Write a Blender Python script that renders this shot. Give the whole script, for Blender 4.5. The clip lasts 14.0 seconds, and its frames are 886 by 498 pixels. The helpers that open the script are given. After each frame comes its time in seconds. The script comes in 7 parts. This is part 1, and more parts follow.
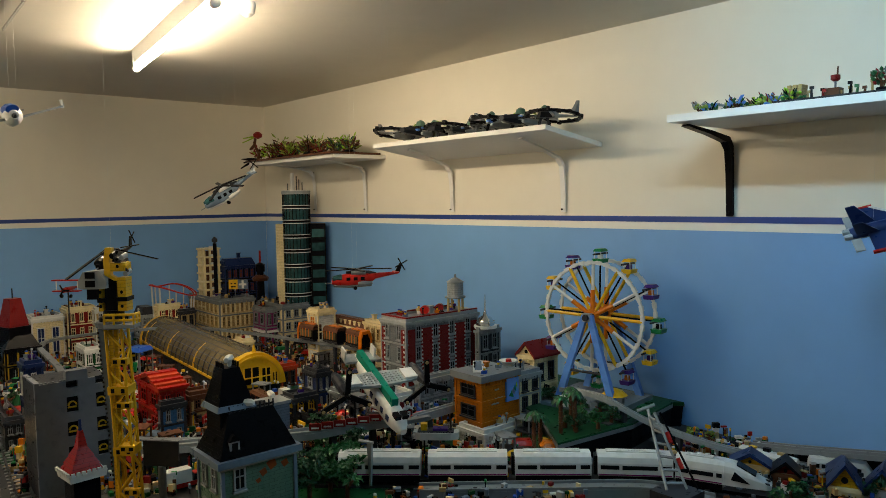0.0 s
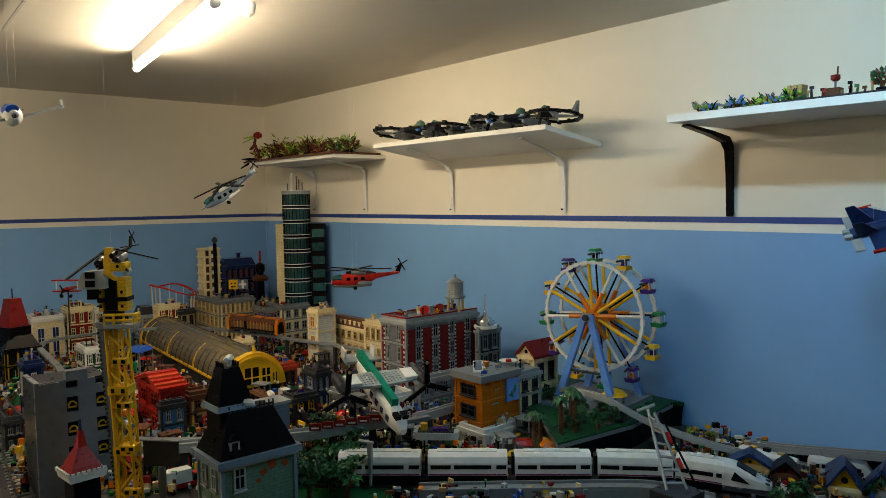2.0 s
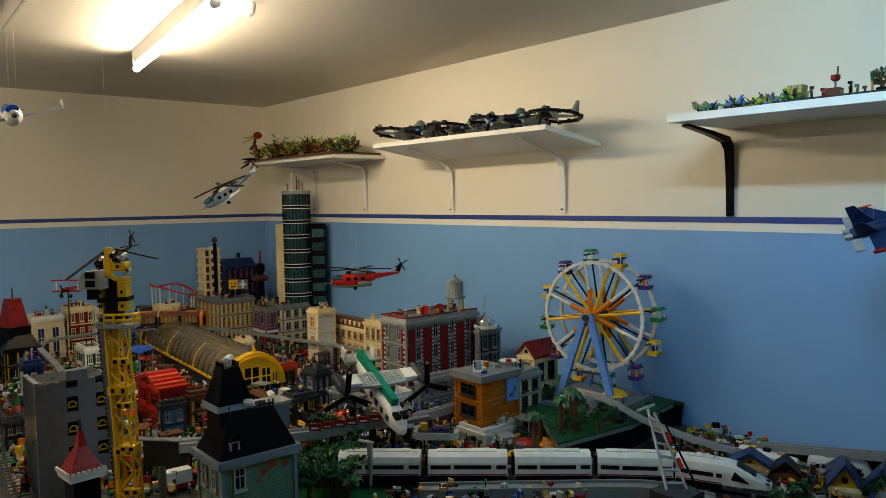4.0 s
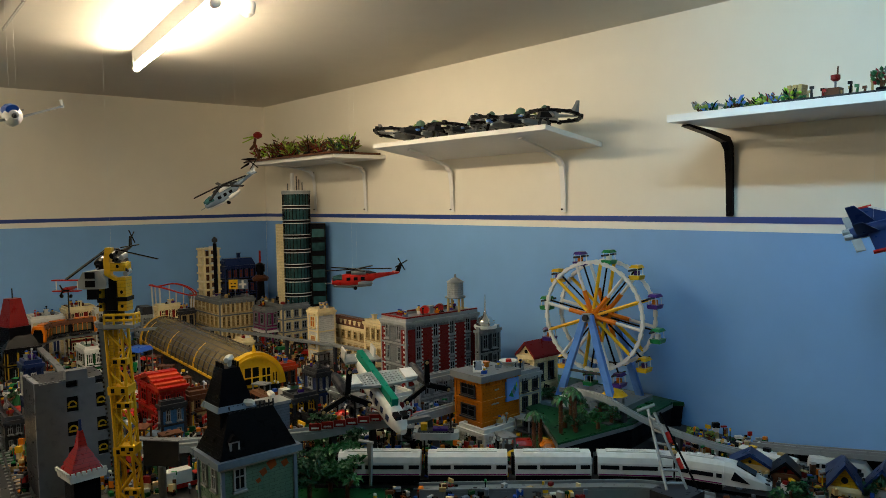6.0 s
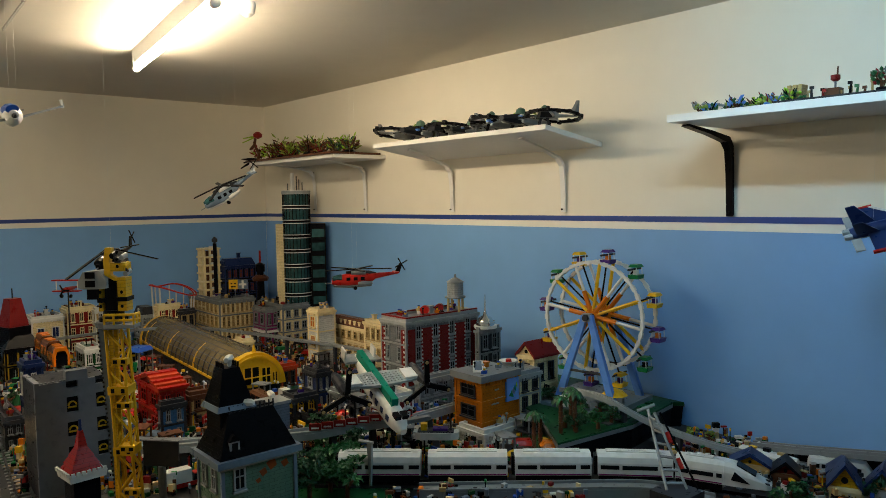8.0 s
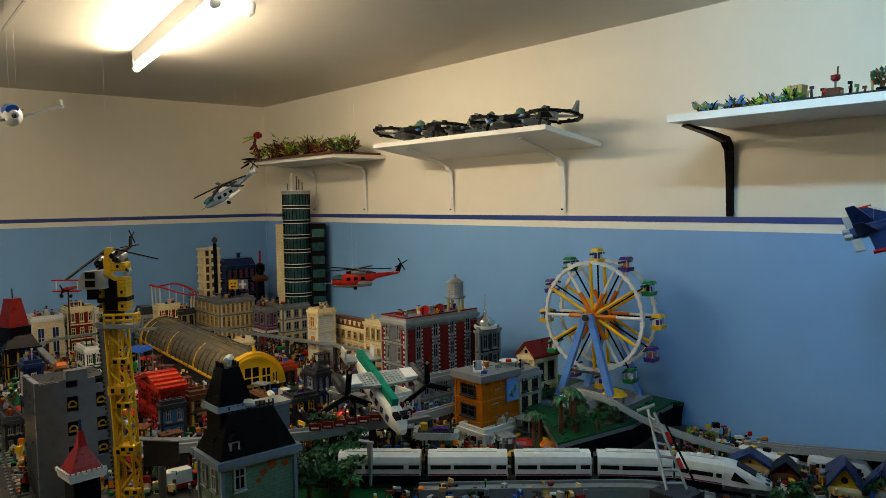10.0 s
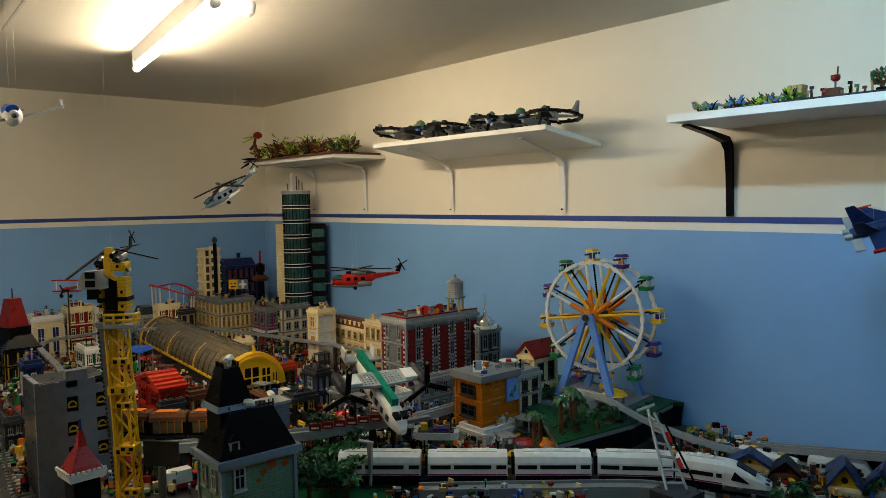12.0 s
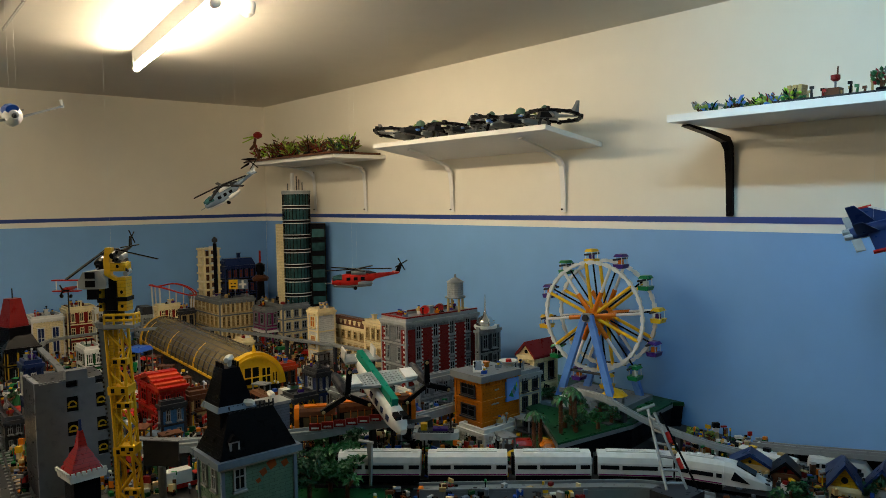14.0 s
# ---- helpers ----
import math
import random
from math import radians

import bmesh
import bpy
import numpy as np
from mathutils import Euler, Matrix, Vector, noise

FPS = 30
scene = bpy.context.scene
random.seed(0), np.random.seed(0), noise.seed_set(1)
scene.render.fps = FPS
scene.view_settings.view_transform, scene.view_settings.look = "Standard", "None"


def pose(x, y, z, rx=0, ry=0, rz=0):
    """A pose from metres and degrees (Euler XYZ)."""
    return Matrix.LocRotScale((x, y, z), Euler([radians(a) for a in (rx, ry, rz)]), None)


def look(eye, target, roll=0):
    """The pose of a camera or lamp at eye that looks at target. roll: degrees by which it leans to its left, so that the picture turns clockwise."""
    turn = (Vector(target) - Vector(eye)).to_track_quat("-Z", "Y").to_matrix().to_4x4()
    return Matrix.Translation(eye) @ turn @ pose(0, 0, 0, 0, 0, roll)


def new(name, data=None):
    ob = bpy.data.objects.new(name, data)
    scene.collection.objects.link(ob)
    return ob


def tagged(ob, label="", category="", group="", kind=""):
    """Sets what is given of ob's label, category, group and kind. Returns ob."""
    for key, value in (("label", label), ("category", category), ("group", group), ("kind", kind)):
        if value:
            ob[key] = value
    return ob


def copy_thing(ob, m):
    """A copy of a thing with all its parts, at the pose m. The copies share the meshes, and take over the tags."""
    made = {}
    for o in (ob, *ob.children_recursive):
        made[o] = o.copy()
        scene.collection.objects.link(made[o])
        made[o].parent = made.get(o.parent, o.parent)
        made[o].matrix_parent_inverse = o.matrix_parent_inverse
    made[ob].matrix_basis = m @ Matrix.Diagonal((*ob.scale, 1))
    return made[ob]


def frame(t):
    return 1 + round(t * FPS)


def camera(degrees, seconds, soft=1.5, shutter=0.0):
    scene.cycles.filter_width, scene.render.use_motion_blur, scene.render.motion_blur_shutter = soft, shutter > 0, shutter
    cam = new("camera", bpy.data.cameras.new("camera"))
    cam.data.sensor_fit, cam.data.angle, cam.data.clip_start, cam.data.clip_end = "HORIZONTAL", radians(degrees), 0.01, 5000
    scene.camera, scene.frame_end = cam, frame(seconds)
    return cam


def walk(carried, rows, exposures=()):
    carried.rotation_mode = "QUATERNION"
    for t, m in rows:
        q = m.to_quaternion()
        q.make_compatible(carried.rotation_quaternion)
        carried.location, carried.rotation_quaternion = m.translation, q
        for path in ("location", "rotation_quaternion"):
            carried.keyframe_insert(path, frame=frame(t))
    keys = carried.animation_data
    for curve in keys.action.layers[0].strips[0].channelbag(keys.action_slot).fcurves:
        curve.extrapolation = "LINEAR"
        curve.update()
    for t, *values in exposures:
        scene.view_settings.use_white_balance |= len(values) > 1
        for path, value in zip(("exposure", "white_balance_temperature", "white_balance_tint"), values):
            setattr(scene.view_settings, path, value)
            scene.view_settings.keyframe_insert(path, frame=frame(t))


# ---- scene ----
# camera: still, on a stand at the edge of the table
EYE = Vector((0, 0, 1.62))
AIM = EYE + Vector((-0.7594, 0.6473, -0.0653))
cam = camera(62.2, 14.0, soft=0.7)
walk(cam, [(0.0, look(EYE, AIM, -0.85)), (14.0, look(EYE, AIM, -0.85))], exposures=[(0.0, 0.0), (14.0, 0.0)])

# world: closed room, faint grey outside
world = bpy.data.worlds.new("world")
scene.world = world
world.use_nodes = True
world.node_tree.nodes["Background"].inputs[0].default_value = (0.6, 0.68, 0.8, 1)
world.node_tree.nodes["Background"].inputs[1].default_value = 0.05

WALL_Y, WALL_X, CEIL, TABLE = 2.5, -4.91, 2.312, 0.75
ROOM_X, ROOM_Y = 1.9, -1.9


# ---- materials ----
def mat(name, col, rough=0.5, metal=0.0, vary=0.12, scale=30.0, bump=0.05, rows=0.0, emit=0.0, stain=0.0, ecol=None, coat=0.0, spec=0.4):
    m = bpy.data.materials.new(name)
    m.use_nodes = True
    nt = m.node_tree
    b = nt.nodes["Principled BSDF"]
    geo = nt.nodes.new("ShaderNodeNewGeometry")
    n1 = nt.nodes.new("ShaderNodeTexNoise")
    n1.inputs["Scale"].default_value = scale
    n1.inputs["Detail"].default_value = 5
    n2 = nt.nodes.new("ShaderNodeTexNoise")
    n2.inputs["Scale"].default_value = scale / 9
    for n in (n1, n2):
        nt.links.new(geo.outputs["Position"], n.inputs["Vector"])
    add = nt.nodes.new("ShaderNodeMath")
    add.operation = "ADD"
    nt.links.new(n1.outputs["Fac"], add.inputs[0])
    nt.links.new(n2.outputs["Fac"], add.inputs[1])
    info = nt.nodes.new("ShaderNodeObjectInfo")
    mix = nt.nodes.new("ShaderNodeMath")
    mix.operation = "MULTIPLY_ADD"
    mix.inputs[1].default_value = 0.18
    nt.links.new(info.outputs["Random"], mix.inputs[0])
    nt.links.new(add.outputs[0], mix.inputs[2])
    rng = nt.nodes.new("ShaderNodeMapRange")
    rng.inputs[1].default_value, rng.inputs[2].default_value = 0.6, 1.5
    rng.inputs[3].default_value, rng.inputs[4].default_value = 1 - vary, 1 + vary
    nt.links.new(mix.outputs[0], rng.inputs[0])
    hsv = nt.nodes.new("ShaderNodeHueSaturation")
    hsv.inputs["Color"].default_value = (*col, 1)
    nt.links.new(rng.outputs[0], hsv.inputs["Value"])
    nt.links.new(hsv.outputs[0], b.inputs["Base Color"])
    b.inputs["Metallic"].default_value = metal
    b.inputs["Specular IOR Level"].default_value = spec
    rr = nt.nodes.new("ShaderNodeMapRange")
    rr.inputs[3].default_value, rr.inputs[4].default_value = max(rough - 0.08, 0.02), min(rough + 0.12, 1)
    nt.links.new(n1.outputs["Fac"], rr.inputs[0])
    nt.links.new(rr.outputs[0], b.inputs["Roughness"])
    b.inputs["Coat Weight"].default_value = coat
    bp = nt.nodes.new("ShaderNodeBump")
    bp.inputs["Strength"].default_value = bump
    bp.inputs["Distance"].default_value = 0.004
    nt.links.new(n1.outputs["Fac"], bp.inputs["Height"])
    last = bp
    if rows:  # courses of toy bricks, 9.6 mm high, with staggered joints
        sep = nt.nodes.new("ShaderNodeSeparateXYZ")
        nt.links.new(geo.outputs["Position"], sep.inputs[0])
        hx = nt.nodes.new("ShaderNodeMath")
        hx.operation = "ADD"
        nt.links.new(sep.outputs[0], hx.inputs[0])
        nt.links.new(sep.outputs[1], hx.inputs[1])
        comb = nt.nodes.new("ShaderNodeCombineXYZ")
        nt.links.new(hx.outputs[0], comb.inputs[0])
        nt.links.new(sep.outputs[2], comb.inputs[1])
        br = nt.nodes.new("ShaderNodeTexBrick")
        br.inputs["Scale"].default_value = 1.0
        br.inputs["Brick Width"].default_value = 0.032
        br.inputs["Row Height"].default_value = 0.0096
        br.inputs["Mortar Size"].default_value = 0.0005
        br.inputs["Color1"].default_value = (1, 1, 1, 1)
        br.inputs["Color2"].default_value = (0.86, 0.86, 0.86, 1)
        br.inputs["Mortar"].default_value = (0.3, 0.3, 0.3, 1)
        nt.links.new(comb.outputs[0], br.inputs["Vector"])
        b2 = nt.nodes.new("ShaderNodeBump")
        b2.inputs["Strength"].default_value = 0.6
        b2.inputs["Distance"].default_value = 0.001
        nt.links.new(br.outputs["Color"], b2.inputs["Height"])
        nt.links.new(bp.outputs[0], b2.inputs["Normal"])
        mul = nt.nodes.new("ShaderNodeMix")
        mul.data_type, mul.blend_type = "RGBA", "MULTIPLY"
        mul.inputs["Factor"].default_value = rows
        nt.links.new(hsv.outputs[0], mul.inputs["A"])
        nt.links.new(br.outputs["Color"], mul.inputs["B"])
        nt.links.new(mul.outputs["Result"], b.inputs["Base Color"])
        last = b2
    nt.links.new(last.outputs[0], b.inputs["Normal"])
    if emit:
        b.inputs["Emission Color"].default_value = (*(ecol or col), 1)
        b.inputs["Emission Strength"].default_value = emit
    return m


def abs_mat(name, col, rows=0.5, rough=0.28):
    return mat(name, col, rough=rough, vary=0.14, scale=45, bump=0.04, rows=rows, spec=0.06 if max(col) < 0.07 else 0.16)


M = {
    "cream_wall": mat("cream_wall_paint", (0.80, 0.75, 0.64), 0.6, vary=0.035, scale=9, bump=0.12),
    "blue_wall": mat("blue_wall_paint", (0.175, 0.37, 0.70), 0.5, vary=0.07, scale=7, bump=0.1),
    "blue_band": mat("dark_blue_band", (0.015, 0.05, 0.24), 0.5, vary=0.1),
    "white_band": mat("white_band", (0.82, 0.8, 0.74), 0.5, vary=0.04),
    "ceiling": mat("ceiling_paint", (0.66, 0.62, 0.55), 0.8, vary=0.04, scale=12, bump=0.1),
    "floor": mat("grey_floor", (0.2, 0.19, 0.18), 0.6),
    "shelf": mat("white_shelf", (0.8, 0.79, 0.76), 0.4, vary=0.04),
    "tube": mat("lit_tube", (1, 1, 1), 0.3, emit=122.0, ecol=(1.0, 0.82, 0.56)),
    "tube_far": mat("lit_tube_fill", (1, 1, 1), 0.3, emit=98.0, ecol=(1.0, 0.84, 0.60)),
    "tube_cool": mat("lit_tube_cool", (1, 1, 1), 0.3, emit=106.0, ecol=(0.41, 0.76, 1.0)),
    "batten": mat("white_batten", (0.75, 0.75, 0.74), 0.4, vary=0.03),
    "wood": mat("table_wood", (0.3, 0.2, 0.11), 0.5, vary=0.2),
    "line": mat("nylon_line", (0.7, 0.7, 0.68), 0.3),
}
for nm, c in dict(white=(0.62, 0.62, 0.60), grey=(0.17, 0.185, 0.2), dgrey=(0.034, 0.036, 0.042), black=(0.004, 0.004, 0.0055), red=(0.40, 0.016, 0.012),
                  dred=(0.2, 0.013, 0.012), yellow=(0.68, 0.40, 0.015), tan=(0.44, 0.31, 0.13), cream=(0.74, 0.62, 0.36), orange=(0.60, 0.16, 0.008),
                  dorange=(0.44, 0.13, 0.006), blue=(0.02, 0.08, 0.4), dblue=(0.012, 0.025, 0.09), sblue=(0.13, 0.175, 0.235), lblue=(0.10, 0.24, 0.62),
                  green=(0.01, 0.17, 0.05), dgreen=(0.008, 0.06, 0.02), sgreen=(0.095, 0.18, 0.135), lime=(0.3, 0.5, 0.03), brown=(0.10, 0.04, 0.02),
                  purple=(0.05, 0.018, 0.16), azure=(0.05, 0.16, 0.36), rust=(0.22, 0.05, 0.012), magenta=(0.2, 0.02, 0.12), teal=(0.0, 0.2, 0.13), lgrey=(0.28, 0.3, 0.31), pink=(0.6, 0.25, 0.3), bgrey=(0.15, 0.165, 0.19), vermilion=(0.42, 0.05, 0.018)).items():
    M[nm] = abs_mat(nm + "_plastic", c, rows=0.0)
    M[nm + "_b"] = abs_mat(nm + "_bricks", c, rows=0.75)
M["glass"] = mat("dark_glass", (0.005, 0.006, 0.008), 0.15, vary=0.3, bump=0.0, spec=0.12)
M["tglass"] = mat("teal_glass", (0.018, 0.06, 0.066), 0.1, vary=0.75, scale=34, bump=0.0, spec=0.3)
M["smoke"] = mat("smoke_glass", (0.125, 0.1, 0.05), 0.16, vary=0.45, scale=50, bump=0.0, spec=0.25)
M["chrome"] = mat("chrome", (0.7, 0.7, 0.72), 0.12, metal=1.0, vary=0.05, bump=0.0)
M["leaf"] = mat("toy_leaves", (0.015, 0.11, 0.03), 0.4, vary=0.35, scale=60)
M["leaf_d"] = mat("toy_leaves_dark", (0.01, 0.06, 0.022), 0.4, vary=0.35, scale=60)
M["leaf_l"] = mat("toy_leaves_lime", (0.26, 0.36, 0.05), 0.4, vary=0.35, scale=60)
M["base"] = mat("grey_baseplate", (0.05, 0.051, 0.054), 0.5, vary=0.3, scale=14, spec=0.2)
M["road"] = mat("dark_road_plate", (0.014, 0.0145, 0.016), 0.5, vary=0.3, scale=14, spec=0.2)


# ---- mesh helpers ----
def box(bm, x0, y0, z0, x1, y1, z1, m=None):
    v = [bm.verts.new((x, y, z)) for z in (z0, z1) for x, y in ((x0, y0), (x1, y0), (x1, y1), (x0, y1))]
    if m is not None:
        for q in v:
            q.co = m @ q.co
    for f in ((3, 2, 1, 0), (4, 5, 6, 7), (0, 1, 5, 4), (1, 2, 6, 5), (2, 3, 7, 6), (3, 0, 4, 7)):
        bm.faces.new([v[i] for i in f])
    return v


def cbox(bm, c, s, m=None):
    return box(bm, c[0] - s[0] / 2, c[1] - s[1] / 2, c[2] - s[2] / 2, c[0] + s[0] / 2, c[1] + s[1] / 2, c[2] + s[2] / 2, m)


def rod(bm, a, b, r0, r1=None, n=8):
    a, b = Vector(a), Vector(b)
    r1 = r0 if r1 is None else r1
    q = (b - a).to_track_quat("Z", "Y")
    rings = []
    for p, r in ((a, r0), (b, r1)):
        rings.append([bm.verts.new(p + q @ Vector((r * math.cos(k * math.tau / n), r * math.sin(k * math.tau / n), 0))) for k in range(n)])
    for k in range(n):
        bm.faces.new((rings[0][k], rings[0][(k + 1) % n], rings[1][(k + 1) % n], rings[1][k]))
    bm.faces.new(rings[0][::-1])
    bm.faces.new(rings[1])


def loft(bm, sections):
    """sections: lists of points of one length, closed at both ends"""
    rings = [[bm.verts.new(p) for p in s] for s in sections]
    n = len(rings[0])
    for a, b in zip(rings, rings[1:]):
        for k in range(n):
            bm.faces.new((a[k], a[(k + 1) % n], b[(k + 1) % n], b[k]))
    bm.faces.new(rings[0][::-1])
    bm.faces.new(rings[-1])


def lathe(bm, prof, c=(0, 0, 0), n=16):
    loft(bm, [[(c[0] + r * math.cos(k * math.tau / n), c[1] + r * math.sin(k * math.tau / n), c[2] + z) for k in range(n)] for r, z in prof])


def frustum(bm, x0, y0, x1, y1, z0, z1, inset, inset_y=None):
    iy = inset if inset_y is None else inset_y
    loft(bm, [[(x0, y0, z0), (x1, y0, z0), (x1, y1, z0), (x0, y1, z0)], [(x0 + inset, y0 + iy, z1), (x1 - inset, y0 + iy, z1), (x1 - inset, y1 - iy, z1), (x0 + inset, y1 - iy, z1)]])


def ring(bm, c, r, thick, width, n=36, axis="y", a0=0.0, a1=math.tau):
    full = abs(a1 - a0 - math.tau) < 1e-6
    secs = []
    for k in range(n + (0 if full else 1)):
        a = a0 + (a1 - a0) * k / n
        s = []
        for dr, dw in ((-1, -1), (1, -1), (1, 1), (-1, 1)):
            rr, w = r + dr * thick / 2, dw * width / 2
            u, v = rr * math.cos(a), rr * math.sin(a)
            s.append({"y": (c[0] + u, c[1] + w, c[2] + v), "x": (c[0] + w, c[1] + u, c[2] + v), "z": (c[0] + u, c[1] + v, c[2] + w)}[axis])
        secs.append(s)
    if full:
        rings = [[bm.verts.new(p) for p in s] for s in secs]
        for i in range(n):
            a, b = rings[i], rings[(i + 1) % n]
            for k in range(4):
                bm.faces.new((a[k], a[(k + 1) % 4], b[(k + 1) % 4], b[k]))
    else:
        loft(bm, secs)


def mesh(name, bm, material, smooth=False):
    bmesh.ops.recalc_face_normals(bm, faces=bm.faces[:])
    me = bpy.data.meshes.new(name)
    bm.to_mesh(me)
    bm.free()
    for mm in (material if isinstance(material, (list, tuple)) else [material]):
        me.materials.append(M[mm] if isinstance(mm, str) else mm)
    if smooth:
        me.shade_smooth()
        me.set_sharp_from_angle(angle=radians(40))
    return me


def part(name, bm, material, parent, label="", smooth=False, at=None):
    ob = new(name, mesh(name, bm, material, smooth))
    ob.parent = parent
    if at is not None:
        ob.matrix_basis = at
    return tagged(ob, label)


def put(name, me, parent, at):
    ob = new(name, me)
    ob.parent = parent
    ob.matrix_basis = at
    return ob


def thing(name, label, category, loc, turn=0.0, group=""):
    ob = new(name)
    ob.empty_display_size = 0.02
    ob.matrix_basis = pose(*loc, 0, 0, turn)
    return tagged(ob, label, category, group)


def solo(name, bm, material, label, category, loc=(0, 0, 0), turn=0.0, group="", kind="", smooth=False):
    ob = new(name, mesh(name, bm, material, smooth))
    ob.matrix_basis = pose(*loc, 0, 0, turn)
    return tagged(ob, label, category, group, kind)


B = bmesh.new

# ---- the room ----
bm = B(); box(bm, WALL_X - 0.15, WALL_Y, 0, ROOM_X, WALL_Y + 0.15, CEIL)
wall_north = solo("wall_north", bm, "cream_wall", "cream painted wall with blue lower part", "wall", kind="structure")
bm = B(); box(bm, WALL_X - 0.15, ROOM_Y, 0, WALL_X, WALL_Y, CEIL)
solo("wall_west", bm, "cream_wall", "cream painted end wall with blue lower part", "wall", kind="structure")
bm = B(); box(bm, ROOM_X, ROOM_Y, 0, ROOM_X + 0.15, WALL_Y + 0.15, CEIL)
solo("wall_east", bm, "cream_wall", "plain cream wall", "wall", kind="structure")
bm = B(); box(bm, WALL_X - 0.15, ROOM_Y - 0.15, 0, ROOM_X + 0.15, ROOM_Y, CEIL)
solo("wall_south", bm, "cream_wall", "plain cream wall", "wall", kind="structure")
bm = B(); box(bm, WALL_X - 0.2, ROOM_Y - 0.2, CEIL, ROOM_X + 0.2, WALL_Y + 0.2, CEIL + 0.1)
solo("ceiling", bm, "ceiling", "plain off-white painted ceiling", "ceiling", kind="structure")
bm = B(); box(bm, WALL_X - 0.2, ROOM_Y - 0.2, -0.1, ROOM_X + 0.2, WALL_Y + 0.2, 0)
solo("floor", bm, "floor", "plain grey floor", "floor", kind="structure")
BAND_T, BAND_B, WHITE_B = 1.548, 1.526, 1.496
for i, (z0, z1, mm, th, lb) in enumerate(((0.1, WHITE_B, "blue_wall", 0.004, "light blue painted lower wall"), (WHITE_B, BAND_B, "white_band", 0.005, "white painted line"), (BAND_B, BAND_T, "blue_band", 0.007, "dark blue painted border line"))):
    bm = B(); box(bm, WALL_X, WALL_Y - th, z0, ROOM_X, WALL_Y, z1)
    solo("trim_north", bm, mm, lb + " on the long wall", "wall trim", kind="structure")
    bm = B(); box(bm, WALL_X, ROOM_Y, z0, WALL_X + th, WALL_Y - 0.008, z1)
    solo("trim_west", bm, mm, lb + " on the end wall", "wall trim", kind="structure")


def tube_light(a, b, lit, label):
    a, b = Vector(a), Vector(b)
    d = (b - a)
    ln = d.length
    th = thing("ceiling_light", label, "lamp", (a.x, a.y, CEIL), math.degrees(math.atan2(d.y, d.x)))
    bm = B(); frustum(bm, 0.0, -0.011, ln, 0.011, -0.062, 0.0, 0.0, -0.003)
    part("batten", bm, "batten", th)
    for x in (-0.012, ln - 0.018):
        bm = B(); frustum(bm, x, -0.0125, x + 0.03, 0.0125, -0.082, -0.001, 0.0, -0.002)
        rod(bm, (x, 0, -0.083), (x + 0.03, 0, -0.083), 0.015, n=14)
        part("lampholder", bm, "batten", th)
    bm = B(); rod(bm, (0.018, 0, -0.083), (ln - 0.018, 0, -0.083), 0.0135, n=16)
    part("tube", bm, lit, th, "glowing fluorescent tube", smooth=True)
    return th


_a, _b = Vector((-3.411, 1.124, 2.229)), Vector((-2.157, 0.955, 2.229))
_d = (_b - _a).normalized()
tube_light(_a, _a + _d * 1.25, "tube", "white batten fitting with one lit warm fluorescent tube")
# unseen tube left of the view, added to brighten west wall and fronts
tube_light((-3.5, -0.55, 0), (-2.26, -0.7, 0), "tube_far", "white batten fitting with one lit warm fluorescent tube")
tube_light((-1.15, 1.5, 0), (-0.5, 1.41, 0), "tube_cool", "white batten fitting with one lit cool fluorescent tube")

# cable clipped along the ceiling, white ceiling rose beside the tube
cable = thing("ceiling_cable", "thin grey beaded cable clipped to the ceiling", "cable", (-3.286, 0.588, CEIL))
_c = Vector((0.56, -0.025, 0))
bm = B(); rod(bm, (0, 0, -0.008), _c + Vector((0, 0, -0.008)), 0.0025, n=6); part("sheath", bm, "batten", cable)
for k in range(18):
    p = _c * (k / 17)
    bm = B(); rod(bm, p + Vector((0, 0, -0.0115)), p, 0.004, n=6); part("clip", bm, "floor", cable)
bm = B(); lathe(bm, [(0.028, 0), (0.03, -0.012), (0.024, -0.04), (0.008, -0.052)], n=16)
solo("ceiling_rose", bm, "batten", "small white domed fitting on the ceiling", "fixture", (-2.388, 1.167, CEIL), smooth=True)

# ---- table ----
tb = thing("layout_table", "long wooden table carrying the toy city", "table", (0, 0, 0))
bm = B(); box(bm, WALL_X + 0.02, -0.1, TABLE - 0.04, -0.9, WALL_Y - 0.02, TABLE); part("tabletop", bm, "road", tb, "dark grey board")
bm = B(); box(bm, -0.9, 1.35, TABLE - 0.04, 1.2, WALL_Y - 0.02, TABLE); part("tabletop", bm, "road", tb, "dark grey board")
for x in (-4.7, -2.9, -1.0):
    for y in (0.0, 1.1, 2.3):
        bm = B(); box(bm, x, y, 0, x + 0.07, y + 0.07, TABLE - 0.04); part("leg", bm, "wood", tb)
for y in (1.4, 2.3):
    bm = B(); box(bm, 1.0, y, 0, 1.07, y + 0.07, TABLE - 0.04); part("leg", bm, "wood", tb)

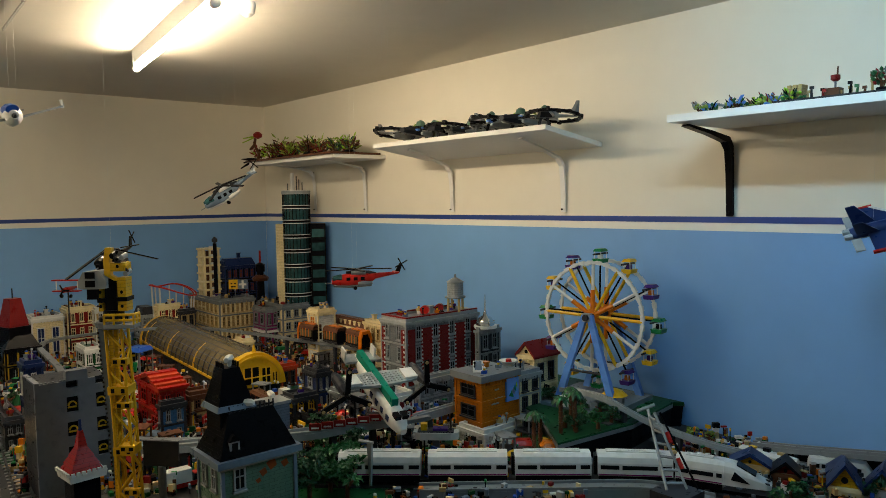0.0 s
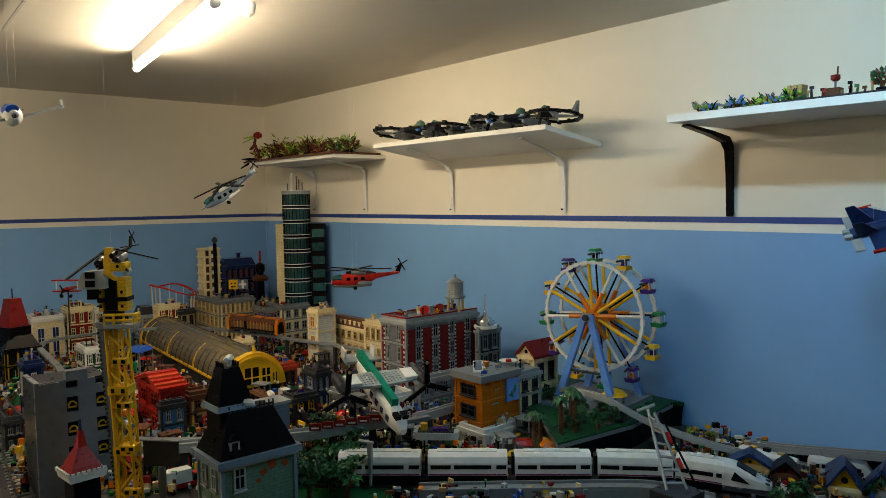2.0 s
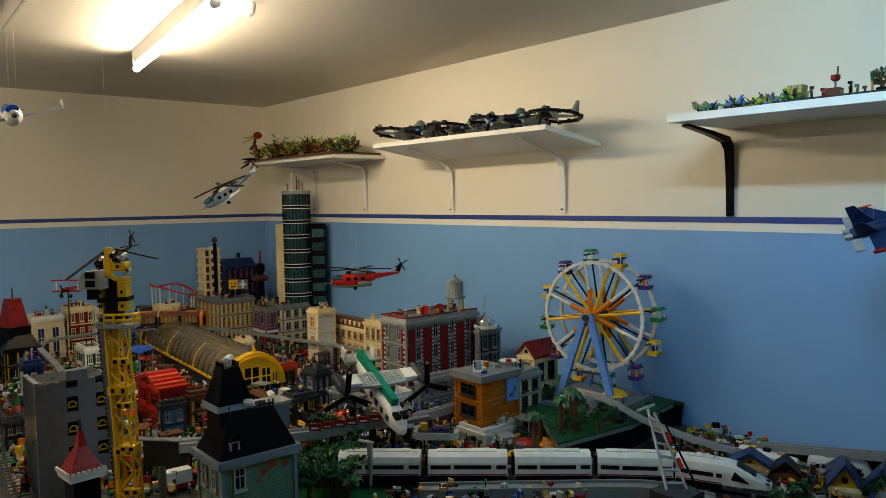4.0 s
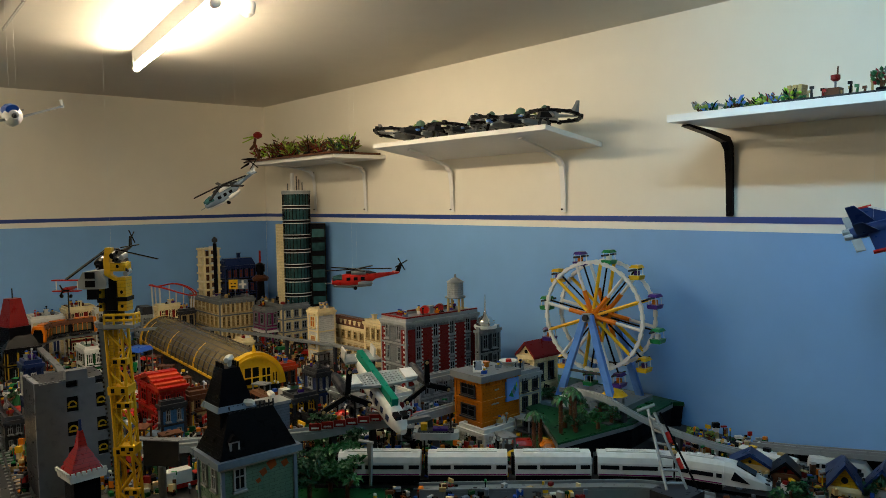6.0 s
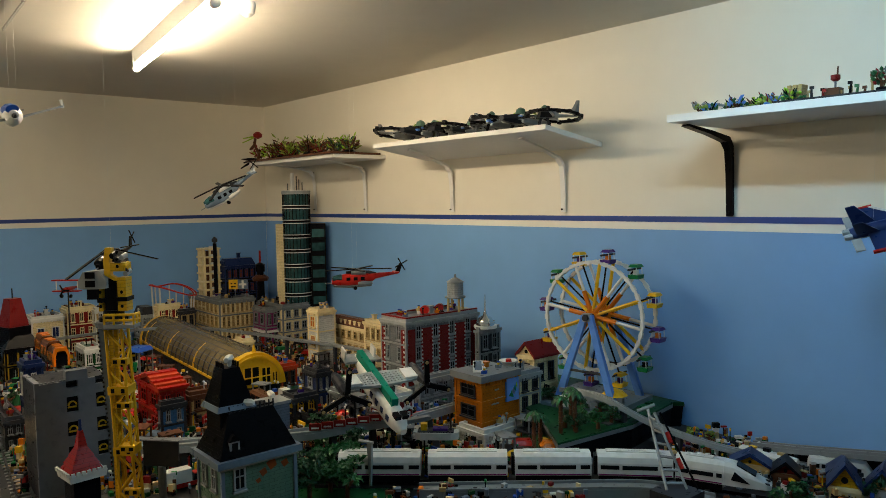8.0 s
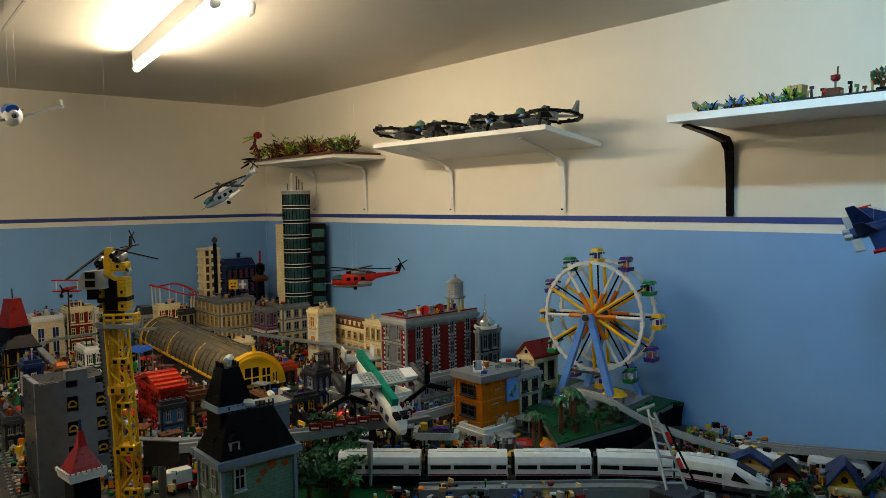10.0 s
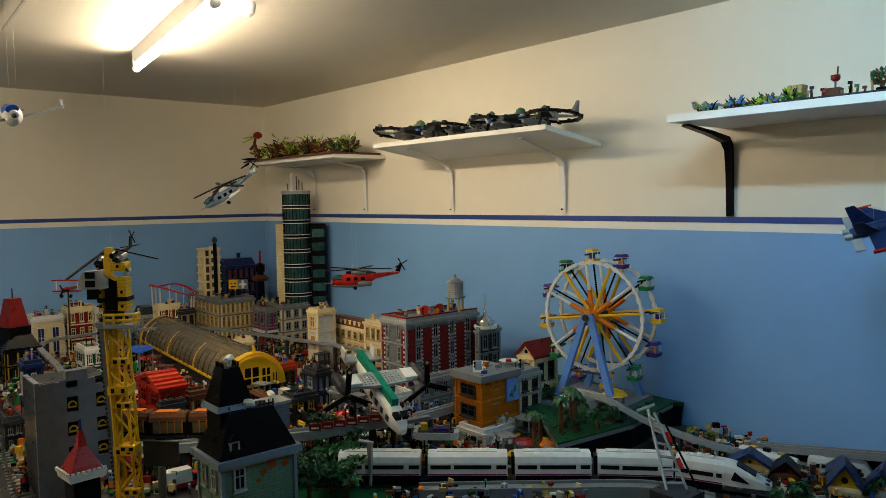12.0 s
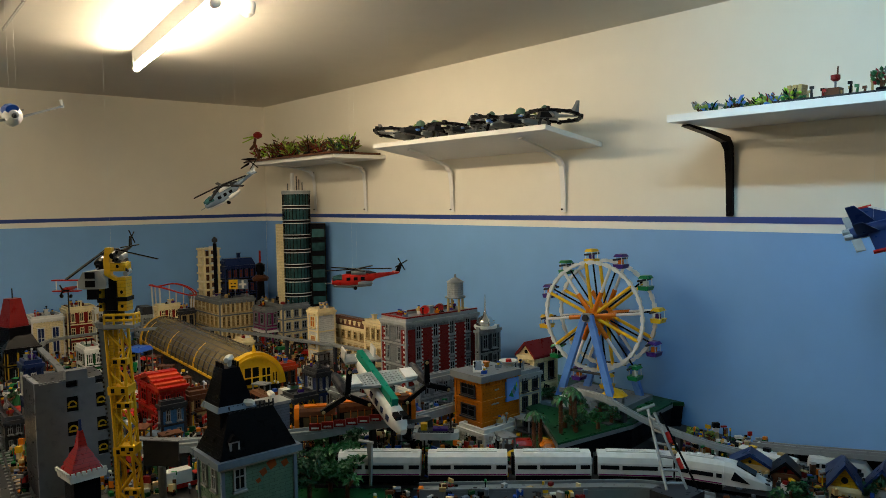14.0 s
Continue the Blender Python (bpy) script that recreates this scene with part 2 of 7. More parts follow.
# ---- shelves ----
def shelf(label, x0, x1, y0, z, board, bracket, xs, thick=0.02, drop=0.3, slope=0.0):
    th = thing("wall_shelf", label, "shelf", (x0, WALL_Y, z))
    bm = B(); loft(bm, [[(0, y, z_ - thick), (x1 - x0, y, z_ - thick), (x1 - x0, y, z_), (0, y, z_)] for y, z_ in ((y0 - WALL_Y, 0.0), (-0.001, -slope))])
    part("board", bm, board, th)
    for x in xs:
        bm = B()
        u = x - x0
        dp = (WALL_Y - y0) * 0.8
        hw = 0.013
        f = 0.85 if bracket == "black" else 0.38
        way = [(-0.008, -thick - drop, 0.009 * f), (-0.012, -thick - drop * 0.5, 0.014 * f), (-0.02, -thick - 0.07, 0.02 * f), (-0.045, -thick - 0.042, 0.022 * f), (-dp * 0.5, -thick - 0.024, 0.016 * f), (-dp, -thick - 0.006, 0.007)]
        way = [(y, z_ - slope * max(0.0, 1 + y / (WALL_Y - y0)), t) for y, z_, t in way]
        loft(bm, [[(u - hw, y - t * 0.7, z_ - t * 0.5), (u + hw, y - t * 0.7, z_ - t * 0.5), (u + hw, y + t * 0.45, z_ + t * 0.5), (u - hw, y + t * 0.45, z_ + t * 0.5)] for y, z_, t in way])
        br = part("bracket", bm, bracket, th, "steel shelf bracket")
        for zz in (-thick - slope - 0.05, -thick - slope - drop + 0.012):
            bm = B(); rod(bm, (u, -0.024, zz), (u, -0.018, zz), 0.004); part("screw", bm, "black", br)
    return th


# ---- toy buildings ----
FOOT = []
ROOFS = []
WINDOWS = {}


def window_meshes(w, h, frame_m, pane_m, arch=False):
    key = (round(w, 3), round(h, 3), frame_m, pane_m)
    if key not in WINDOWS:
        t = min(0.005, w * 0.16)
        f = B()
        secs = []
        for sx, sz in ((-1, 0), (1, 0), (1, 1), (-1, 1)):
            secs.append([(sx * (w / 2 - i * t), y, (h - i * t) if sz else i * t) for i, y in ((0, 0.001), (0, -0.005), (1, -0.005), (1, 0.001))])
        rings = [[f.verts.new(p) for p in q] for q in secs]
        for i in range(4):
            for k in range(4):
                f.faces.new((rings[i][k], rings[i][(k + 1) % 4], rings[(i + 1) % 4][(k + 1) % 4], rings[(i + 1) % 4][k]))
        p = B()
        box(p, -w / 2 + t, -0.002, t, w / 2 - t, 0.001, h - t)
        sl = B()
        box(sl, -w / 2 - 0.003, -0.009, -0.005, w / 2 + 0.003, 0.001, -0.0005)
        mu = B()
        box(mu, -0.0012, -0.0045, t, 0.0012, -0.002, h - t)
        tr = B()
        box(tr, -w / 2 + t, -0.0042, h * 0.58, w / 2 - t, -0.002, h * 0.58 + 0.0024)
        WINDOWS[key] = [("window", mesh("window", f, frame_m)), ("pane", mesh("pane", p, pane_m)), ("sill", mesh("sill", sl, frame_m)), ("mullion", mesh("mullion", mu, frame_m)), ("transom", mesh("transom", tr, frame_m))]
    return WINDOWS[key]


def windows(th, L, H, z0, floors, n, w, face, sx, sy, frame_m, pane_m, hfrac=0.6):
    """windows on one face, rows by floors; face: 'e' looks to +x, 's' to -y"""
    fh = H / floors
    pieces = window_meshes(w, fh * hfrac, frame_m, pane_m)
    for k in range(floors):
        for i in range(n):
            u = L * (i + 0.5) / n
            z = z0 + fh * (k + 0.18)
            at = pose(sx, sy - L / 2 + u, z, 0, 0, 90) if face == "e" else pose(sx - L / 2 + u, sy, z)
            wo = put("window", pieces[0][1], th, at)
            for nm, me in pieces[1:]:
                put(nm, me, wo, Matrix())


def building(name, label, bx, floors, ns, ne, wall, trim="white", pane="glass", roof="flat", roof_m="dgrey", frame_m=None, shop=None, win=0.6, rise=0.05, group="toy buildings of the city", wfrac=0.5):
    x0, y0, x1, y1, z0, z1 = bx
    frame_m = frame_m or trim
    w, d = x1 - x0, y1 - y0
    h = z1 - z0 - {"flat": 0.018, "mansard": rise * 0.8}.get(roof, 0.0)
    FOOT.append((x0, y0, x1, y1))
    th = thing(name, label, "toy building", ((x0 + x1) / 2, (y0 + y1) / 2, z0), group=group)
    a, b = w / 2, d / 2
    if roof == "flat":
        ROOFS.append((x0, y0, x1, y1, z0 + h + 0.0072))
    bm = B(); box(bm, -a, -b, 0, a, b, h); part("wall", bm, wall, th)
    fh = h / floors
    for k in range(1, floors):
        bm = B(); e = 0.004
        box(bm, -a - e, -b - e, fh * k - 0.004, a + e, b + e, fh * k + 0.003)
        part("string_course", bm, trim, th)
    bm = B(); e = 0.008
    box(bm, -a - e, -b - e, h - 0.008, a + e, b + e, h + 0.004)
    box(bm, -a - 0.004, -b - 0.004, h - 0.016, a + 0.004, b + 0.004, h - 0.008)
    for i in range(int(w / 0.016)):
        box(bm, -a + 0.016 * i + 0.003, -b - 0.0075, h - 0.0185, -a + 0.016 * i + 0.011, -b - 0.001, h - 0.0085)
    for i in range(int(d / 0.016)):
        box(bm, a + 0.001, -b + 0.016 * i + 0.003, h - 0.0185, a + 0.0075, -b + 0.016 * i + 0.011, h - 0.0085)
    part("cornice", bm, trim, th)
    for sx, sy in ((-a - 0.003, -b - 0.003), (a - 0.005, -b - 0.003), (a - 0.005, b - 0.005)):
        bm = B(); box(bm, sx, sy, 0, sx + 0.008, sy + 0.008, h - 0.017)
        part("corner_pilaster", bm, trim, th)
    if ns:
        windows(th, w * 0.92, h, 0, floors, ns, w / ns * wfrac, "s", 0, -b, frame_m, pane, win)
    if ne:
        windows(th, d * 0.92, h, 0, floors, ne, d / ne * wfrac, "e", a, 0, frame_m, pane, win)
    bm = B()
    if roof == "flat":
        box(bm, -a + 0.008, -b + 0.008, h + 0.004, a - 0.008, b - 0.008, h + 0.007)
        rf = part("roof", bm, roof_m, th)
        bm = B()
        for q in ((-a, -b, a, -b + 0.008), (-a, b - 0.008, a, b), (-a, -b + 0.008, -a + 0.008, b - 0.008), (a - 0.008, -b + 0.008, a, b - 0.008)):
            box(bm, q[0], q[1], h + 0.004, q[2], q[3], h + 0.018)
        part("parapet", bm, trim, rf)
    elif roof == "mansard":
        frustum(bm, -a, -b, a, b, h + 0.004, h + rise, min(a, b) * 0.35)
        rf = part("roof", bm, roof_m, th)
        for i in range(max(ns, 1)):
            u = -a * 0.7 + 1.4 * a * (i + 0.5) / max(ns, 1)
            bm = B(); box(bm, u - 0.009, -b + 0.002, h + 0.005, u + 0.009, -b * 0.6, h + rise * 0.62)
            box(bm, u - 0.011, -b, h + rise * 0.62, u + 0.011, -b * 0.6, h + rise * 0.72)
            part("dormer", bm, trim, rf)
    elif roof == "gable":
        e, t = 0.012, 0.009
        for q in (-1, 1):
            loft(bm, [[(q * (a + e), y, h - 0.004), (0, y, h + rise), (0, y, h + rise + t * 1.3), (q * (a + e), y, h - 0.004 + t)] for y in (-b - e, b + e)])
        rf = part("roof", bm, roof_m, th)
        bm = B(); loft(bm, [[(-a, y, h + 0.0045), (a, y, h + 0.0045), (0, y, h + rise - 0.002)] for y in (-b, b)]); part("gable_wall", bm, wall, th)
        bm = B(); rod(bm, (0, -b - 0.003, h + rise * 0.4), (0, -b, h + rise * 0.4), min(0.009, rise * 0.16), n=12); part("round_window", bm, "glass", th)
    if roof in ("flat", "mansard") and h > 0.22:
        bm = B()
        zz = h + (0.006 if roof == "flat" else rise - 0.002)
        box(bm, -a * 0.5, b * 0.1, zz, -a * 0.5 + 0.018, b * 0.1 + 0.018, zz + 0.03)
        box(bm, -a * 0.5 - 0.003, b * 0.1 - 0.003, zz + 0.03, -a * 0.5 + 0.021, b * 0.1 + 0.021, zz + 0.035)
        part("chimney", bm, trim, rf)
    if shop:
        bm = B(); box(bm, -a * 0.9, -b - 0.02, fh * 0.72, a * 0.9, -b - 0.001, fh * 0.84); part("awning", bm, shop, th)
        bm = B(); box(bm, a + 0.001, -b * 0.9, fh * 0.72, a + 0.02, b * 0.9, fh * 0.84); part("awning", bm, shop, th)
    bm = B(); box(bm, -0.011, -b - 0.006, 0, 0.011, -b + 0.001, fh * 0.62); dr = part("door", bm, "brown", th)
    bm = B(); box(bm, 0.005, -b - 0.009, fh * 0.28, 0.008, -b - 0.006, fh * 0.31); part("handle", bm, "yellow", dr)
    return th


x0, y0, x1, y1, z0, z1 = (-2.555, 0.46, -2.394, 0.662, 0.75, 1.096)
gh = thing("grey_town_house", "tall plain grey building with open windows and stepped top", "toy building", ((x0 + x1) / 2, (y0 + y1) / 2, TABLE), group="toy buildings of the city")
FOOT.append((x0, y0, x1, y1))
ww, dd, hh = x1 - x0, y1 - y0, z1 - z0
bm = B(); box(bm, -ww / 2, -dd / 2, 0, ww / 2 - 0.012, dd / 2, hh); part("rear_wall", bm, "dgrey_b", gh)
# black panel stands in for the shade inside the window openings
bm = B(); box(bm, ww / 2 - 0.012, -dd / 2 + 0.004, 0.01, ww / 2 - 0.0105, dd / 2 - 0.004, hh - 0.01); part("inner_wall", bm, "black", gh, "black panel painting in the dark behind the openings")
# front wall in piers and bands, so that the windows are real openings
ys = [-dd / 2, -dd * 0.08, dd * 0.08, dd * 0.33, dd * 0.485, dd / 2]
zs = [0.0, 0.10, 0.145, 0.175, 0.22, 0.25, 0.297, 0.325, hh]
for k in range(0, 5, 2):
    bm = B(); box(bm, ww / 2 - 0.012, ys[k], 0, ww / 2, ys[k + 1], hh); part("pier", bm, "bgrey", gh)
for k in (1, 3):
    for z in range(0, len(zs) - 1, 2):
        if zs[z + 1] <= hh + 0.03:
            bm = B(); box(bm, ww / 2 - 0.012, ys[k], zs[z], ww / 2, ys[k + 1], min(zs[z + 1], hh)); part("spandrel", bm, "bgrey", gh)
    for z in (1, 3, 5):
        yc = (ys[k] + ys[k + 1]) / 2
        bm = B(); ring(bm, (ww / 2 - 0.005, yc, zs[z] + 0.02), 0.011, 0.004, 0.006, 10, "x", 0, math.pi); part("chair", bm, "yellow", gh, "yellow chair in the window")
        bm = B(); box(bm, ww / 2 - 0.011, yc - 0.012, zs[z] + 0.012, ww / 2 - 0.004, yc + 0.012, zs[z] + 0.016); part("chair_seat", bm, "yellow", gh)
bm = B(); box(bm, ww / 2 - 0.03, -dd * 0.08, hh, ww / 2 + 0.002, dd * 0.22, hh + 0.03); part("raised_parapet", bm, "bgrey", gh)
bm = B(); box(bm, -ww / 2, -dd / 2, hh, ww / 2, -dd / 2 + 0.014, hh + 0.006); part("parapet", bm, "bgrey", gh)
for k in range(8):
    bm = B(); box(bm, ww / 2 - 0.012, -dd / 2 + 0.008 + k * dd * 0.05, hh + 0.0005, ww / 2 - 0.004, -dd / 2 + 0.014 + k * dd * 0.05, hh + 0.004); part("stud", bm, "bgrey", gh)
building("fire_station", "red brick fire station with grey stone trim", (-2.578, 1.841, -2.405, 2.248, 0.75, 1.131), 4, 2, 4, "grey_b", "lgrey", roof="flat", roof_m="grey", wfrac=0.3, win=0.7)
fs = bpy.data.objects["fire_station"]
x0, y0, x1, y1, z0, z1 = (-2.578, 1.841, -2.405, 2.248, 0.75, 1.131)
hh, dd, ww = z1 - z0, y1 - y0, x1 - x0
for i in range(5):
    u = -dd / 2 * 0.92 + dd * 0.92 * i / 4
    w = dd * 0.92 / 4 * 0.335 if 0 < i < 4 else dd * 0.92 / 4 * 0.3
    bm = B(); box(bm, ww / 2, max(u - w, -dd / 2 + 0.009), hh * 0.26, ww / 2 + 0.0052, min(u + w, dd / 2 - 0.009), hh - 0.046)
    rp = part("brick_panel", bm, "dred_b", fs, "dark red brick panel")
    for k in range(14):
        zq = hh * 0.26 + (hh * 0.74 - 0.058) * k / 13
        for sg in (-1, 1):
            bm = B(); box(bm, ww / 2 + 0.0052, u + sg * w * 0.9 - 0.0032, zq, ww / 2 + 0.007, u + sg * w * 0.9 + 0.0032, zq + 0.007)
            if 0 < i < 4:
                part("quoin", bm, "white", rp)
            else:
                bm.free()
for u in (-ww / 2 + 0.016, ww / 2 - 0.02):
    bm = B(); box(bm, u - 0.01, -dd / 2 - 0.0035, 0.04, u + 0.01, -dd / 2, hh - 0.046); rp = part("brick_panel", bm, "dred_b", fs, "dark red brick pilaster")
    for k in range(14):
        bm = B(); zq = 0.05 + (hh - 0.11) * k / 13; box(bm, u + 0.006, -dd / 2 - 0.0055, zq, u + 0.013, -dd / 2 - 0.0035, zq + 0.009); part("quoin", bm, "white", rp)
for q in (hh + 0.0006,):
    for bx in ((-ww / 2, -dd / 2, -ww / 2 + 0.01, dd / 2), (ww / 2 - 0.01, -dd / 2, ww / 2, dd / 2), (-ww / 2 + 0.01, -dd / 2, ww / 2 - 0.01, -dd / 2 + 0.01)):
        bm = B(); box(bm, bx[0], bx[1], q, bx[2], bx[3], q + 0.006); part("coping", bm, "dred", fs, "dark red coping")

building("orange_hotel_front", "orange toy building with bay windows and grey roof", (-2.007, 1.762, -1.868, 1.949, 0.75, 0.997), 3, 1, 0, "dorange_b", "dorange", frame_m="dgrey", roof_m="grey", wfrac=0.55)
oh = bpy.data.objects["orange_hotel_front"]
x0, y0, x1, y1, z0, z1 = (-2.007, 1.762, -1.868, 1.949, 0.75, 0.997)
bm = B(); box(bm, (x0 - x1) / 2 - 0.014, (y0 - y1) / 2 - 0.014, z1 - z0 - 0.022, (x1 - x0) / 2 + 0.014, (y1 - y0) / 2 + 0.002, z1 - z0 + 0.002); part("roof_slab", bm, "grey", oh, "grey overhanging roof slab")

building("cream_side_house", "cream brick house with arched dark windows", (-1.99, 1.952, -1.869, 2.07, 0.75, 0.982), 3, 0, 2, "cream_b", "lgrey", frame_m="dgrey", roof_m="grey", win=0.72)
building("cream_terrace", "cream brick terrace with dark red roof edge", (-3.401, 2.109, -3.087, 2.165, 0.75, 1.004), 3, 5, 1, "cream_b", "cream", frame_m="tan", roof="mansard", roof_m="brown", rise=0.05)
building("cream_corner_house", "cream brick corner house with rows of windows", (-2.98, 2.026, -2.833, 2.059, 0.75, 1.049), 3, 3, 1, "cream_b", "cream", frame_m="tan", roof_m="tan")
building("white_tower_house", "white tower house with orange glass windows", (-3.393, 1.95, -3.295, 2.052, 0.75, 1.07), 3, 1, 0, "white_b", "cream", pane="dorange", roof="flat", roof_m="white")
building("cream_town_hall", "cream brick town hall with pilasters", (-4.377, 2.147, -4.042, 2.328, 0.75, 0.999), 3, 3, 3, "cream_b", "grey", roof_m="dgrey", wfrac=0.55)
building("department_store", "tan department store with tall arched windows", (-4.826, 1.875, -4.343, 2.108, 0.75, 1.033), 3, 7, 7, "cream_b", "grey", frame_m="tan", roof_m="grey", win=0.74)
x0, y0, x1, y1, z0, z1 = (-4.666, 1.877, -4.565, 1.983, 0.75, 1.34)
FOOT.append((x0, y0, x1, y1))
wf = thing("white_flats", "narrow cream block of flats with open balconies", "toy building", ((x0 + x1) / 2, (y0 + y1) / 2, z0), group="toy buildings of the city")
a, b, h = (x1 - x0) / 2, (y1 - y0) / 2, z1 - z0
bm = B(); box(bm, -a + 0.02, -b + 0.02, 0, a - 0.02, b - 0.012, h - 0.02); part("core", bm, "brown_b", wf, "dark brown inner wall")
for k in range(11):
    z = h - 0.012 - 0.053 * k
    bm = B(); box(bm, -a - 0.006, -b - 0.006, z, a + 0.006, b + 0.006, z + 0.011); sb = part("balcony_slab", bm, "cream", wf)
    bm = B(); box(bm, a - 0.004, -b * 0.3, z + 0.011, a, b * 0.45, z + 0.024); part("balustrade", bm, "white", sb)
for px, py in ((-a, -b), (-a * 0.3, -b), (a * 0.4, -b), (a - 0.012, -b), (a - 0.012, -b * 0.3), (a - 0.012, b * 0.4), (a - 0.012, b - 0.012), (-a, b - 0.012)):
    bm = B(); box(bm, px, py, 0, px + 0.012, py + 0.012, h - 0.013); part("column", bm, "cream", wf)
building("dark_blue_house", "dark blue town house with black mansard roof", (-4.626, 1.998, -4.52, 2.211, 0.75, 1.254), 5, 3, 5, "black_b", "dblue", pane="rust", roof="mansard", roof_m="dblue", rise=0.05, wfrac=0.6)
building("grey_row_house", "grey row house with small windows", (-4.752, 1.488, -4.603, 1.576, 0.75, 0.984), 3, 1, 3, "grey_b", "lgrey", roof="mansard", roof_m="dgrey")
building("red_row_house", "dark red brick row house with white windows", (-4.555, 1.551, -4.486, 1.688, 0.75, 1.017), 3, 1, 3, "dred_b", "cream", roof_m="dgrey")
building("tan_row_house", "tan row house beside the arched track", (-4.525, 1.667, -4.45, 1.762, 0.75, 0.981), 2, 1, 2, "tan_b", "dgrey", roof_m="dgrey")
building("brownstone_house", "brown brick town house with cream windows", (-4.815, 1.09, -4.682, 1.244, 0.75, 1.029), 3, 1, 3, "dred_b", "cream", roof_m="brown", wfrac=0.45)
building("tan_town_house", "tan town house with white trim", (-4.724, 1.23, -4.628, 1.38, 0.75, 1.019), 3, 1, 3, "tan_b", "white", roof_m="dred", wfrac=0.45)
building("cream_bank", "cream bank with two tall arched windows", (-4.755, 0.886, -4.591, 1.049, 0.75, 1.006), 1, 1, 2, "cream_b", "white", pane="dblue", roof_m="grey", win=0.62)
building("yellow_house", "yellow toy house with dark roof", (-4.744, 0.673, -4.112, 0.826, 0.75, 0.968), 2, 3, 3, "yellow_b", "black", roof="mansard", roof_m="black", rise=0.06, wfrac=0.72, win=0.74)
building("blue_house", "small dark blue toy house", (-3.174, 0.564, -3.091, 0.625, 0.75, 1.044), 2, 1, 1, "dblue_b", "dblue", frame_m="white", roof="flat", roof_m="blue", wfrac=0.3)
building("red_shop", "red toy shop with open red roof hatch", (-2.989, 0.944, -2.744, 1.033, 0.75, 0.929), 2, 2, 2, "dred_b", "red", roof="gable", roof_m="vermilion", rise=0.035)
rs = bpy.data.objects["red_shop"]
for k in range(5):
    u = k / 4
    for q in (-1, 1):
        bm = B(); box(bm, q * (0.1225 * (1 - u) + 0.008) - 0.012, -0.058, 0.179 + 0.035 * u + 0.004, q * (0.1225 * (1 - u) + 0.008) + 0.012, 0.058, 0.179 + 0.035 * u + 0.012); part("roof_course", bm, "vermilion" if k % 2 else "red", rs)
building("blue_shop", "light blue toy shop with white windows", (-2.68, 0.912, -2.651, 0.998, 0.75, 0.911), 2, 1, 2, "azure_b", "dgrey", frame_m="lgrey", roof_m="dgrey", wfrac=0.35)
building("low_grey_garage", "long low grey fire station annexe with dark doors", (-2.307, 1.81, -2.282, 2.031, 0.75, 0.915), 2, 1, 4, "grey_b", "lgrey", roof_m="grey")
building("sphere_house", "dark grey brick gallery with tall openings", (-2.336, 2.173, -2.314, 2.297, 0.75, 1.067), 3, 1, 2, "dgrey_b", "grey", roof_m="dgrey", win=0.75)
building("red_roof_cottage", "tan cottage with dark red gable roof", (-2.07, 2.165, -1.986, 2.302, 0.75, 0.985), 2, 1, 2, "cream_b", "cream", frame_m="dgrey", roof="gable", roof_m="dred", rise=0.05)
building("white_plinth_house", "white ground floor block below the orange building", (-1.951, 1.726, -1.818, 1.904, 0.75, 0.823), 1, 1, 0, "white_b", "white", frame_m="lgrey", roof_m="white")

# waterside houses, each turned towards the lake
for nm, lb, cx, cy, w, d, zt, wl, tr, rm, rise, tn in (
        ("yellow_cottage", "small yellow cottage with blue gable roof", -0.815, 2.175, 0.068, 0.07, 0.802, "yellow_b", "cream", "dblue", 0.06, 22),
        ("blue_roof_cottage", "small tan cottage with dark blue roof", -0.735, 2.235, 0.07, 0.07, 0.8, "tan_b", "white", "dblue", 0.055, 14),
        ("red_barn", "small dark red barn with dark gable roof", -0.985, 2.185, 0.062, 0.06, 0.79, "dred_b", "brown", "black", 0.032, 24),
        ("lake_house", "low yellow house with flat dark blue roof", -1.085, 2.165, 0.1, 0.05, 0.795, "yellow_b", "tan", "dblue", 0.03, 24),
        ("grey_lake_house", "low grey house with dark blue roof by the water", -0.86, 2.27, 0.06, 0.06, 0.8, "dgrey_b", "lgrey", "dblue", 0.03, 20)):
    hb = building(nm, lb, (cx - w / 2, cy - d / 2, cx + w / 2, cy + d / 2, 0.75, zt), 1, 2, 1, wl, tr, frame_m="white", wfrac=0.5, roof="gable", roof_m=rm, rise=rise)
    hb.matrix_basis = pose(cx, cy, 0.75, 0, 0, tn)
bh = thing("boat_house", "long low white boat house with yellow arches", "toy building", (-1.1, 2.31, 0.75), 0, group="toy buildings of the city")
bh.scale = (0.85, 0.8, 0.85)
bm = B(); box(bm, -0.1, -0.03, 0, 0.1, 0.03, 0.026); part("wall", bm, "dorange", bh)
for k in range(4):
    bm = B(); ring(bm, (-0.075 + 0.05 * k, -0.032, 0.002), 0.02, 0.007, 0.006, 10, "y", 0, math.pi); part("arch", bm, "yellow", bh)
bm = B(); loft(bm, [[(x, -w, 0.026), (x, w, 0.026), (x, w * 0.9, 0.042), (x, w * 0.4, 0.05), (x, -w * 0.4, 0.05), (x, -w * 0.9, 0.042)] for x, w in ((-0.105, 0.03), (-0.09, 0.036), (0.08, 0.036), (0.115, 0.012))]); part("roof", bm, "white", bh, "white curved roof")
for k in range(3):
    bm = B(); box(bm, -0.07 + 0.055 * k, -0.01, 0.05, -0.045 + 0.055 * k, 0.01, 0.058 + 0.006 * (k % 2)); part("roof_hatch", bm, ("yellow", "black", "tan")[k], bh)
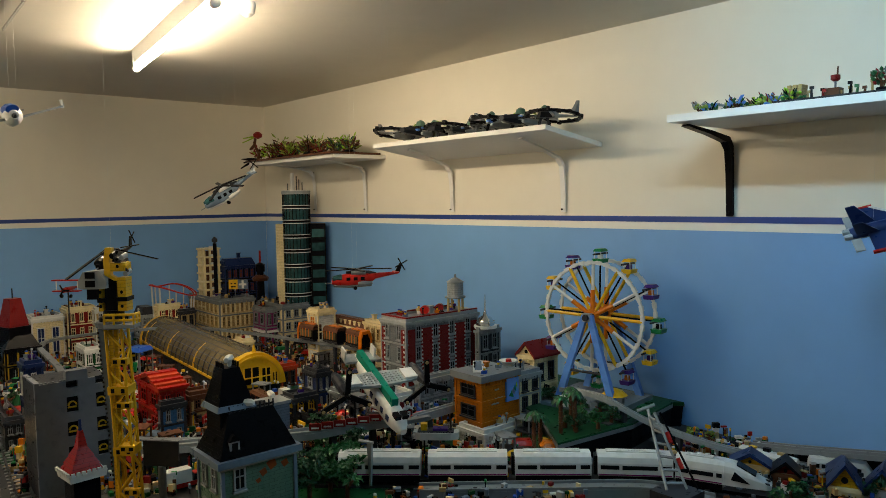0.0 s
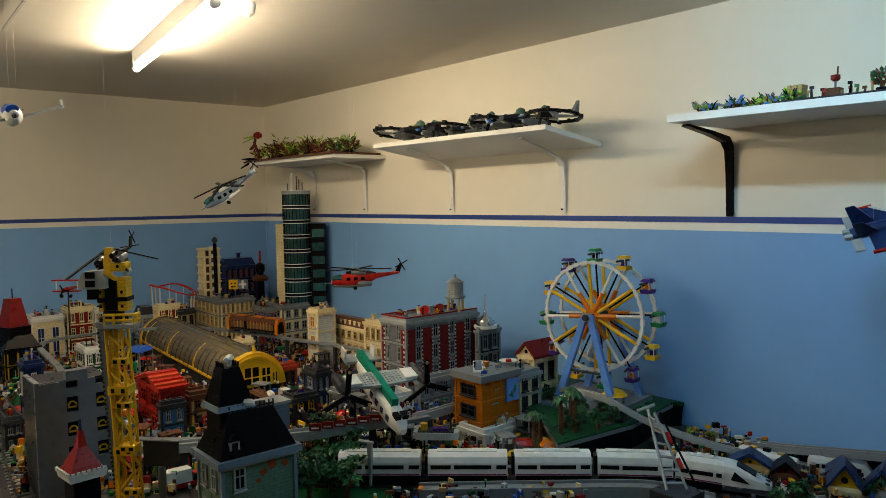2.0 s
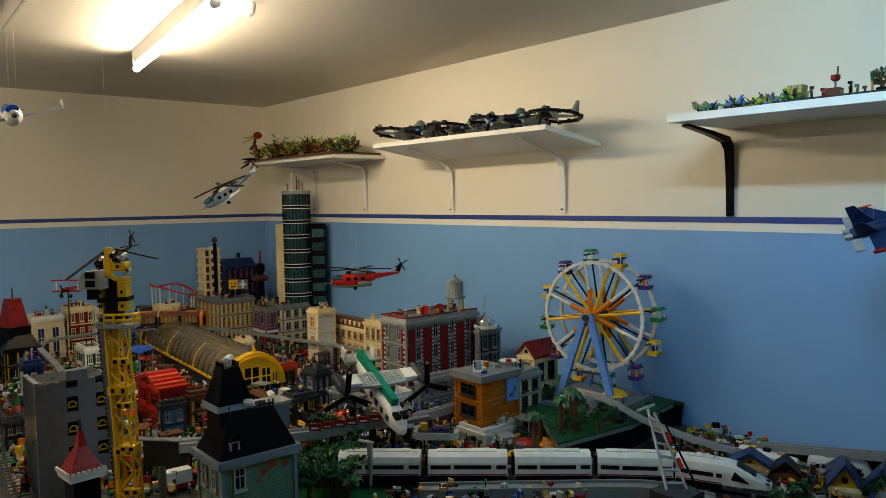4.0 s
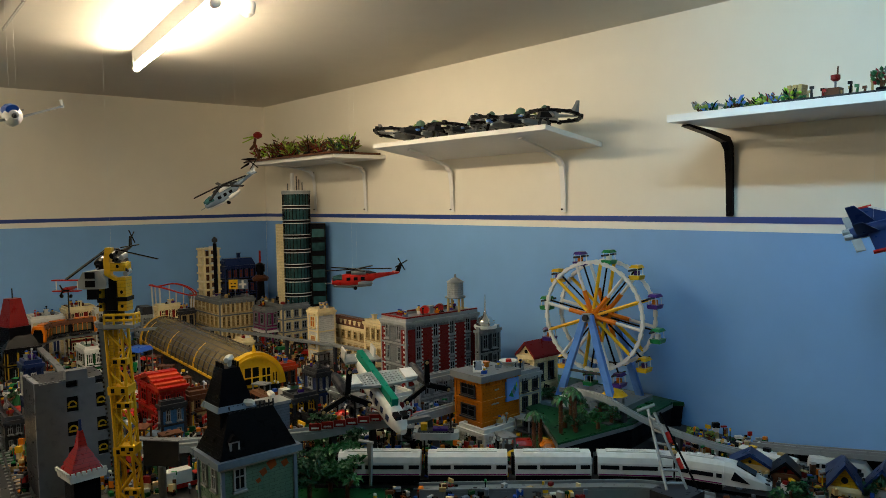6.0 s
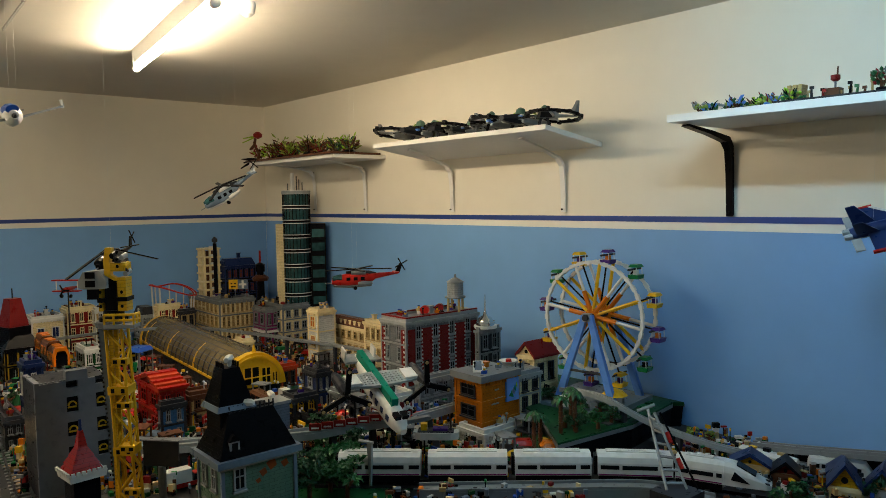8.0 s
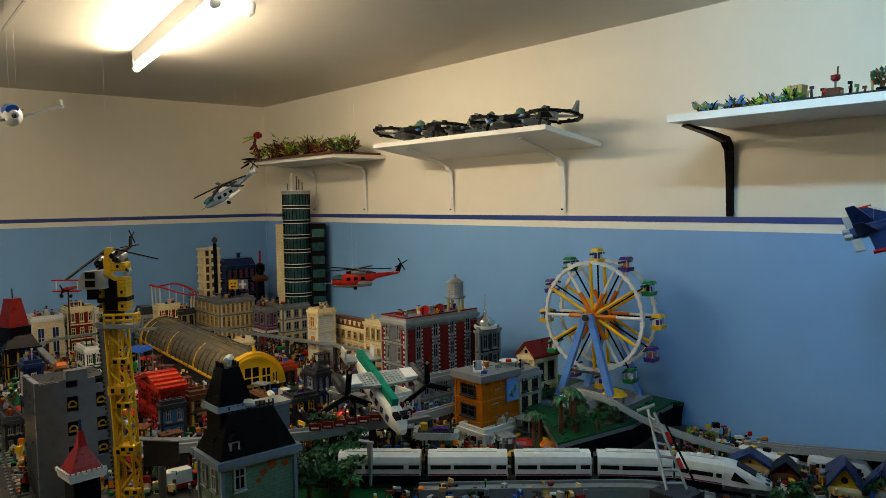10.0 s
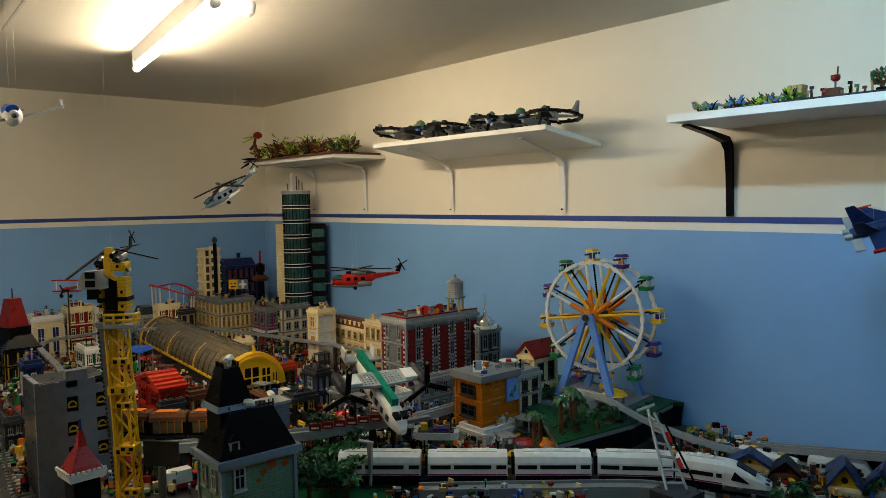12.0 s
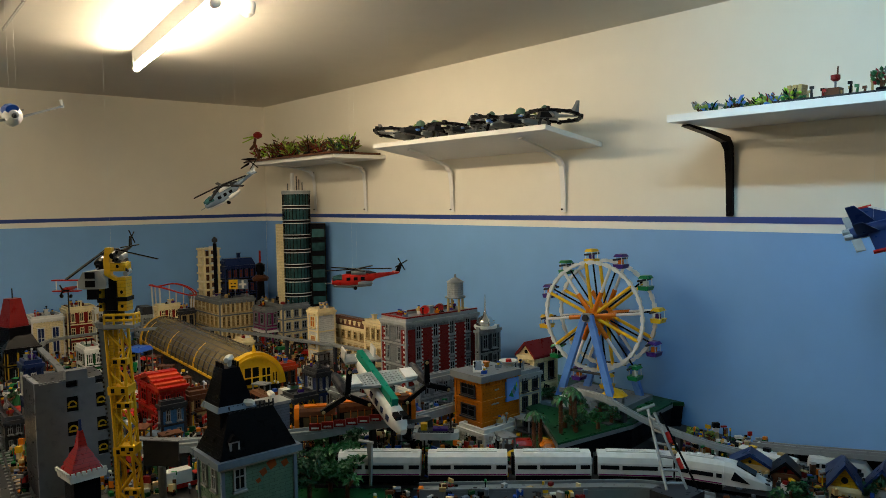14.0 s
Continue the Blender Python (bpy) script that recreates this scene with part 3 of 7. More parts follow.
for cx, cy, tn, lb in ((-0.86, 2.37, 12, "white toy camper van with dark windows"), (-0.93, 2.34, 30, "white toy delivery van with dark windows")):
    vn = thing("toy_van", lb, "toy vehicle", (cx, cy, 0.7525), tn, group="toy vehicles")
    bm = B(); loft(bm, [[(x, y, z) for y, z in ((-0.022, 0.01), (0.022, 0.01), (0.022, t * 0.8), (0.016, t), (-0.016, t), (-0.022, t * 0.8))] for x, t in ((-0.05, 0.045), (-0.046, 0.056), (0.03, 0.058), (0.05, 0.034), (0.056, 0.024))]); part("body", bm, "white", vn)
    for x in (-0.03, -0.008, 0.014):
        bm = B(); cbox(bm, (x, -0.0222, 0.036), (0.016, 0.002, 0.012)); part("side_window", bm, "glass", vn)
    for x in (-0.03, 0.03):
        for q in (-1, 1):
            bm = B(); rod(bm, (x, q * 0.016, 0.009), (x, q * 0.0235, 0.009), 0.009, n=10); part("wheel", bm, "black", vn)

# ---- shelves and what stands on them ----
shelf("white wall shelf near the corner carrying plant models", -4.45, -3.425, 2.15, 1.885, "shelf", "shelf", (-4.2, -3.623), drop=0.3)
shelf("white wall shelf carrying dark flying machines", -3.05, -1.906, 2.15, 1.909, "shelf", "shelf", (-2.844, -2.105), drop=0.27, slope=0.055)
shelf("white wall shelf on a black bracket", -1.357, 0.6, 2.12, 1.887, "shelf", "black", (-1.335, -0.2), thick=0.024, drop=0.31)


def leaf_tuft(bm, c, r, n, size, rnd, flat=0.6):
    for _ in range(n):
        a, e = rnd.uniform(0, math.tau), rnd.uniform(-0.4, 1.3)
        q = rnd.uniform(0.35, 1.0) ** 0.5 * r
        p = Vector((c[0] + q * math.cos(a) * math.cos(e), c[1] + q * math.sin(a) * math.cos(e), c[2] + q * math.sin(e) * flat))
        m = Matrix.Translation(p) @ Euler((rnd.uniform(-0.9, 0.9), rnd.uniform(-0.9, 0.9), a)).to_matrix().to_4x4()
        s = size * rnd.uniform(0.6, 1.3)
        v = [bm.verts.new(m @ Vector(k)) for k in ((-s, 0, 0), (0, -s * 0.55, s * 0.12), (s * 1.2, 0, -s * 0.2), (0, s * 0.55, s * 0.12), (0, 0, -s * 0.25))]
        for f in ((0, 1, 4), (1, 2, 4), (2, 3, 4), (3, 0, 4), (0, 3, 2, 1)):
            bm.faces.new([v[i] for i in f])


rnd = random.Random(4)


def plant_model(loc, hgt, spread, cols, label):
    th = thing("plant_model", label, "toy plant", loc, rnd.uniform(0, 360), group="plant models on the shelves")
    bm = B(); lathe(bm, [(spread * 0.55, 0), (spread * 0.6, hgt * 0.1), (spread * 0.45, hgt * 0.14)], n=8); part("base", bm, "black", th)
    bm = B()
    for k in range(5):
        a = rnd.uniform(0, 6.28)
        p = Vector((0, 0, hgt * 0.1))
        for j in range(3):
            n_ = p + Vector((spread * 0.35 * math.cos(a), spread * 0.35 * math.sin(a), hgt * rnd.uniform(0.12, 0.34)))
            rod(bm, p, n_, 0.0042 - 0.001 * j, 0.003 - 0.0008 * j, 5)
            p, a = n_, a + rnd.uniform(-0.9, 0.9)
    part("stem", bm, rnd.choice(["brown", "dred", "black"]), th)
    for k, c in enumerate(cols):
        bm = B()
        for _ in range(9):
            a, e, r0 = rnd.uniform(0, 6.28), rnd.uniform(0.0, 1.2), spread * rnd.uniform(0.2, 0.8)
            o = Vector((r0 * math.cos(a), r0 * math.sin(a), hgt * rnd.uniform(0.15, 0.55 + 0.15 * k)))
            d = Vector((math.cos(a) * math.cos(e), math.sin(a) * math.cos(e), math.sin(e))) * spread * rnd.uniform(0.4, 0.9)
            rod(bm, o, o + d * 0.5, 0.0015, 0.006, 4)
            rod(bm, o + d * 0.5, o + d, 0.006, 0.001, 4)
        leaf_tuft(bm, (0, 0, hgt * (0.2 + 0.2 * k)), spread * 0.8, 7, spread * 0.2, rnd, 0.7)
        part("leaves", bm, c, th)
    return th


bm = B(); box(bm, -4.44, 2.13, 1.886, -3.42, 2.46, 1.897)
solo("display_plate", bm, "brown", "thin brown studded plate under the plant models", "plate")
for i in range(22):
    u = i / 21
    plant_model((-4.42 + 0.94 * u + rnd.uniform(-0.02, 0.02), 2.2 + rnd.uniform(0, 0.16), 1.898), rnd.uniform(0.075, 0.125) + (0.035 if i in (6, 7, 14) else 0), rnd.uniform(0.045, 0.06),
                [rnd.choice(["black", "leaf_d", "brown"]), rnd.choice(["leaf_l", "brown", "lime", "leaf_d"]), rnd.choice(["leaf_l", "leaf_l", "lime", "dred"])], rnd.choice(["small bushy toy plant with lime and brown leaves", "small toy plant with green and dark red leaves"]))
for i in range(12):
    plant_model((-1.28 + 0.30 * i / 11, 2.16 + rnd.uniform(0, 0.1), 1.888), rnd.uniform(0.035, 0.05), 0.024, [rnd.choice(["leaf", "leaf_l"]), rnd.choice(["lime", "leaf", "lblue", "lgrey"])], "little green toy shrub in a row on the shelf")


# tall bent plant with a red bloom and green tongue, and a dark root hanging over the shelf end
tp = thing("tall_plant_model", "tall bent toy plant with red head and green tongue", "toy plant", (-4.42, 2.2, 1.898))
bm = B()
for p, q in (((0, 0, 0), (0.02, 0, 0.05)), ((0.02, 0, 0.05), (-0.02, -0.01, 0.1)), ((-0.02, -0.01, 0.1), (0.0, -0.01, 0.15)), ((-0.02, -0.01, 0.1), (-0.06, -0.02, 0.075))):
    rod(bm, p, q, 0.011, 0.008, 7)
part("stem", bm, "brown", tp)
bm = B(); lathe(bm, [(0.008, 0.14), (0.028, 0.15), (0.03, 0.17), (0.01, 0.185)], (0.01, 0, 0), n=9); part("head", bm, "dred", tp)
bm = B(); rod(bm, (-0.01, -0.01, 0.155), (-0.12, -0.04, 0.15), 0.007, 0.003, 5); rod(bm, (-0.01, -0.01, 0.15), (-0.11, -0.05, 0.12), 0.006, 0.003, 5); part("tongue", bm, "lime", tp, "bright green tongue")
bm = B()
for d in ((-0.1, -0.05, -0.01), (-0.085, -0.07, 0.012), (-0.06, -0.09, -0.05), (-0.11, -0.02, 0.02)):
    rod(bm, (0, -0.02, 0.006), d, 0.012, 0.004, 6)
part("root", bm, "black", tp, "dark twisted root")


def flyer(loc, s, turn, label):
    """dark machine with two ring-shaped rotor guards, fins and a glass canopy"""
    th = thing("toy_flying_machine", label, "toy aircraft", loc, turn, group="flying machines on the shelf")
    tilt = Matrix.Rotation(radians(-8), 4, "X")
    for sx in (-1, 1):
        at = Matrix.Translation((sx * 0.13 * s, 0, 0.045 * s)) @ tilt
        bm = B(); ring(bm, (0, 0, 0), 0.092 * s, 0.010 * s, 0.010 * s, 22, "z")
        for k in range(16):
            cbox(bm, (0.094 * s * math.cos(k * math.tau / 16), 0.094 * s * math.sin(k * math.tau / 16), rnd.uniform(-0.004, 0.006) * s), (rnd.uniform(0.006, 0.016) * s, 0.012 * s, 0.012 * s), None)
        rg = part("rotor_ring", bm, "black", th, at=at)
        bm = B(); rod(bm, (0, 0, -0.012 * s), (0, 0, 0.014 * s), 0.016 * s); part("rotor_hub", bm, "lgrey", rg)
        for k in range(4):
            a = k * math.pi / 2 + 0.4
            bm = B(); rod(bm, (0, 0, 0), (0.08 * s * math.cos(a), 0.08 * s * math.sin(a), 0), 0.007 * s, 0.004 * s, n=4); part("rotor_blade", bm, "white" if k % 2 else "lgrey", rg)
        bm = B(); loft(bm, [[(sx * 0.205 * s, -0.012 * s, 0.05 * s), (sx * 0.225 * s, -0.012 * s, 0.05 * s), (sx * 0.225 * s, 0.012 * s, 0.05 * s), (sx * 0.205 * s, 0.012 * s, 0.05 * s)],
                            [(sx * 0.226 * s, -0.006 * s, 0.088 * s), (sx * 0.233 * s, -0.006 * s, 0.088 * s), (sx * 0.233 * s, 0.004 * s, 0.088 * s), (sx * 0.226 * s, 0.004 * s, 0.088 * s)]])
        part("fin", bm, "grey", th)
        bm = B(); rod(bm, (sx * 0.04 * s, -0.04 * s, 0), (sx * 0.03 * s, -0.02 * s, 0.03 * s), 0.006 * s); part("landing_skid", bm, "dgrey", th)
        bm = B(); hull_rows = [(-0.1, 0.006), (-0.07, 0.013), (0.02, 0.013), (0.05, 0.006)]
        loft(bm, [[(sx * 0.07 * s + w * s * math.cos(k), y * s, (0.026 + w * math.sin(k)) * s) for k in (0.5, 1.5, 2.5, 3.6, 4.6, 5.6)] for y, w in hull_rows]); part("engine_pod", bm, "lgrey", th, "pale grey engine pod")
    bm = B(); loft(bm, [[(x * w * s, y * s, (0.04 + z * hh) * s) for x, z in ((-1, 0), (-0.6, -0.8), (0.6, -0.8), (1, 0), (0.5, 1), (-0.5, 1))] for y, w, hh in ((-0.13, 0.012, 0.01), (-0.05, 0.028, 0.02), (0.06, 0.026, 0.022), (0.15, 0.008, 0.012))])
    part("fuselage", bm, "dgrey", th)
    bm = B(); lathe(bm, [(0.016 * s, 0.05 * s), (0.021 * s, 0.063 * s), (0.015 * s, 0.079 * s), (0.004 * s, 0.085 * s)], (0, -0.02 * s, 0), n=12); part("canopy", bm, "sgreen", th, "milky bubble canopy", smooth=True)
    for x, y, c in ((0.05, 0.03, "leaf_l"), (-0.06, 0.04, "leaf_l"), (0.075, 0.0, "lime")):
        bm = B(); leaf_tuft(bm, (x * s, y * s, 0.065 * s), 0.026 * s, 9, 0.011 * s, rnd); part("foliage", bm, c, th)
    for k in range(26):
        x = rnd.gauss(0, 0.06) * s
        y, z = rnd.uniform(-0.085, -0.02) * s, rnd.uniform(0.03, 0.056 - 0.1 * abs(x)) * s
        bm = B(); w = rnd.uniform(0.003, 0.009) * s
        box(bm, x - w, y - 0.006 * s, z, x + w, y + 0.006 * s, z + rnd.uniform(0.003, 0.009) * s); part("armour_plate", bm, rnd.choice(["lgrey", "white", "grey", "black", "black", "brown", "lblue"]), th)
    return th


flyer((-2.78, 2.26, 1.902), 1.25, 12, "dark winged machine with ring rotors and bubble canopy")
flyer((-2.46, 2.30, 1.898), 1.0, -8, "small grey and black machine with ring rotors")
flyer((-2.12, 2.26, 1.902), 1.15, 6, "large black machine with ring rotors and upright fins")
for i, (x, c) in enumerate(((-2.63, "dgrey"), (-2.36, "grey"), (-2.25, "black"), (-1.98, "dgrey"))):
    th = thing("toy_walker", "small grey robot walker on the shelf", "toy robot", (x, 2.2 + 0.03 * (i % 2), 1.9), 20 * i)
    for sx in (-1, 1):
        bm = B(); rod(bm, (sx * 0.025, 0, 0), (sx * 0.018, 0.01, 0.03), 0.006); rod(bm, (sx * 0.018, 0.01, 0.03), (sx * 0.01, 0, 0.05), 0.006); part("leg", bm, c, th)
    bm = B(); frustum(bm, -0.025, -0.02, 0.025, 0.03, 0.045, 0.075, 0.008); part("body", bm, c, th)
    bm = B(); lathe(bm, [(0.014, 0.075), (0.013, 0.088), (0.004, 0.095)], n=10); part("canopy", bm, "sgreen", th)

# things on the black-bracketed shelf
bm = B(); box(bm, -1.02, 2.14, 1.8875, -0.55, 2.4, 1.895)
solo("display_plate", bm, "dgrey", "thin dark grey plate carrying small scenery", "plate")
for i, (x, y, h, c) in enumerate(((-0.975, 2.2, 0.036, "tan"),)):
    th = thing("castle_ruin", "small tan castle ruin with battlements", "toy ruin", (x, y, 1.895))
    bm = B(); box(bm, -0.02, -0.02, 0, 0.02, 0.02, h); part("wall", bm, c + "_b", th)
    for k in (-0.016, 0, 0.016):
        bm = B(); box(bm, k - 0.005, -0.02, h, k + 0.005, 0.02, h + 0.01); part("merlon", bm, c, th)
    bm = B(); leaf_tuft(bm, (0.01, -0.01, 0.006), 0.02, 14, 0.008, rnd); part("foliage", bm, "leaf", th)
th = thing("lookout_post", "red and brown lookout post on a thin pole", "toy tower", (-0.87, 2.2, 1.895))
bm = B(); rod(bm, (0, 0, 0), (0, 0, 0.07), 0.004); part("pole", bm, "grey", th)
bm = B(); lathe(bm, [(0.008, 0.052), (0.016, 0.058), (0.016, 0.072), (0.013, 0.073)], n=10); part("basket", bm, "dred", th)
bm = B(); rod(bm, (0.006, 0, 0.07), (0.008, 0, 0.1), 0.003); part("mast", bm, "brown", th)
bm = B(); box(bm, -0.03, -0.02, 0, 0.02, 0.02, 0.03); part("hut", bm, "brown", th)
th.scale = (0.8, 0.8, 0.85)
for i in range(16):
    bm = B(); x_, h_ = -1.0 + 0.018 * i, rnd.uniform(0.008, 0.03)
    rod(bm, (0, 0, 0), (rnd.uniform(-0.006, 0.006), 0, h_), 0.004, 0.003, n=6); box(bm, -0.005, -0.004, h_, 0.005, 0.004, h_ + 0.008)
    solo("shelf_ornament", bm, rnd.choice(["brown", "dred", "black", "leaf", "tan", "dgrey", "white"]), "tiny plastic ornament standing on the dark plate", "toy ornament", (x_, 2.165 + rnd.uniform(0, 0.06), 1.8952), group="tiny ornaments on the shelf")
for i in range(5):
    plant_model((-0.74 + 0.035 * i, 2.17 + 0.03 * (i % 2), 1.895), 0.07 + 0.012 * i, 0.026, ["leaf_d", "dred" if i < 2 else "leaf", "leaf"], "small toy plant with dark stems on the shelf")
bm = B(); lathe(bm, [(0.03, 0), (0.042, 0.05), (0.045, 0.052), (0.03, 0.052)], n=10)
solo("plant_pot", bm, "grey", "grey round pot with a green toy plant", "pot", (-0.69, 2.16, 1.8955))


# ---- corner glass tower ----
tw = thing("glass_tower", "tall round glass office tower with dark side wing", "toy building", (-4.15, 2.32, TABLE), 60)
R = 0.088
bm = B(); lathe(bm, [(R + 0.01, 0), (R + 0.01, 0.19)], n=24); part("base", bm, "tan_b", tw)
bm = B(); lathe(bm, [(R - 0.006, 0.19), (R - 0.006, 0.94)], n=32); part("core", bm, "tglass", tw, "teal tinted glass wall", smooth=True)
for k in range(9):
    z = 0.19 + k * 0.092
    bm = B(); lathe(bm, [(R + 0.002, z), (R + 0.002, z + 0.004)], n=32); lathe(bm, [(R + 0.002, z + 0.02), (R + 0.002, z + 0.024)], n=32); part("floor_ring", bm, "white", tw)
    bm = B(); lathe(bm, [(R - 0.002, z + 0.008), (R - 0.002, z + 0.024)], n=32); part("spandrel", bm, "black", tw)
for k in range(24):
    a = k * math.tau / 24
    bm = B(); box(bm, -0.002, -0.002, 0.19, 0.002, 0.002, 0.94, Matrix.Translation((R * 0.97 * math.cos(a), R * 0.97 * math.sin(a), 0)))
    part("mullion", bm, "black", tw)
bm = B(); lathe(bm, [(R + 0.003, 0.927), (R + 0.003, 0.945), (R - 0.01, 0.95)], n=32); part("roof", bm, "lgrey", tw)
bm = B(); rod(bm, (-0.02, 0, 0.95), (-0.02, 0, 1.06), 0.013, n=10); part("mast", bm, "white", tw)
for x, y, h in ((0.02, 0.02, 0.07), (0.04, -0.03, 0.05), (-0.05, 0.03, 0.045), (0.005, -0.02, 0.09)):
    bm = B(); rod(bm, (x, y, 0.95), (x, y, 0.95 + h), 0.003); part("antenna", bm, "dgrey", tw)
bm = B()
for q in (-0.03, -0.006, 0.018):
    box(bm, -0.13, q, 0.15, -R + 0.004, q + 0.014, 0.74)
box(bm, -0.124, -0.026, 0.15, -R + 0.002, 0.028, 0.735); part("service_shaft", bm, "cream_b", tw, "cream slab shaft")
bm = B(); box(bm, R - 0.005, -0.07, 0, R + 0.09, 0.09, 0.74); wg = part("side_wing", bm, "black_b", tw, "black side wing")
for k in range(8):
    bm = B(); box(bm, R + 0.005, -0.074, 0.06 + k * 0.085, R + 0.082, -0.07, 0.11 + k * 0.085); part("pane", bm, "tglass", wg)

# blackened lighthouse tower with red tip
th = thing("red_tipped_tower", "slim black tower with lamp room and red tip", "toy tower", (-4.483, 2.225, 0.75))
bm = B(); lathe(bm, [(0.035, 0), (0.025, 0.3), (0.022, 0.42)], n=12); part("shaft", bm, "black_b", th)
bm = B(); lathe(bm, [(0.05, 0.36), (0.055, 0.38), (0.03, 0.4)], n=12); part("gallery", bm, "brown", th)
bm = B(); lathe(bm, [(0.03, 0.42), (0.03, 0.46), (0.035, 0.465), (0.01, 0.48)], n=12); part("lamp_room", bm, "black", th)
bm = B(); rod(bm, (0, 0, 0.48), (0, 0, 0.56), 0.007); part("tip", bm, "red", th)
th = thing("roof_billboard", "small yellow and black advertising board", "sign", (-4.313, 1.993, 1.088), 50)
bm = B(); cbox(bm, (-0.035, 0, 0.03), (0.055, 0.01, 0.06)); part("panel", bm, "yellow", th)
bm = B(); cbox(bm, (0.025, 0, 0.03), (0.06, 0.01, 0.06)); part("panel", bm, "sblue", th)
for x in (-0.045, -0.022):
    bm = B(); cbox(bm, (x, -0.006, 0.036), (0.01, 0.003, 0.008)); part("mark", bm, "black", th)
bm = B(); cbox(bm, (-0.034, -0.006, 0.016), (0.03, 0.003, 0.008)); part("mark", bm, "black", th)
bm = B(); cbox(bm, (0.025, -0.006, 0.03), (0.012, 0.003, 0.05), Matrix.Rotation(0.0, 4, "Y")); part("mark", bm, "white", th)
bm = B(); cbox(bm, (0.025, -0.007, 0.03), (0.045, 0.003, 0.012)); part("mark", bm, "white", th)
th = thing("roof_statue_mast", "thin black mast with a small finial", "mast", (-4.373, 1.87, 1.34))
bm = B(); rod(bm, (0, 0, -0.27), (0, 0, 0.04), 0.012); part("pole", bm, "black", th)
bm = B(); lathe(bm, [(0.004, 0.04), (0.018, 0.05), (0.018, 0.065), (0.004, 0.08)], n=8); part("finial", bm, "dgrey", th)


# ---- barrel-roofed station hall ----
A0, A1 = Vector((-3.07, 1.475, 0.75)), Vector((-4.449, 1.568, 0.75))
ax = A1 - A0
LEN, TURN = ax.length, math.degrees(math.atan2(ax.y, ax.x))
hall = thing("station_hall", "station hall with glazed barrel roof and yellow end arch", "toy building", A0, TURN)
RH, SP = 0.13, 0.065
bm = B(); box(bm, 0.01, -RH, 0, LEN, RH, SP); part("wall", bm, "dgrey_b", hall)
n = 14
bm = B()
loft(bm, [[(x, RH * math.cos(math.pi * k / n), SP + 1.05 * RH * math.sin(math.pi * k / n)) for k in range(n + 1)] for x in (0.012, LEN)])
part("roof", bm, "smoke", hall, "smoky glass barrel vault")
for i in range(20):
    x = 0.02 + (LEN - 0.03) * i / 19
    bm = B(); ring(bm, (x, 0, SP), RH + 0.002, 0.006, 0.004 if i % 6 else 0.009, 16, "x", 0, math.pi)
    part("rib", bm, "dgrey" if i % 6 else "yellow", hall)
for k in range(1, n):
    a = math.pi * k / n
    bm = B(); rod(bm, (0.012, (RH + 0.002) * math.cos(a), SP + (RH + 0.002) * 1.03 * math.sin(a)), (LEN, (RH + 0.002) * math.cos(a), SP + (RH + 0.002) * 1.03 * math.sin(a)), 0.0022, n=4)
    part("purlin", bm, "dgrey", hall)
for x0, x1 in ((-0.03, 0.012), (LEN, LEN + 0.03)):
    bm = B()
    loft(bm, [[(x, (RH + 0.012) * math.cos(math.pi * k / n), SP - 0.02 + (RH + 0.012) * 1.1 * math.sin(math.pi * k / n)) for k in range(n + 1)] for x in (x0, x1)])
    ar = part("end_arch", bm, "yellow", hall, "yellow arched end wall")
    if x0 < 0:
        for y, w, t in ((-0.088, 0.012, 0.1), (-0.046, 0.022, 0.125), (0.022, 0.036, 0.135), (0.088, 0.012, 0.1)):
            bm = B(); box(bm, -0.034, y - w, 0.06, -0.03, y + w, t); part("glazing", bm, "glass", ar)
            for q in (-1, 0, 1):
                bm = B(); box(bm, -0.037, y + q * w - 0.0025, 0.056, -0.034, y + q * w + 0.0025, t + 0.003); part("mullion", bm, "yellow", ar)
        bm = B(); ring(bm, (-0.032, 0, SP - 0.012), RH * 0.98, 0.012, 0.008, 20, "x", 0.25, math.pi - 0.25); part("arch_moulding", bm, "yellow", ar)
        for y, w in ((-0.046, 0.026), (0.022, 0.04)):
            bm = B(); box(bm, -0.039, y - w, 0.088, -0.035, y + w, 0.093); part("transom", bm, "yellow", ar)
        bm = B(); rod(bm, (-0.012, 0, SP + 0.13), (-0.012, 0, SP + 0.17), 0.012, 0.004); part("finial", bm, "yellow", ar)
for y in (-RH, RH):
    bm = B(); box(bm, 0.012, y - 0.004, SP - 0.006, LEN, y + 0.004, SP + 0.006); part("gutter", bm, "yellow", hall)


# ---- haunted mansion ----
x0, y0, x1, y1, z0, z1 = (-1.944, 0.764, -1.793, 0.976, 0.75, 0.949)
mn = thing("old_mansion", "sand green mansion with steep black mansard roof and tower", "toy building", ((x0 + x1) / 2, (y0 + y1) / 2, TABLE))
a, b, h = (x1 - x0) / 2, (y1 - y0) / 2, z1 - TABLE
bm = B(); box(bm, -a, -b, 0, a, b, h); part("wall", bm, "sgreen_b", mn)
for sx, sy in ((a - 0.004, -b - 0.004), (a - 0.004, b - 0.006), (-a - 0.004, -b - 0.004)):
    bm = B(); box(bm, sx, sy, 0, sx + 0.01, sy + 0.01, h - 0.014); part("corner_post", bm, "sblue", mn)
bm = B(); box(bm, -a - 0.016, -b - 0.016, h - 0.012, a + 0.016, b + 0.016, h + 0.006); part("eave", bm, "sblue", mn, "grey-blue eaves moulding")
bm = B(); box(bm, -a - 0.008, -b - 0.008, h - 0.02, a + 0.008, b + 0.008, h - 0.012); part("eave", bm, "lgrey", mn)
RZ = 0.115
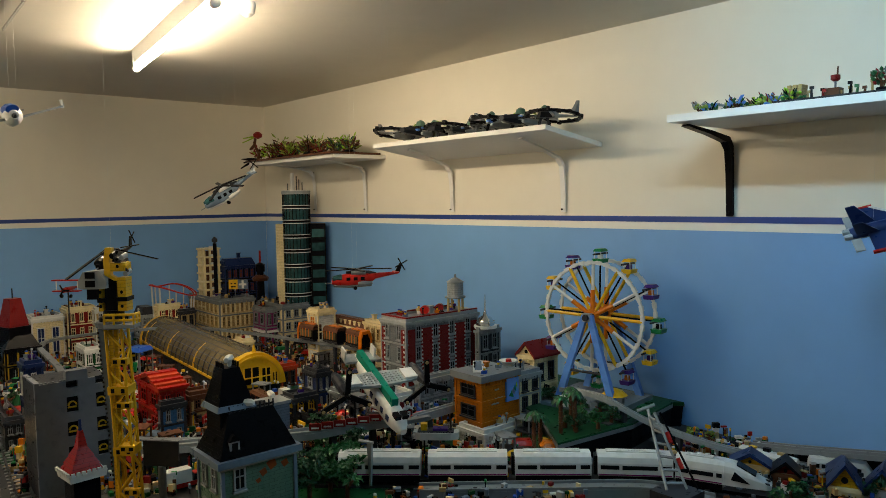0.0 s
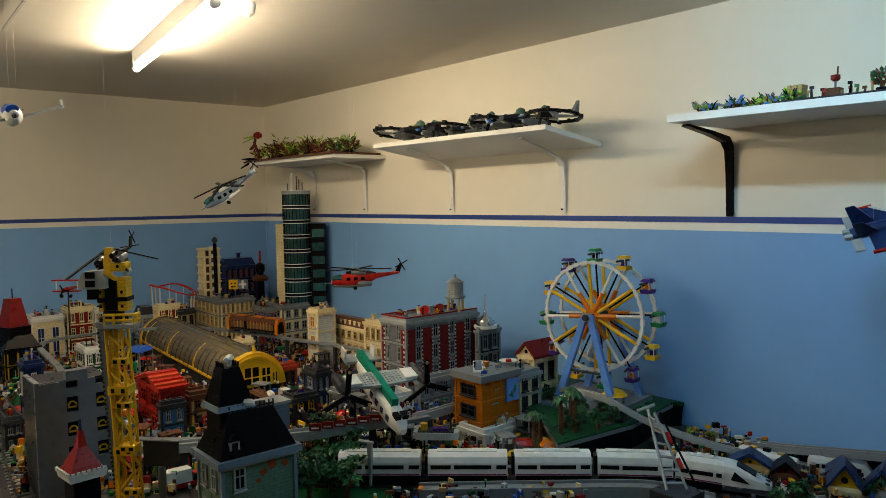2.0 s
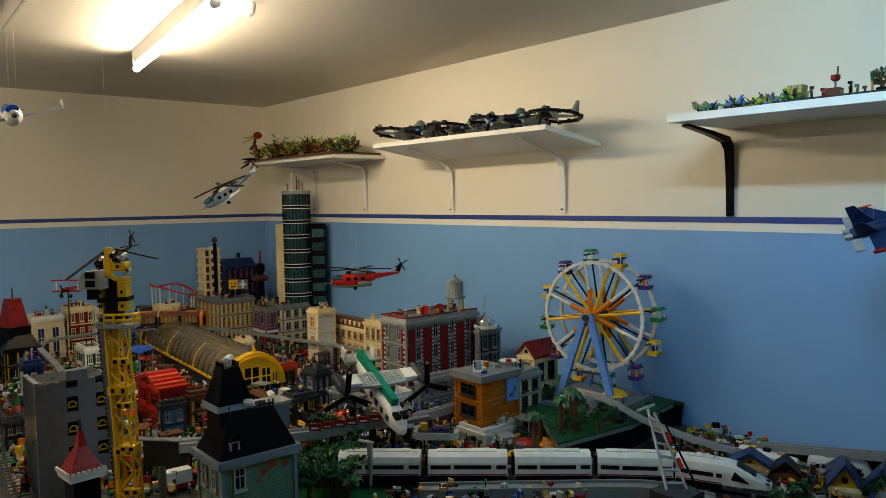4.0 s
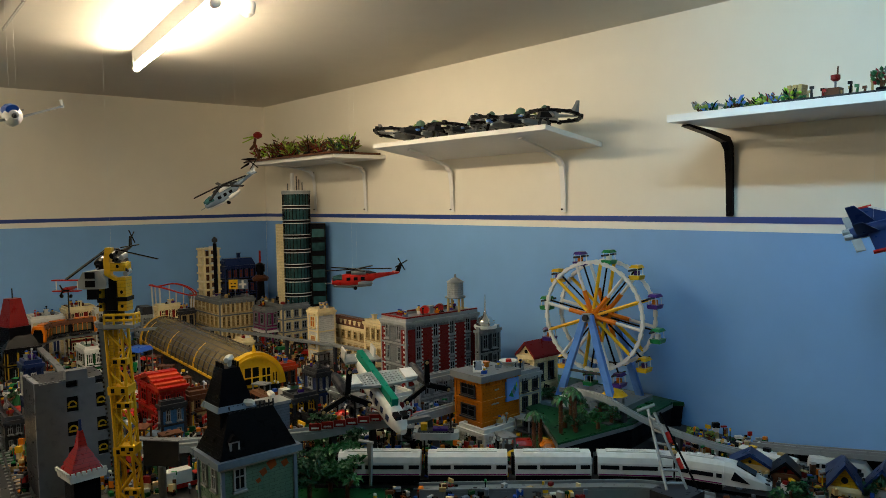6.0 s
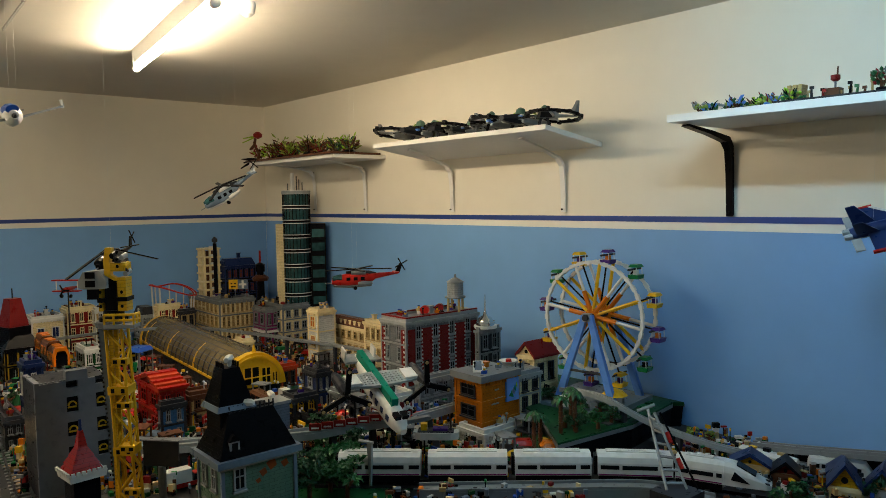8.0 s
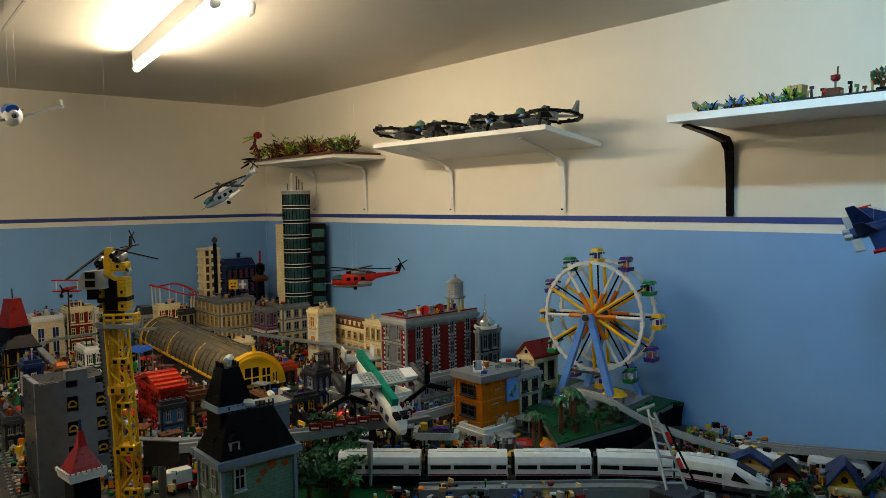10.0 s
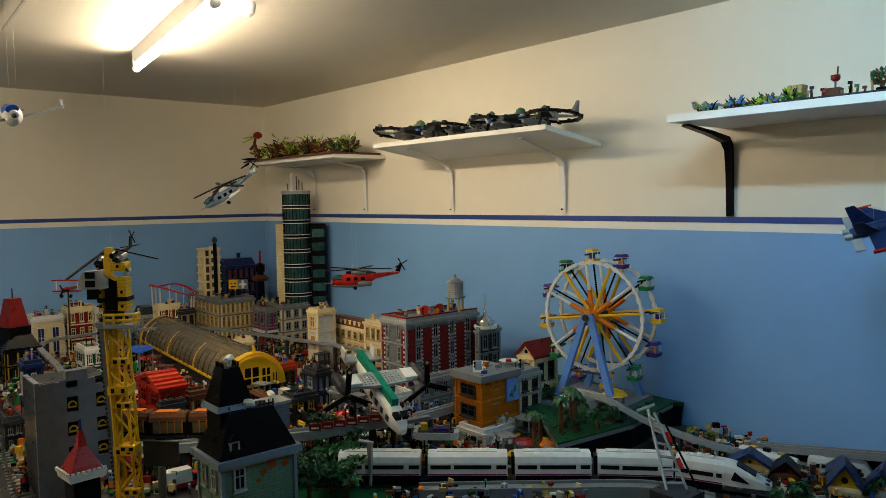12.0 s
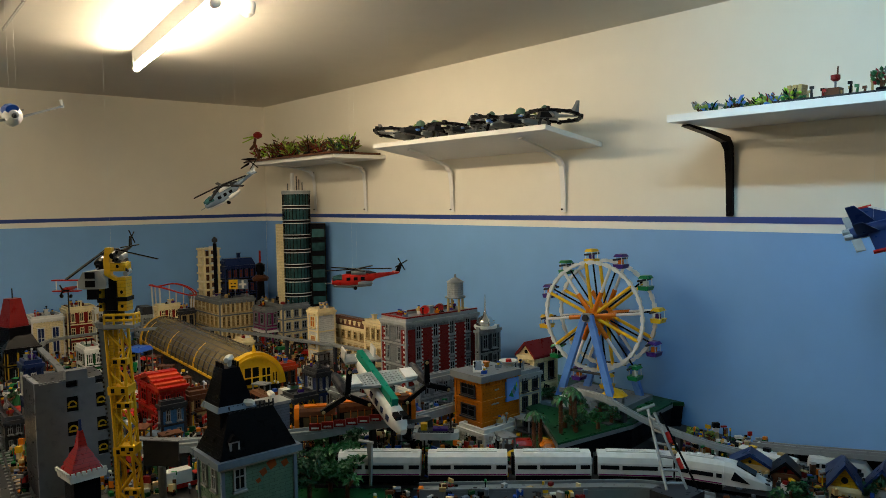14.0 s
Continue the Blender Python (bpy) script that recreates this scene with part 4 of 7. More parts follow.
bm = B(); frustum(bm, -a - 0.004, -b - 0.004, a + 0.004, b + 0.004, h + 0.006, h + RZ, 0.045); rf = part("roof", bm, "black_b", mn)
for sx, sy, ex, ey in ((-a + 0.04, -b + 0.04, a - 0.04, -b + 0.044), (a - 0.044, -b + 0.044, a - 0.04, b - 0.04)):
    bm = B(); box(bm, sx, sy, h + RZ + 0.004, ex, ey, h + RZ + 0.009); part("roof_rail", bm, "black", rf)
    nn = 11
    for k in range(nn):
        bm = B(); px, py = sx + (ex - sx) * k / (nn - 1), sy + (ey - sy) * k / (nn - 1)
        rod(bm, (px, py, h + RZ - 0.002), (px, py, h + RZ + 0.018), 0.0025, n=5); part("rail_post", bm, "dgrey", rf)
for y in (-b * 0.62,):
    bm = B(); box(bm, a - 0.05, y - 0.014, h + 0.006, a - 0.004, y + 0.014, h + 0.05); dm = part("dormer", bm, "lgrey", rf)
    bm = B(); box(bm, a - 0.004, y - 0.008, h + 0.012, a - 0.001, y + 0.008, h + 0.045); part("pane", bm, "glass", dm)
    bm = B(); loft(bm, [[(xx, y - 0.018, h + 0.05), (xx, y + 0.018, h + 0.05), (xx, y, h + 0.068)] for xx in (a - 0.052, a)]); part("dormer_roof", bm, "black", dm)
tx, ty = -a + 0.058, -b + 0.066
bm = B(); box(bm, tx - 0.044, ty - 0.044, h + 0.02, tx + 0.044, ty + 0.044, h + RZ + 0.006); part("tower_wall", bm, "black_b", mn)
bm = B(); frustum(bm, tx - 0.056, ty - 0.056, tx + 0.056, ty + 0.056, h + RZ + 0.006, h + RZ + 0.02, 0.006); part("tower_eave", bm, "sblue", mn, "grey-blue tower eave")
bm = B(); frustum(bm, tx - 0.048, ty - 0.048, tx + 0.048, ty + 0.048, h + RZ + 0.02, h + RZ + 0.115, 0.024); part("tower_roof", bm, "black_b", mn, "steep black tower roof")
for k in range(4):
    for q in (-1, 1):
        bm = B(); rod(bm, (tx - 0.021 + 0.014 * k, ty + q * 0.021, h + RZ + 0.113), (tx - 0.021 + 0.014 * k, ty + q * 0.021, h + RZ + 0.13), 0.003, n=5); part("cresting", bm, "black", mn)
windows(mn, 0.08, h, 0, 2, 1, 0.034, "e", a, -b * 0.55, "lgrey", "glass", 0.62)
windows(mn, 2 * a * 0.8, h, 0, 2, 2, 0.03, "s", 0, -b, "lgrey", "glass", 0.62)
for y, z, s in ((0.01, h - 0.05, 0.012), (0.035, h - 0.034, 0.016), (-0.005, h - 0.07, 0.008), (b * 0.7, h - 0.04, 0.012)):
    bm = B(); loft(bm, [[(xx, y - s, z + s * 0.4), (xx, y - s * 0.2, z - s), (xx, y + s, z - s * 0.3), (xx, y + s * 0.5, z + s)] for xx in (a, a + 0.0015)]); part("brick_patch", bm, "rust", mn, "bare orange brick patch")
# blue-grey annexe behind the mansion
th = thing("service_tower", "grey-blue square tower block behind the mansion", "toy building", (-2.319, 1.176, 0.75))
bm = B(); box(bm, -0.04, -0.05, 0, 0.04, 0.05, 0.175); part("wall", bm, "sblue_b", th)
bm = B(); box(bm, -0.045, -0.055, 0.175, 0.045, 0.055, 0.185); part("cap", bm, "lgrey", th)


def bird(loc, turn, s=1.0):
    th = thing("white_ghost_figure", "small white ghost-shaped toy ornament", "toy ornament", loc, turn)
    bm = B(); rod(bm, (0, 0, 0), (0, 0, 0.02 * s), 0.006 * s, 0.01 * s); part("foot", bm, "white", th)
    bm = B(); loft(bm, [[(x * s, r * math.cos(k) * s, (0.028 + r * math.sin(k)) * s) for k in (0, 1, 2, 3, 4, 5)] for x, r in ((-0.035, 0.006), (-0.015, 0.013), (0.02, 0.014), (0.035, 0.009))]); part("body", bm, "white", th)


bird(((x0 + x1) / 2 + a * 0.35, (y0 + y1) / 2 - b * 0.1, TABLE + h + RZ - 0.001), 30, 0.75)
bird(((x0 + x1) / 2 + tx, (y0 + y1) / 2 + ty + 0.006, TABLE + h + RZ + 0.114), -40, 0.8)
_s = Vector((-2.319, 1.176, 0.75))
bird((_s.x, _s.y, TABLE + 0.185), -10, 0.8)

# ---- red pointed spire roof in front ----
sp = thing("spire_tower", "dark tower with red pyramid roof and white eaves", "toy building", (-1.865, 0.45, TABLE), 6)
sp.scale = (0.88, 0.88, 1.0)
bm = B(); box(bm, -0.034, -0.034, 0, 0.034, 0.034, 0.232); part("wall", bm, "black_b", sp)
bm = B(); frustum(bm, -0.046, -0.046, 0.046, 0.046, 0.23, 0.247, -0.003); part("eave", bm, "white", sp, "white eaves plate")
for k in range(7):
    bm = B(); box(bm, 0.047, -0.045 + k * 0.0135, 0.246, 0.053, -0.036 + k * 0.0135, 0.2545); part("eave_tile", bm, "white", sp)
    bm = B(); box(bm, -0.045 + k * 0.0135, -0.053, 0.246, -0.036 + k * 0.0135, -0.047, 0.2545); part("eave_tile", bm, "white", sp)
for z0_, z1_, r_, i_ in ((0.247, 0.262, 0.042, 0.009), (0.262, 0.28, 0.0355, 0.012), (0.28, 0.302, 0.025, 0.013), (0.302, 0.34, 0.0125, 0.007)):
    bm = B(); frustum(bm, -r_, -r_, r_, r_, z0_, z1_, i_); part("roof", bm, "red_b", sp)
bm = B(); rod(bm, (0, 0, 0.34), (0, 0, 0.367), 0.005, 0.004); part("spire_tip", bm, "dblue", sp)


# ---- yellow tower crane ----
cr = thing("tower_crane", "tall yellow lattice crane with grey rail and platform", "toy crane", (-2.169, 0.637, 0.75), 50)
CH = 0.525
for x in (-0.006, 0.05):
    for y in (-0.028, 0.028):
        bm = B(); rod(bm, (x, y, 0), (x - 0.03, y, CH), 0.0055, n=6); part("mast_post", bm, "yellow", cr)
for k in range(9):
    z, z2 = k * CH / 9, (k + 1) * CH / 9
    o, o2 = -0.03 * z / CH, -0.03 * z2 / CH
    for y in (-0.028, 0.028):
        q = (-0.006, 0.05) if k % 2 else (0.05, -0.006)
        bm = B(); rod(bm, (q[0] + o, y, z), (q[1] + o2, y, z2), 0.004, n=5); part("brace", bm, "yellow", cr)
    for x in (-0.006, 0.05):
        q = (-0.028, 0.028) if k % 2 else (0.028, -0.028)
        bm = B(); rod(bm, (x + o, q[0], z), (x + o2, q[1], z2), 0.004, n=5); part("brace", bm, "yellow", cr)
    if k % 3 == 0 and k:
        bm = B(); box(bm, -0.014 + o, -0.036, z - 0.012, 0.058 + o, 0.036, z + 0.012); jb = part("joint_block", bm, "yellow", cr)
        for y in (-0.018, 0.018):
            bm = B(); box(bm, y + 0.022 - 0.006 + o, -0.0375, z - 0.006, y + 0.022 + 0.006 + o, -0.036, z + 0.006); part("socket", bm, "black", jb)
bm = B(); loft(bm, [[(x + o, y, z) for x, y in ((-0.05, -0.012), (-0.03, -0.012), (-0.03, 0.012), (-0.05, 0.012))] for z, o in ((0, 0.02), (CH, -0.02))]); rl = part("toothed_rail", bm, "sblue", cr, "grey-blue toothed rail")
for k in range(40):
    z = 0.01 + k * CH / 41
    bm = B(); o = 0.02 - 0.04 * z / CH; box(bm, -0.052 + o, -0.015, z, -0.046 + o, -0.012, z + 0.006); part("tooth", bm, "dgrey", rl)
for y in (-0.02, 0.02):
    bm = B(); box(bm, -0.026, y - 0.006, 0.0, -0.012, y + 0.006, CH); part("side_column", bm, "yellow_b", cr)
bm = B(); lathe(bm, [(0.045, CH), (0.062, CH + 0.006), (0.066, CH + 0.02), (0.06, CH + 0.022)], (-0.015, 0, 0), n=18); part("platform", bm, "grey", cr, "grey round platform")
bm = B(); box(bm, -0.02, -0.075, CH + 0.008, 0.085, -0.02, CH + 0.018); part("walkway", bm, "lgrey", cr, "grey side walkway")
for x, y in ((-0.018, -0.073), (0.015, -0.073), (0.05, -0.073), (0.083, -0.073), (0.083, -0.045), (0.083, -0.022)):
    bm = B(); rod(bm, (x, y, CH + 0.018), (x, y, CH + 0.045), 0.004, n=5); part("rail_post", bm, "yellow", cr)
for a_, b_ in (((-0.018, -0.073), (0.083, -0.073)), ((0.083, -0.073), (0.083, -0.022))):
    for z in (0.03, 0.045):
        bm = B(); rod(bm, (*a_, CH + z), (*b_, CH + z), 0.004, n=5); part("rail", bm, "yellow", cr)
bm = B(); lathe(bm, [(0.05, CH + 0.022), (0.05, CH + 0.032), (0.036, CH + 0.036), (0.034, CH + 0.052)], (-0.015, 0, 0), n=14); part("turntable", bm, "black", cr)
for x, w, z0_, z1_ in ((-0.055, 0.014, 0.05, 0.125), (0.012, 0.03, 0.05, 0.145), (-0.01, 0.052, 0.162, 0.186)):
    bm = B(); box(bm, x, -0.026, CH + z0_, x + w, 0.026, CH + z1_); fp = part("frame_post", bm, "yellow_b", cr)
    for k in range(3):
        bm = B(); rod(bm, (x + w / 2, -0.0285, CH + z0_ + 0.014 + 0.02 * k), (x + w / 2, -0.026, CH + z0_ + 0.014 + 0.02 * k), 0.005, n=8); part("pin_hole", bm, "black", fp)
bm = B(); box(bm, -0.034, -0.022, CH + 0.05, 0.006, 0.022, CH + 0.142); part("motor_block", bm, "black", cr)
for x0_, x1_, z in ((-0.058, -0.03, 0.075), (0.006, 0.046, 0.078)):
    bm = B(); box(bm, x0_, -0.03, CH + z, x1_, 0.03, CH + z + 0.012); part("frame_band", bm, "black", cr)
bm = B(); loft(bm, [[(x, -0.04, CH + z), (x, 0.03, CH + z), (x, 0.03, CH + z1_), (x, -0.04, CH + z1_)] for x, z, z1_ in ((-0.118, 0.118, 0.135), (-0.1, 0.114, 0.162), (-0.045, 0.114, 0.166), (-0.02, 0.116, 0.14))]); cb = part("control_cab", bm, "lgrey", cr, "light grey cab")
for z in (0.12, 0.144):
    bm = B(); box(bm, -0.092, -0.0425, CH + z, -0.058, -0.04, CH + z + 0.018); part("cab_window", bm, "black", cb)
bm = B(); box(bm, -0.09, -0.036, CH + 0.085, -0.052, 0.02, CH + 0.1135); part("counterweight", bm, "black", cr)
bm = B(); loft(bm, [[(x - 0.011, y, z), (x + 0.011, y, z), (x + 0.011, y + 0.022, z), (x - 0.011, y + 0.022, z)] for x, y, z in ((0.012, -0.024, CH + 0.136), (-0.022, -0.022, CH + 0.152), (-0.026, -0.018, CH + 0.19), (-0.02, -0.014, CH + 0.228))]); part("jib_foot", bm, "yellow", cr)
for x, z, c_ in ((0.012, 0.19, "dgrey"), (0.036, 0.175, "yellow"), (0.03, 0.2, "lgrey"), (0.042, 0.155, "lgrey"), (-0.004, 0.205, "black")):
    bm = B(); rod(bm, (x, -0.026, CH + z), (x, 0.014, CH + z + 0.006), 0.008, n=9); part("gear", bm, c_, cr)
bm = B(); rod(bm, (-0.01, -0.02, CH + 0.21), (0.05, -0.02, CH + 0.16), 0.005, n=5); part("link", bm, "dgrey", cr)
# second lattice column with heavy joint blocks
for k in range(4):
    z = 0.05 + k * 0.125
    o = -0.03 * z / CH
    bm = B(); box(bm, 0.012 + o, -0.042, z, 0.066 + o, -0.02, z + 0.018); jb = part("joint_block", bm, "yellow", cr)
    for x in (0.024, 0.052):
        bm = B(); box(bm, x - 0.007 + o, -0.044, z + 0.004, x + 0.007 + o, -0.042, z + 0.014); part("socket", bm, "black", jb)
cr.scale = (0.8, 0.8, 1.0)


# ---- aircraft ----
def hull(bm, rows, n=10, sq=1.0):
    """rows: (y, half width, half height, z)"""
    loft(bm, [[(w * math.copysign(abs(math.cos(k * math.tau / n)) ** sq, math.cos(k * math.tau / n)), y, z + h * math.copysign(abs(math.sin(k * math.tau / n)) ** sq, math.sin(k * math.tau / n))) for k in range(n)] for y, w, h, z in rows])


def line_up(x, y, z, th_name="hanging_line"):
    bm = B(); rod(bm, (x, y, z), (x, y, CEIL), 0.0002, n=4)
    solo(th_name, bm, "line", "thin clear nylon line down from the ceiling", "line")


def helicopter(label, m, s, body, belly, tail, rotor="black", blades=5, spread=0.2, a0=0.3, cone=0.0, chord=0.01, glass="tglass"):
    th = thing("toy_helicopter", label, "toy helicopter", (0, 0, 0))
    th.matrix_basis = m
    bm = B(); hull(bm, [(-0.16 * s, 0.012 * s, 0.014 * s, -0.008 * s), (-0.13 * s, 0.03 * s, 0.032 * s, 0), (-0.06 * s, 0.038 * s, 0.042 * s, 0.004 * s), (0.06 * s, 0.036 * s, 0.04 * s, 0.006 * s), (0.11 * s, 0.02 * s, 0.022 * s, 0.02 * s)], 10, 0.8); fu = part("fuselage", bm, body, th, smooth=True)
    bm = B(); hull(bm, [(-0.15 * s, 0.02 * s, 0.01 * s, -0.03 * s), (-0.05 * s, 0.03 * s, 0.012 * s, -0.036 * s), (0.09 * s, 0.026 * s, 0.012 * s, -0.03 * s)], 8); part("belly", bm, belly, th)
    bm = B(); hull(bm, [(0.09 * s, 0.02 * s, 0.022 * s, 0.02 * s), (0.2 * s, 0.01 * s, 0.012 * s, 0.032 * s), (0.27 * s, 0.006 * s, 0.008 * s, 0.04 * s)], 8); part("tail_boom", bm, body, th)
    bm = B(); loft(bm, [[(-0.004 * s, 0.24 * s, 0.04 * s), (0.004 * s, 0.24 * s, 0.04 * s), (0.004 * s, 0.275 * s, 0.04 * s), (-0.004 * s, 0.275 * s, 0.04 * s)], [(-0.003 * s, 0.275 * s, 0.1 * s), (0.003 * s, 0.275 * s, 0.1 * s), (0.003 * s, 0.295 * s, 0.1 * s), (-0.003 * s, 0.295 * s, 0.1 * s)]]); part("tail_fin", bm, tail, th)
    for k in range(4):
        a = k * math.pi / 2 + 0.5
        bm = B(); rod(bm, (0.008 * s, 0.285 * s, 0.095 * s), (0.008 * s, (0.285 + 0.045 * math.cos(a)) * s, (0.095 + 0.045 * math.sin(a)) * s), 0.004 * s, n=4); part("tail_rotor_blade", bm, rotor, th)
    bm = B(); hull(bm, [(-0.155 * s, 0.02 * s, 0.016 * s, 0.012 * s), (-0.125 * s, 0.031 * s, 0.024 * s, 0.014 * s), (-0.1 * s, 0.036 * s, 0.026 * s, 0.016 * s)], 10); part("windscreen", bm, glass, th)
    for sx in (-1, 1):
        for y in (-0.06, -0.015, 0.03):
            bm = B(); cbox(bm, (sx * 0.037 * s, y * s, 0.012 * s), (0.004 * s, 0.025 * s, 0.02 * s)); part("side_window", bm, "glass", th)
        bm = B(); rod(bm, (sx * 0.04 * s, -0.02 * s, -0.045 * s), (sx * 0.055 * s, -0.02 * s, -0.045 * s), 0.012 * s); part("wheel", bm, "black", th)
        bm = B(); hull(bm, [(-0.04 * s, 0.012 * s, 0.012 * s, 0.048 * s), (0.05 * s, 0.014 * s, 0.013 * s, 0.048 * s)], 8); q = part("engine", bm, belly, th, at=Matrix.Translation((sx * 0.022 * s, 0, 0)))
    bm = B(); rod(bm, (0, 0, 0.04 * s), (0, 0, 0.075 * s), 0.012 * s, 0.008 * s); part("rotor_mast", bm, "lgrey", th)
    bm = B(); hull(bm, [(-0.07 * s, 0.012 * s, 0.008 * s, 0.05 * s), (-0.02 * s, 0.026 * s, 0.016 * s, 0.052 * s), (0.08 * s, 0.02 * s, 0.012 * s, 0.046 * s), (0.12 * s, 0.006 * s, 0.006 * s, 0.04 * s)], 8); part("engine_cowling", bm, "dgrey", th)
    for sx in (-1, 1):
        bm = B(); hull(bm, [(0.0, 0.008 * s, 0.012 * s, -0.02 * s), (0.03 * s, 0.014 * s, 0.018 * s, -0.02 * s), (0.09 * s, 0.006 * s, 0.01 * s, -0.015 * s)], 8); part("side_tank", bm, belly, th, at=Matrix.Translation((sx * 0.046 * s, 0, 0)))
    bm = B(); box(bm, -0.05 * s, 0.235 * s, 0.042 * s, 0.05 * s, 0.265 * s, 0.047 * s); part("tailplane", bm, body, th)
    bm = B(); rod(bm, (0, -0.16 * s, -0.012 * s), (0, -0.2 * s, -0.014 * s), 0.003 * s, n=5); part("nose_probe", bm, "lgrey", th)
    for k in range(blades):
        a = a0 + k * math.tau / blades
        bm = B(); v = Matrix.Translation((0, 0, 0.072 * s)) @ Matrix.Rotation(a, 4, "Z") @ Matrix.Rotation(cone, 4, "Y")
        box(bm, 0.01 * s, -chord * s, -0.003 * s, spread * s, chord * s, 0.003 * s, v); part("rotor_blade", bm, rotor, th)
    return th


helicopter("white and dark grey toy helicopter hanging on lines", Matrix.Translation((-3.439, 1.532, 1.666)) @ pose(0, 0, 0, 27, 4, 4), 0.72, "sblue", "white", "white", spread=0.2, cone=0.12)
helicopter("red and grey rescue helicopter hanging on lines", Matrix.Translation((-2.876, 1.919, 1.255)) @ pose(0, 0, 0, 0, 0, -26), 0.74, "red", "grey", "black", spread=0.22, a0=0.05)
helicopter("black attack helicopter hanging behind the crane", Matrix.Translation((-2.525, 0.728, 1.441)) @ pose(0, 0, 0, 5, -8, 48), 0.6, "black", "dgrey", "black", blades=4, spread=0.27, a0=0.75, cone=0.45, chord=0.02, glass="glass")
for p in ((-3.441, 1.536, 1.735), (-3.401, 1.581, 1.72), (-2.878, 1.921, 1.303), (-2.892, 1.905, 1.303), (-2.525, 0.728, 1.488)):
    line_up(*p)
for p in ((-1.728, 1.254, 1.987), (-1.717, 1.267, 1.987)):
    line_up(p[0], p[1], p[2])

# green and white tilt-rotor
N, T = Vector((-1.79, 1.351, 0.918)), Vector((-2.175, 1.439, 1.053))
fw = (T - N)
LN = fw.length
q = fw.to_track_quat("Y", "Z").to_matrix().to_4x4()
ti = thing("tilt_rotor_plane", "white tilt-rotor plane with green stripe and black propellers", "toy aircraft", (0, 0, 0))
ti.matrix_basis = Matrix.Translation(N) @ q
bm = B(); hull(bm, [(-0.01, 0.01, 0.01, -0.008), (0.015, 0.023, 0.024, -0.003), (0.06, 0.03, 0.034, 0), (0.3 * LN / 0.45, 0.03, 0.036, 0), (0.75 * LN, 0.024, 0.028, 0.006), (LN, 0.012, 0.014, 0.018)], 12, 0.75); part("fuselage", bm, "white", ti, smooth=True)
bm = B(); box(bm, -0.011, 0.075, 0.03, 0.011, LN * 0.95, 0.058); part("stripe", bm, "teal", ti, "green roof stripe")
for sx in (-1, 1):
    bm = B(); cbox(bm, (sx * 0.012, 0.028, 0.028), (0.018, 0.03, 0.012), Matrix.Translation((0, 0, 0))); part("windscreen", bm, "glass", ti)
    for k in range(4):
        bm = B(); cbox(bm, (sx * 0.0295, 0.06 + k * 0.045, 0.004), (0.003, 0.02, 0.018)); part("side_window", bm, "dblue", ti)
    bm = B(); loft(bm, [[(sx * 0.0, 0.165, 0.046), (sx * 0.0, 0.255, 0.046), (sx * 0.0, 0.255, 0.056), (sx * 0.0, 0.165, 0.056)], [(sx * 0.13, 0.175, 0.05), (sx * 0.13, 0.24, 0.05), (sx * 0.13, 0.24, 0.058), (sx * 0.13, 0.175, 0.058)]]); w = part("wing", bm, "lgrey", ti, "grey studded wing")
    bm = B()
    for k in range(8):
        for j in range(5):
            rod(bm, (sx * (0.022 + 0.012 * k), 0.182 + 0.013 * j, 0.0555), (sx * (0.022 + 0.012 * k), 0.182 + 0.013 * j, 0.0592), 0.0036, n=6)
    part("wing_studs", bm, "lgrey", w)
    bm = B(); box(bm, sx * 0.1 - 0.02, 0.177, 0.058, sx * 0.1 + 0.025, 0.235, 0.066); part("wing_cap", bm, "white", w)
    bm = B(); hull(bm, [(-0.02, 0.011, 0.011, 0), (0.01, 0.018, 0.018, 0), (0.07, 0.018, 0.018, 0), (0.1, 0.01, 0.01, 0)], 10); na = part("nacelle", bm, "dgrey", ti, at=Matrix.Translation((sx * 0.14, 0.165, 0.056)))
    bm = B(); rod(bm, (0, -0.045, 0), (0, -0.02, 0), 0.006, 0.012); part("spinner", bm, "black", na)
    for k in range(3):
        a = k * math.tau / 3 + (0.5 if sx < 0 else 0.35)
        m = Matrix.Translation((0, -0.032, 0)) @ Matrix.Rotation(a, 4, "Y")
        bm = B(); box(bm, 0.008, -0.003, -0.009, 0.095, 0.003, 0.009, m); pbl = part("propeller_blade", bm, "black", na)
        bm = B(); rod(bm, m @ Vector((0.088, -0.006, 0)), m @ Vector((0.088, -0.0032, 0)), 0.006, n=8); part("blade_pin", bm, "tan", na)
    bm = B(); box(bm, sx * 0.055 - 0.003, LN - 0.03, 0.02, sx * 0.055 + 0.003, LN + 0.01, 0.062); part("tail_fin", bm, "white", ti)
bm = B(); box(bm, -0.058, LN - 0.045, 0.02, 0.058, LN + 0.01, 0.028); part("tailplane", bm, "lgrey", ti)
bm = B(); rod(bm, (0, 0.05, -0.036), (0, 0.05, -0.06), 0.006); part("landing_leg", bm, "dgrey", ti)
st = thing("display_stand", "thin dark stand under the tilt-rotor plane", "stand", (N.x - 0.08, N.y + 0.02, TABLE))
bm = B(); lathe(bm, [(0.04, 0), (0.04, 0.008)], n=12); part("foot", bm, "black", st)
bm = B(); rod(bm, (0, 0, 0.008), (0, 0, 0.165), 0.006); part("pole", bm, "black", st)

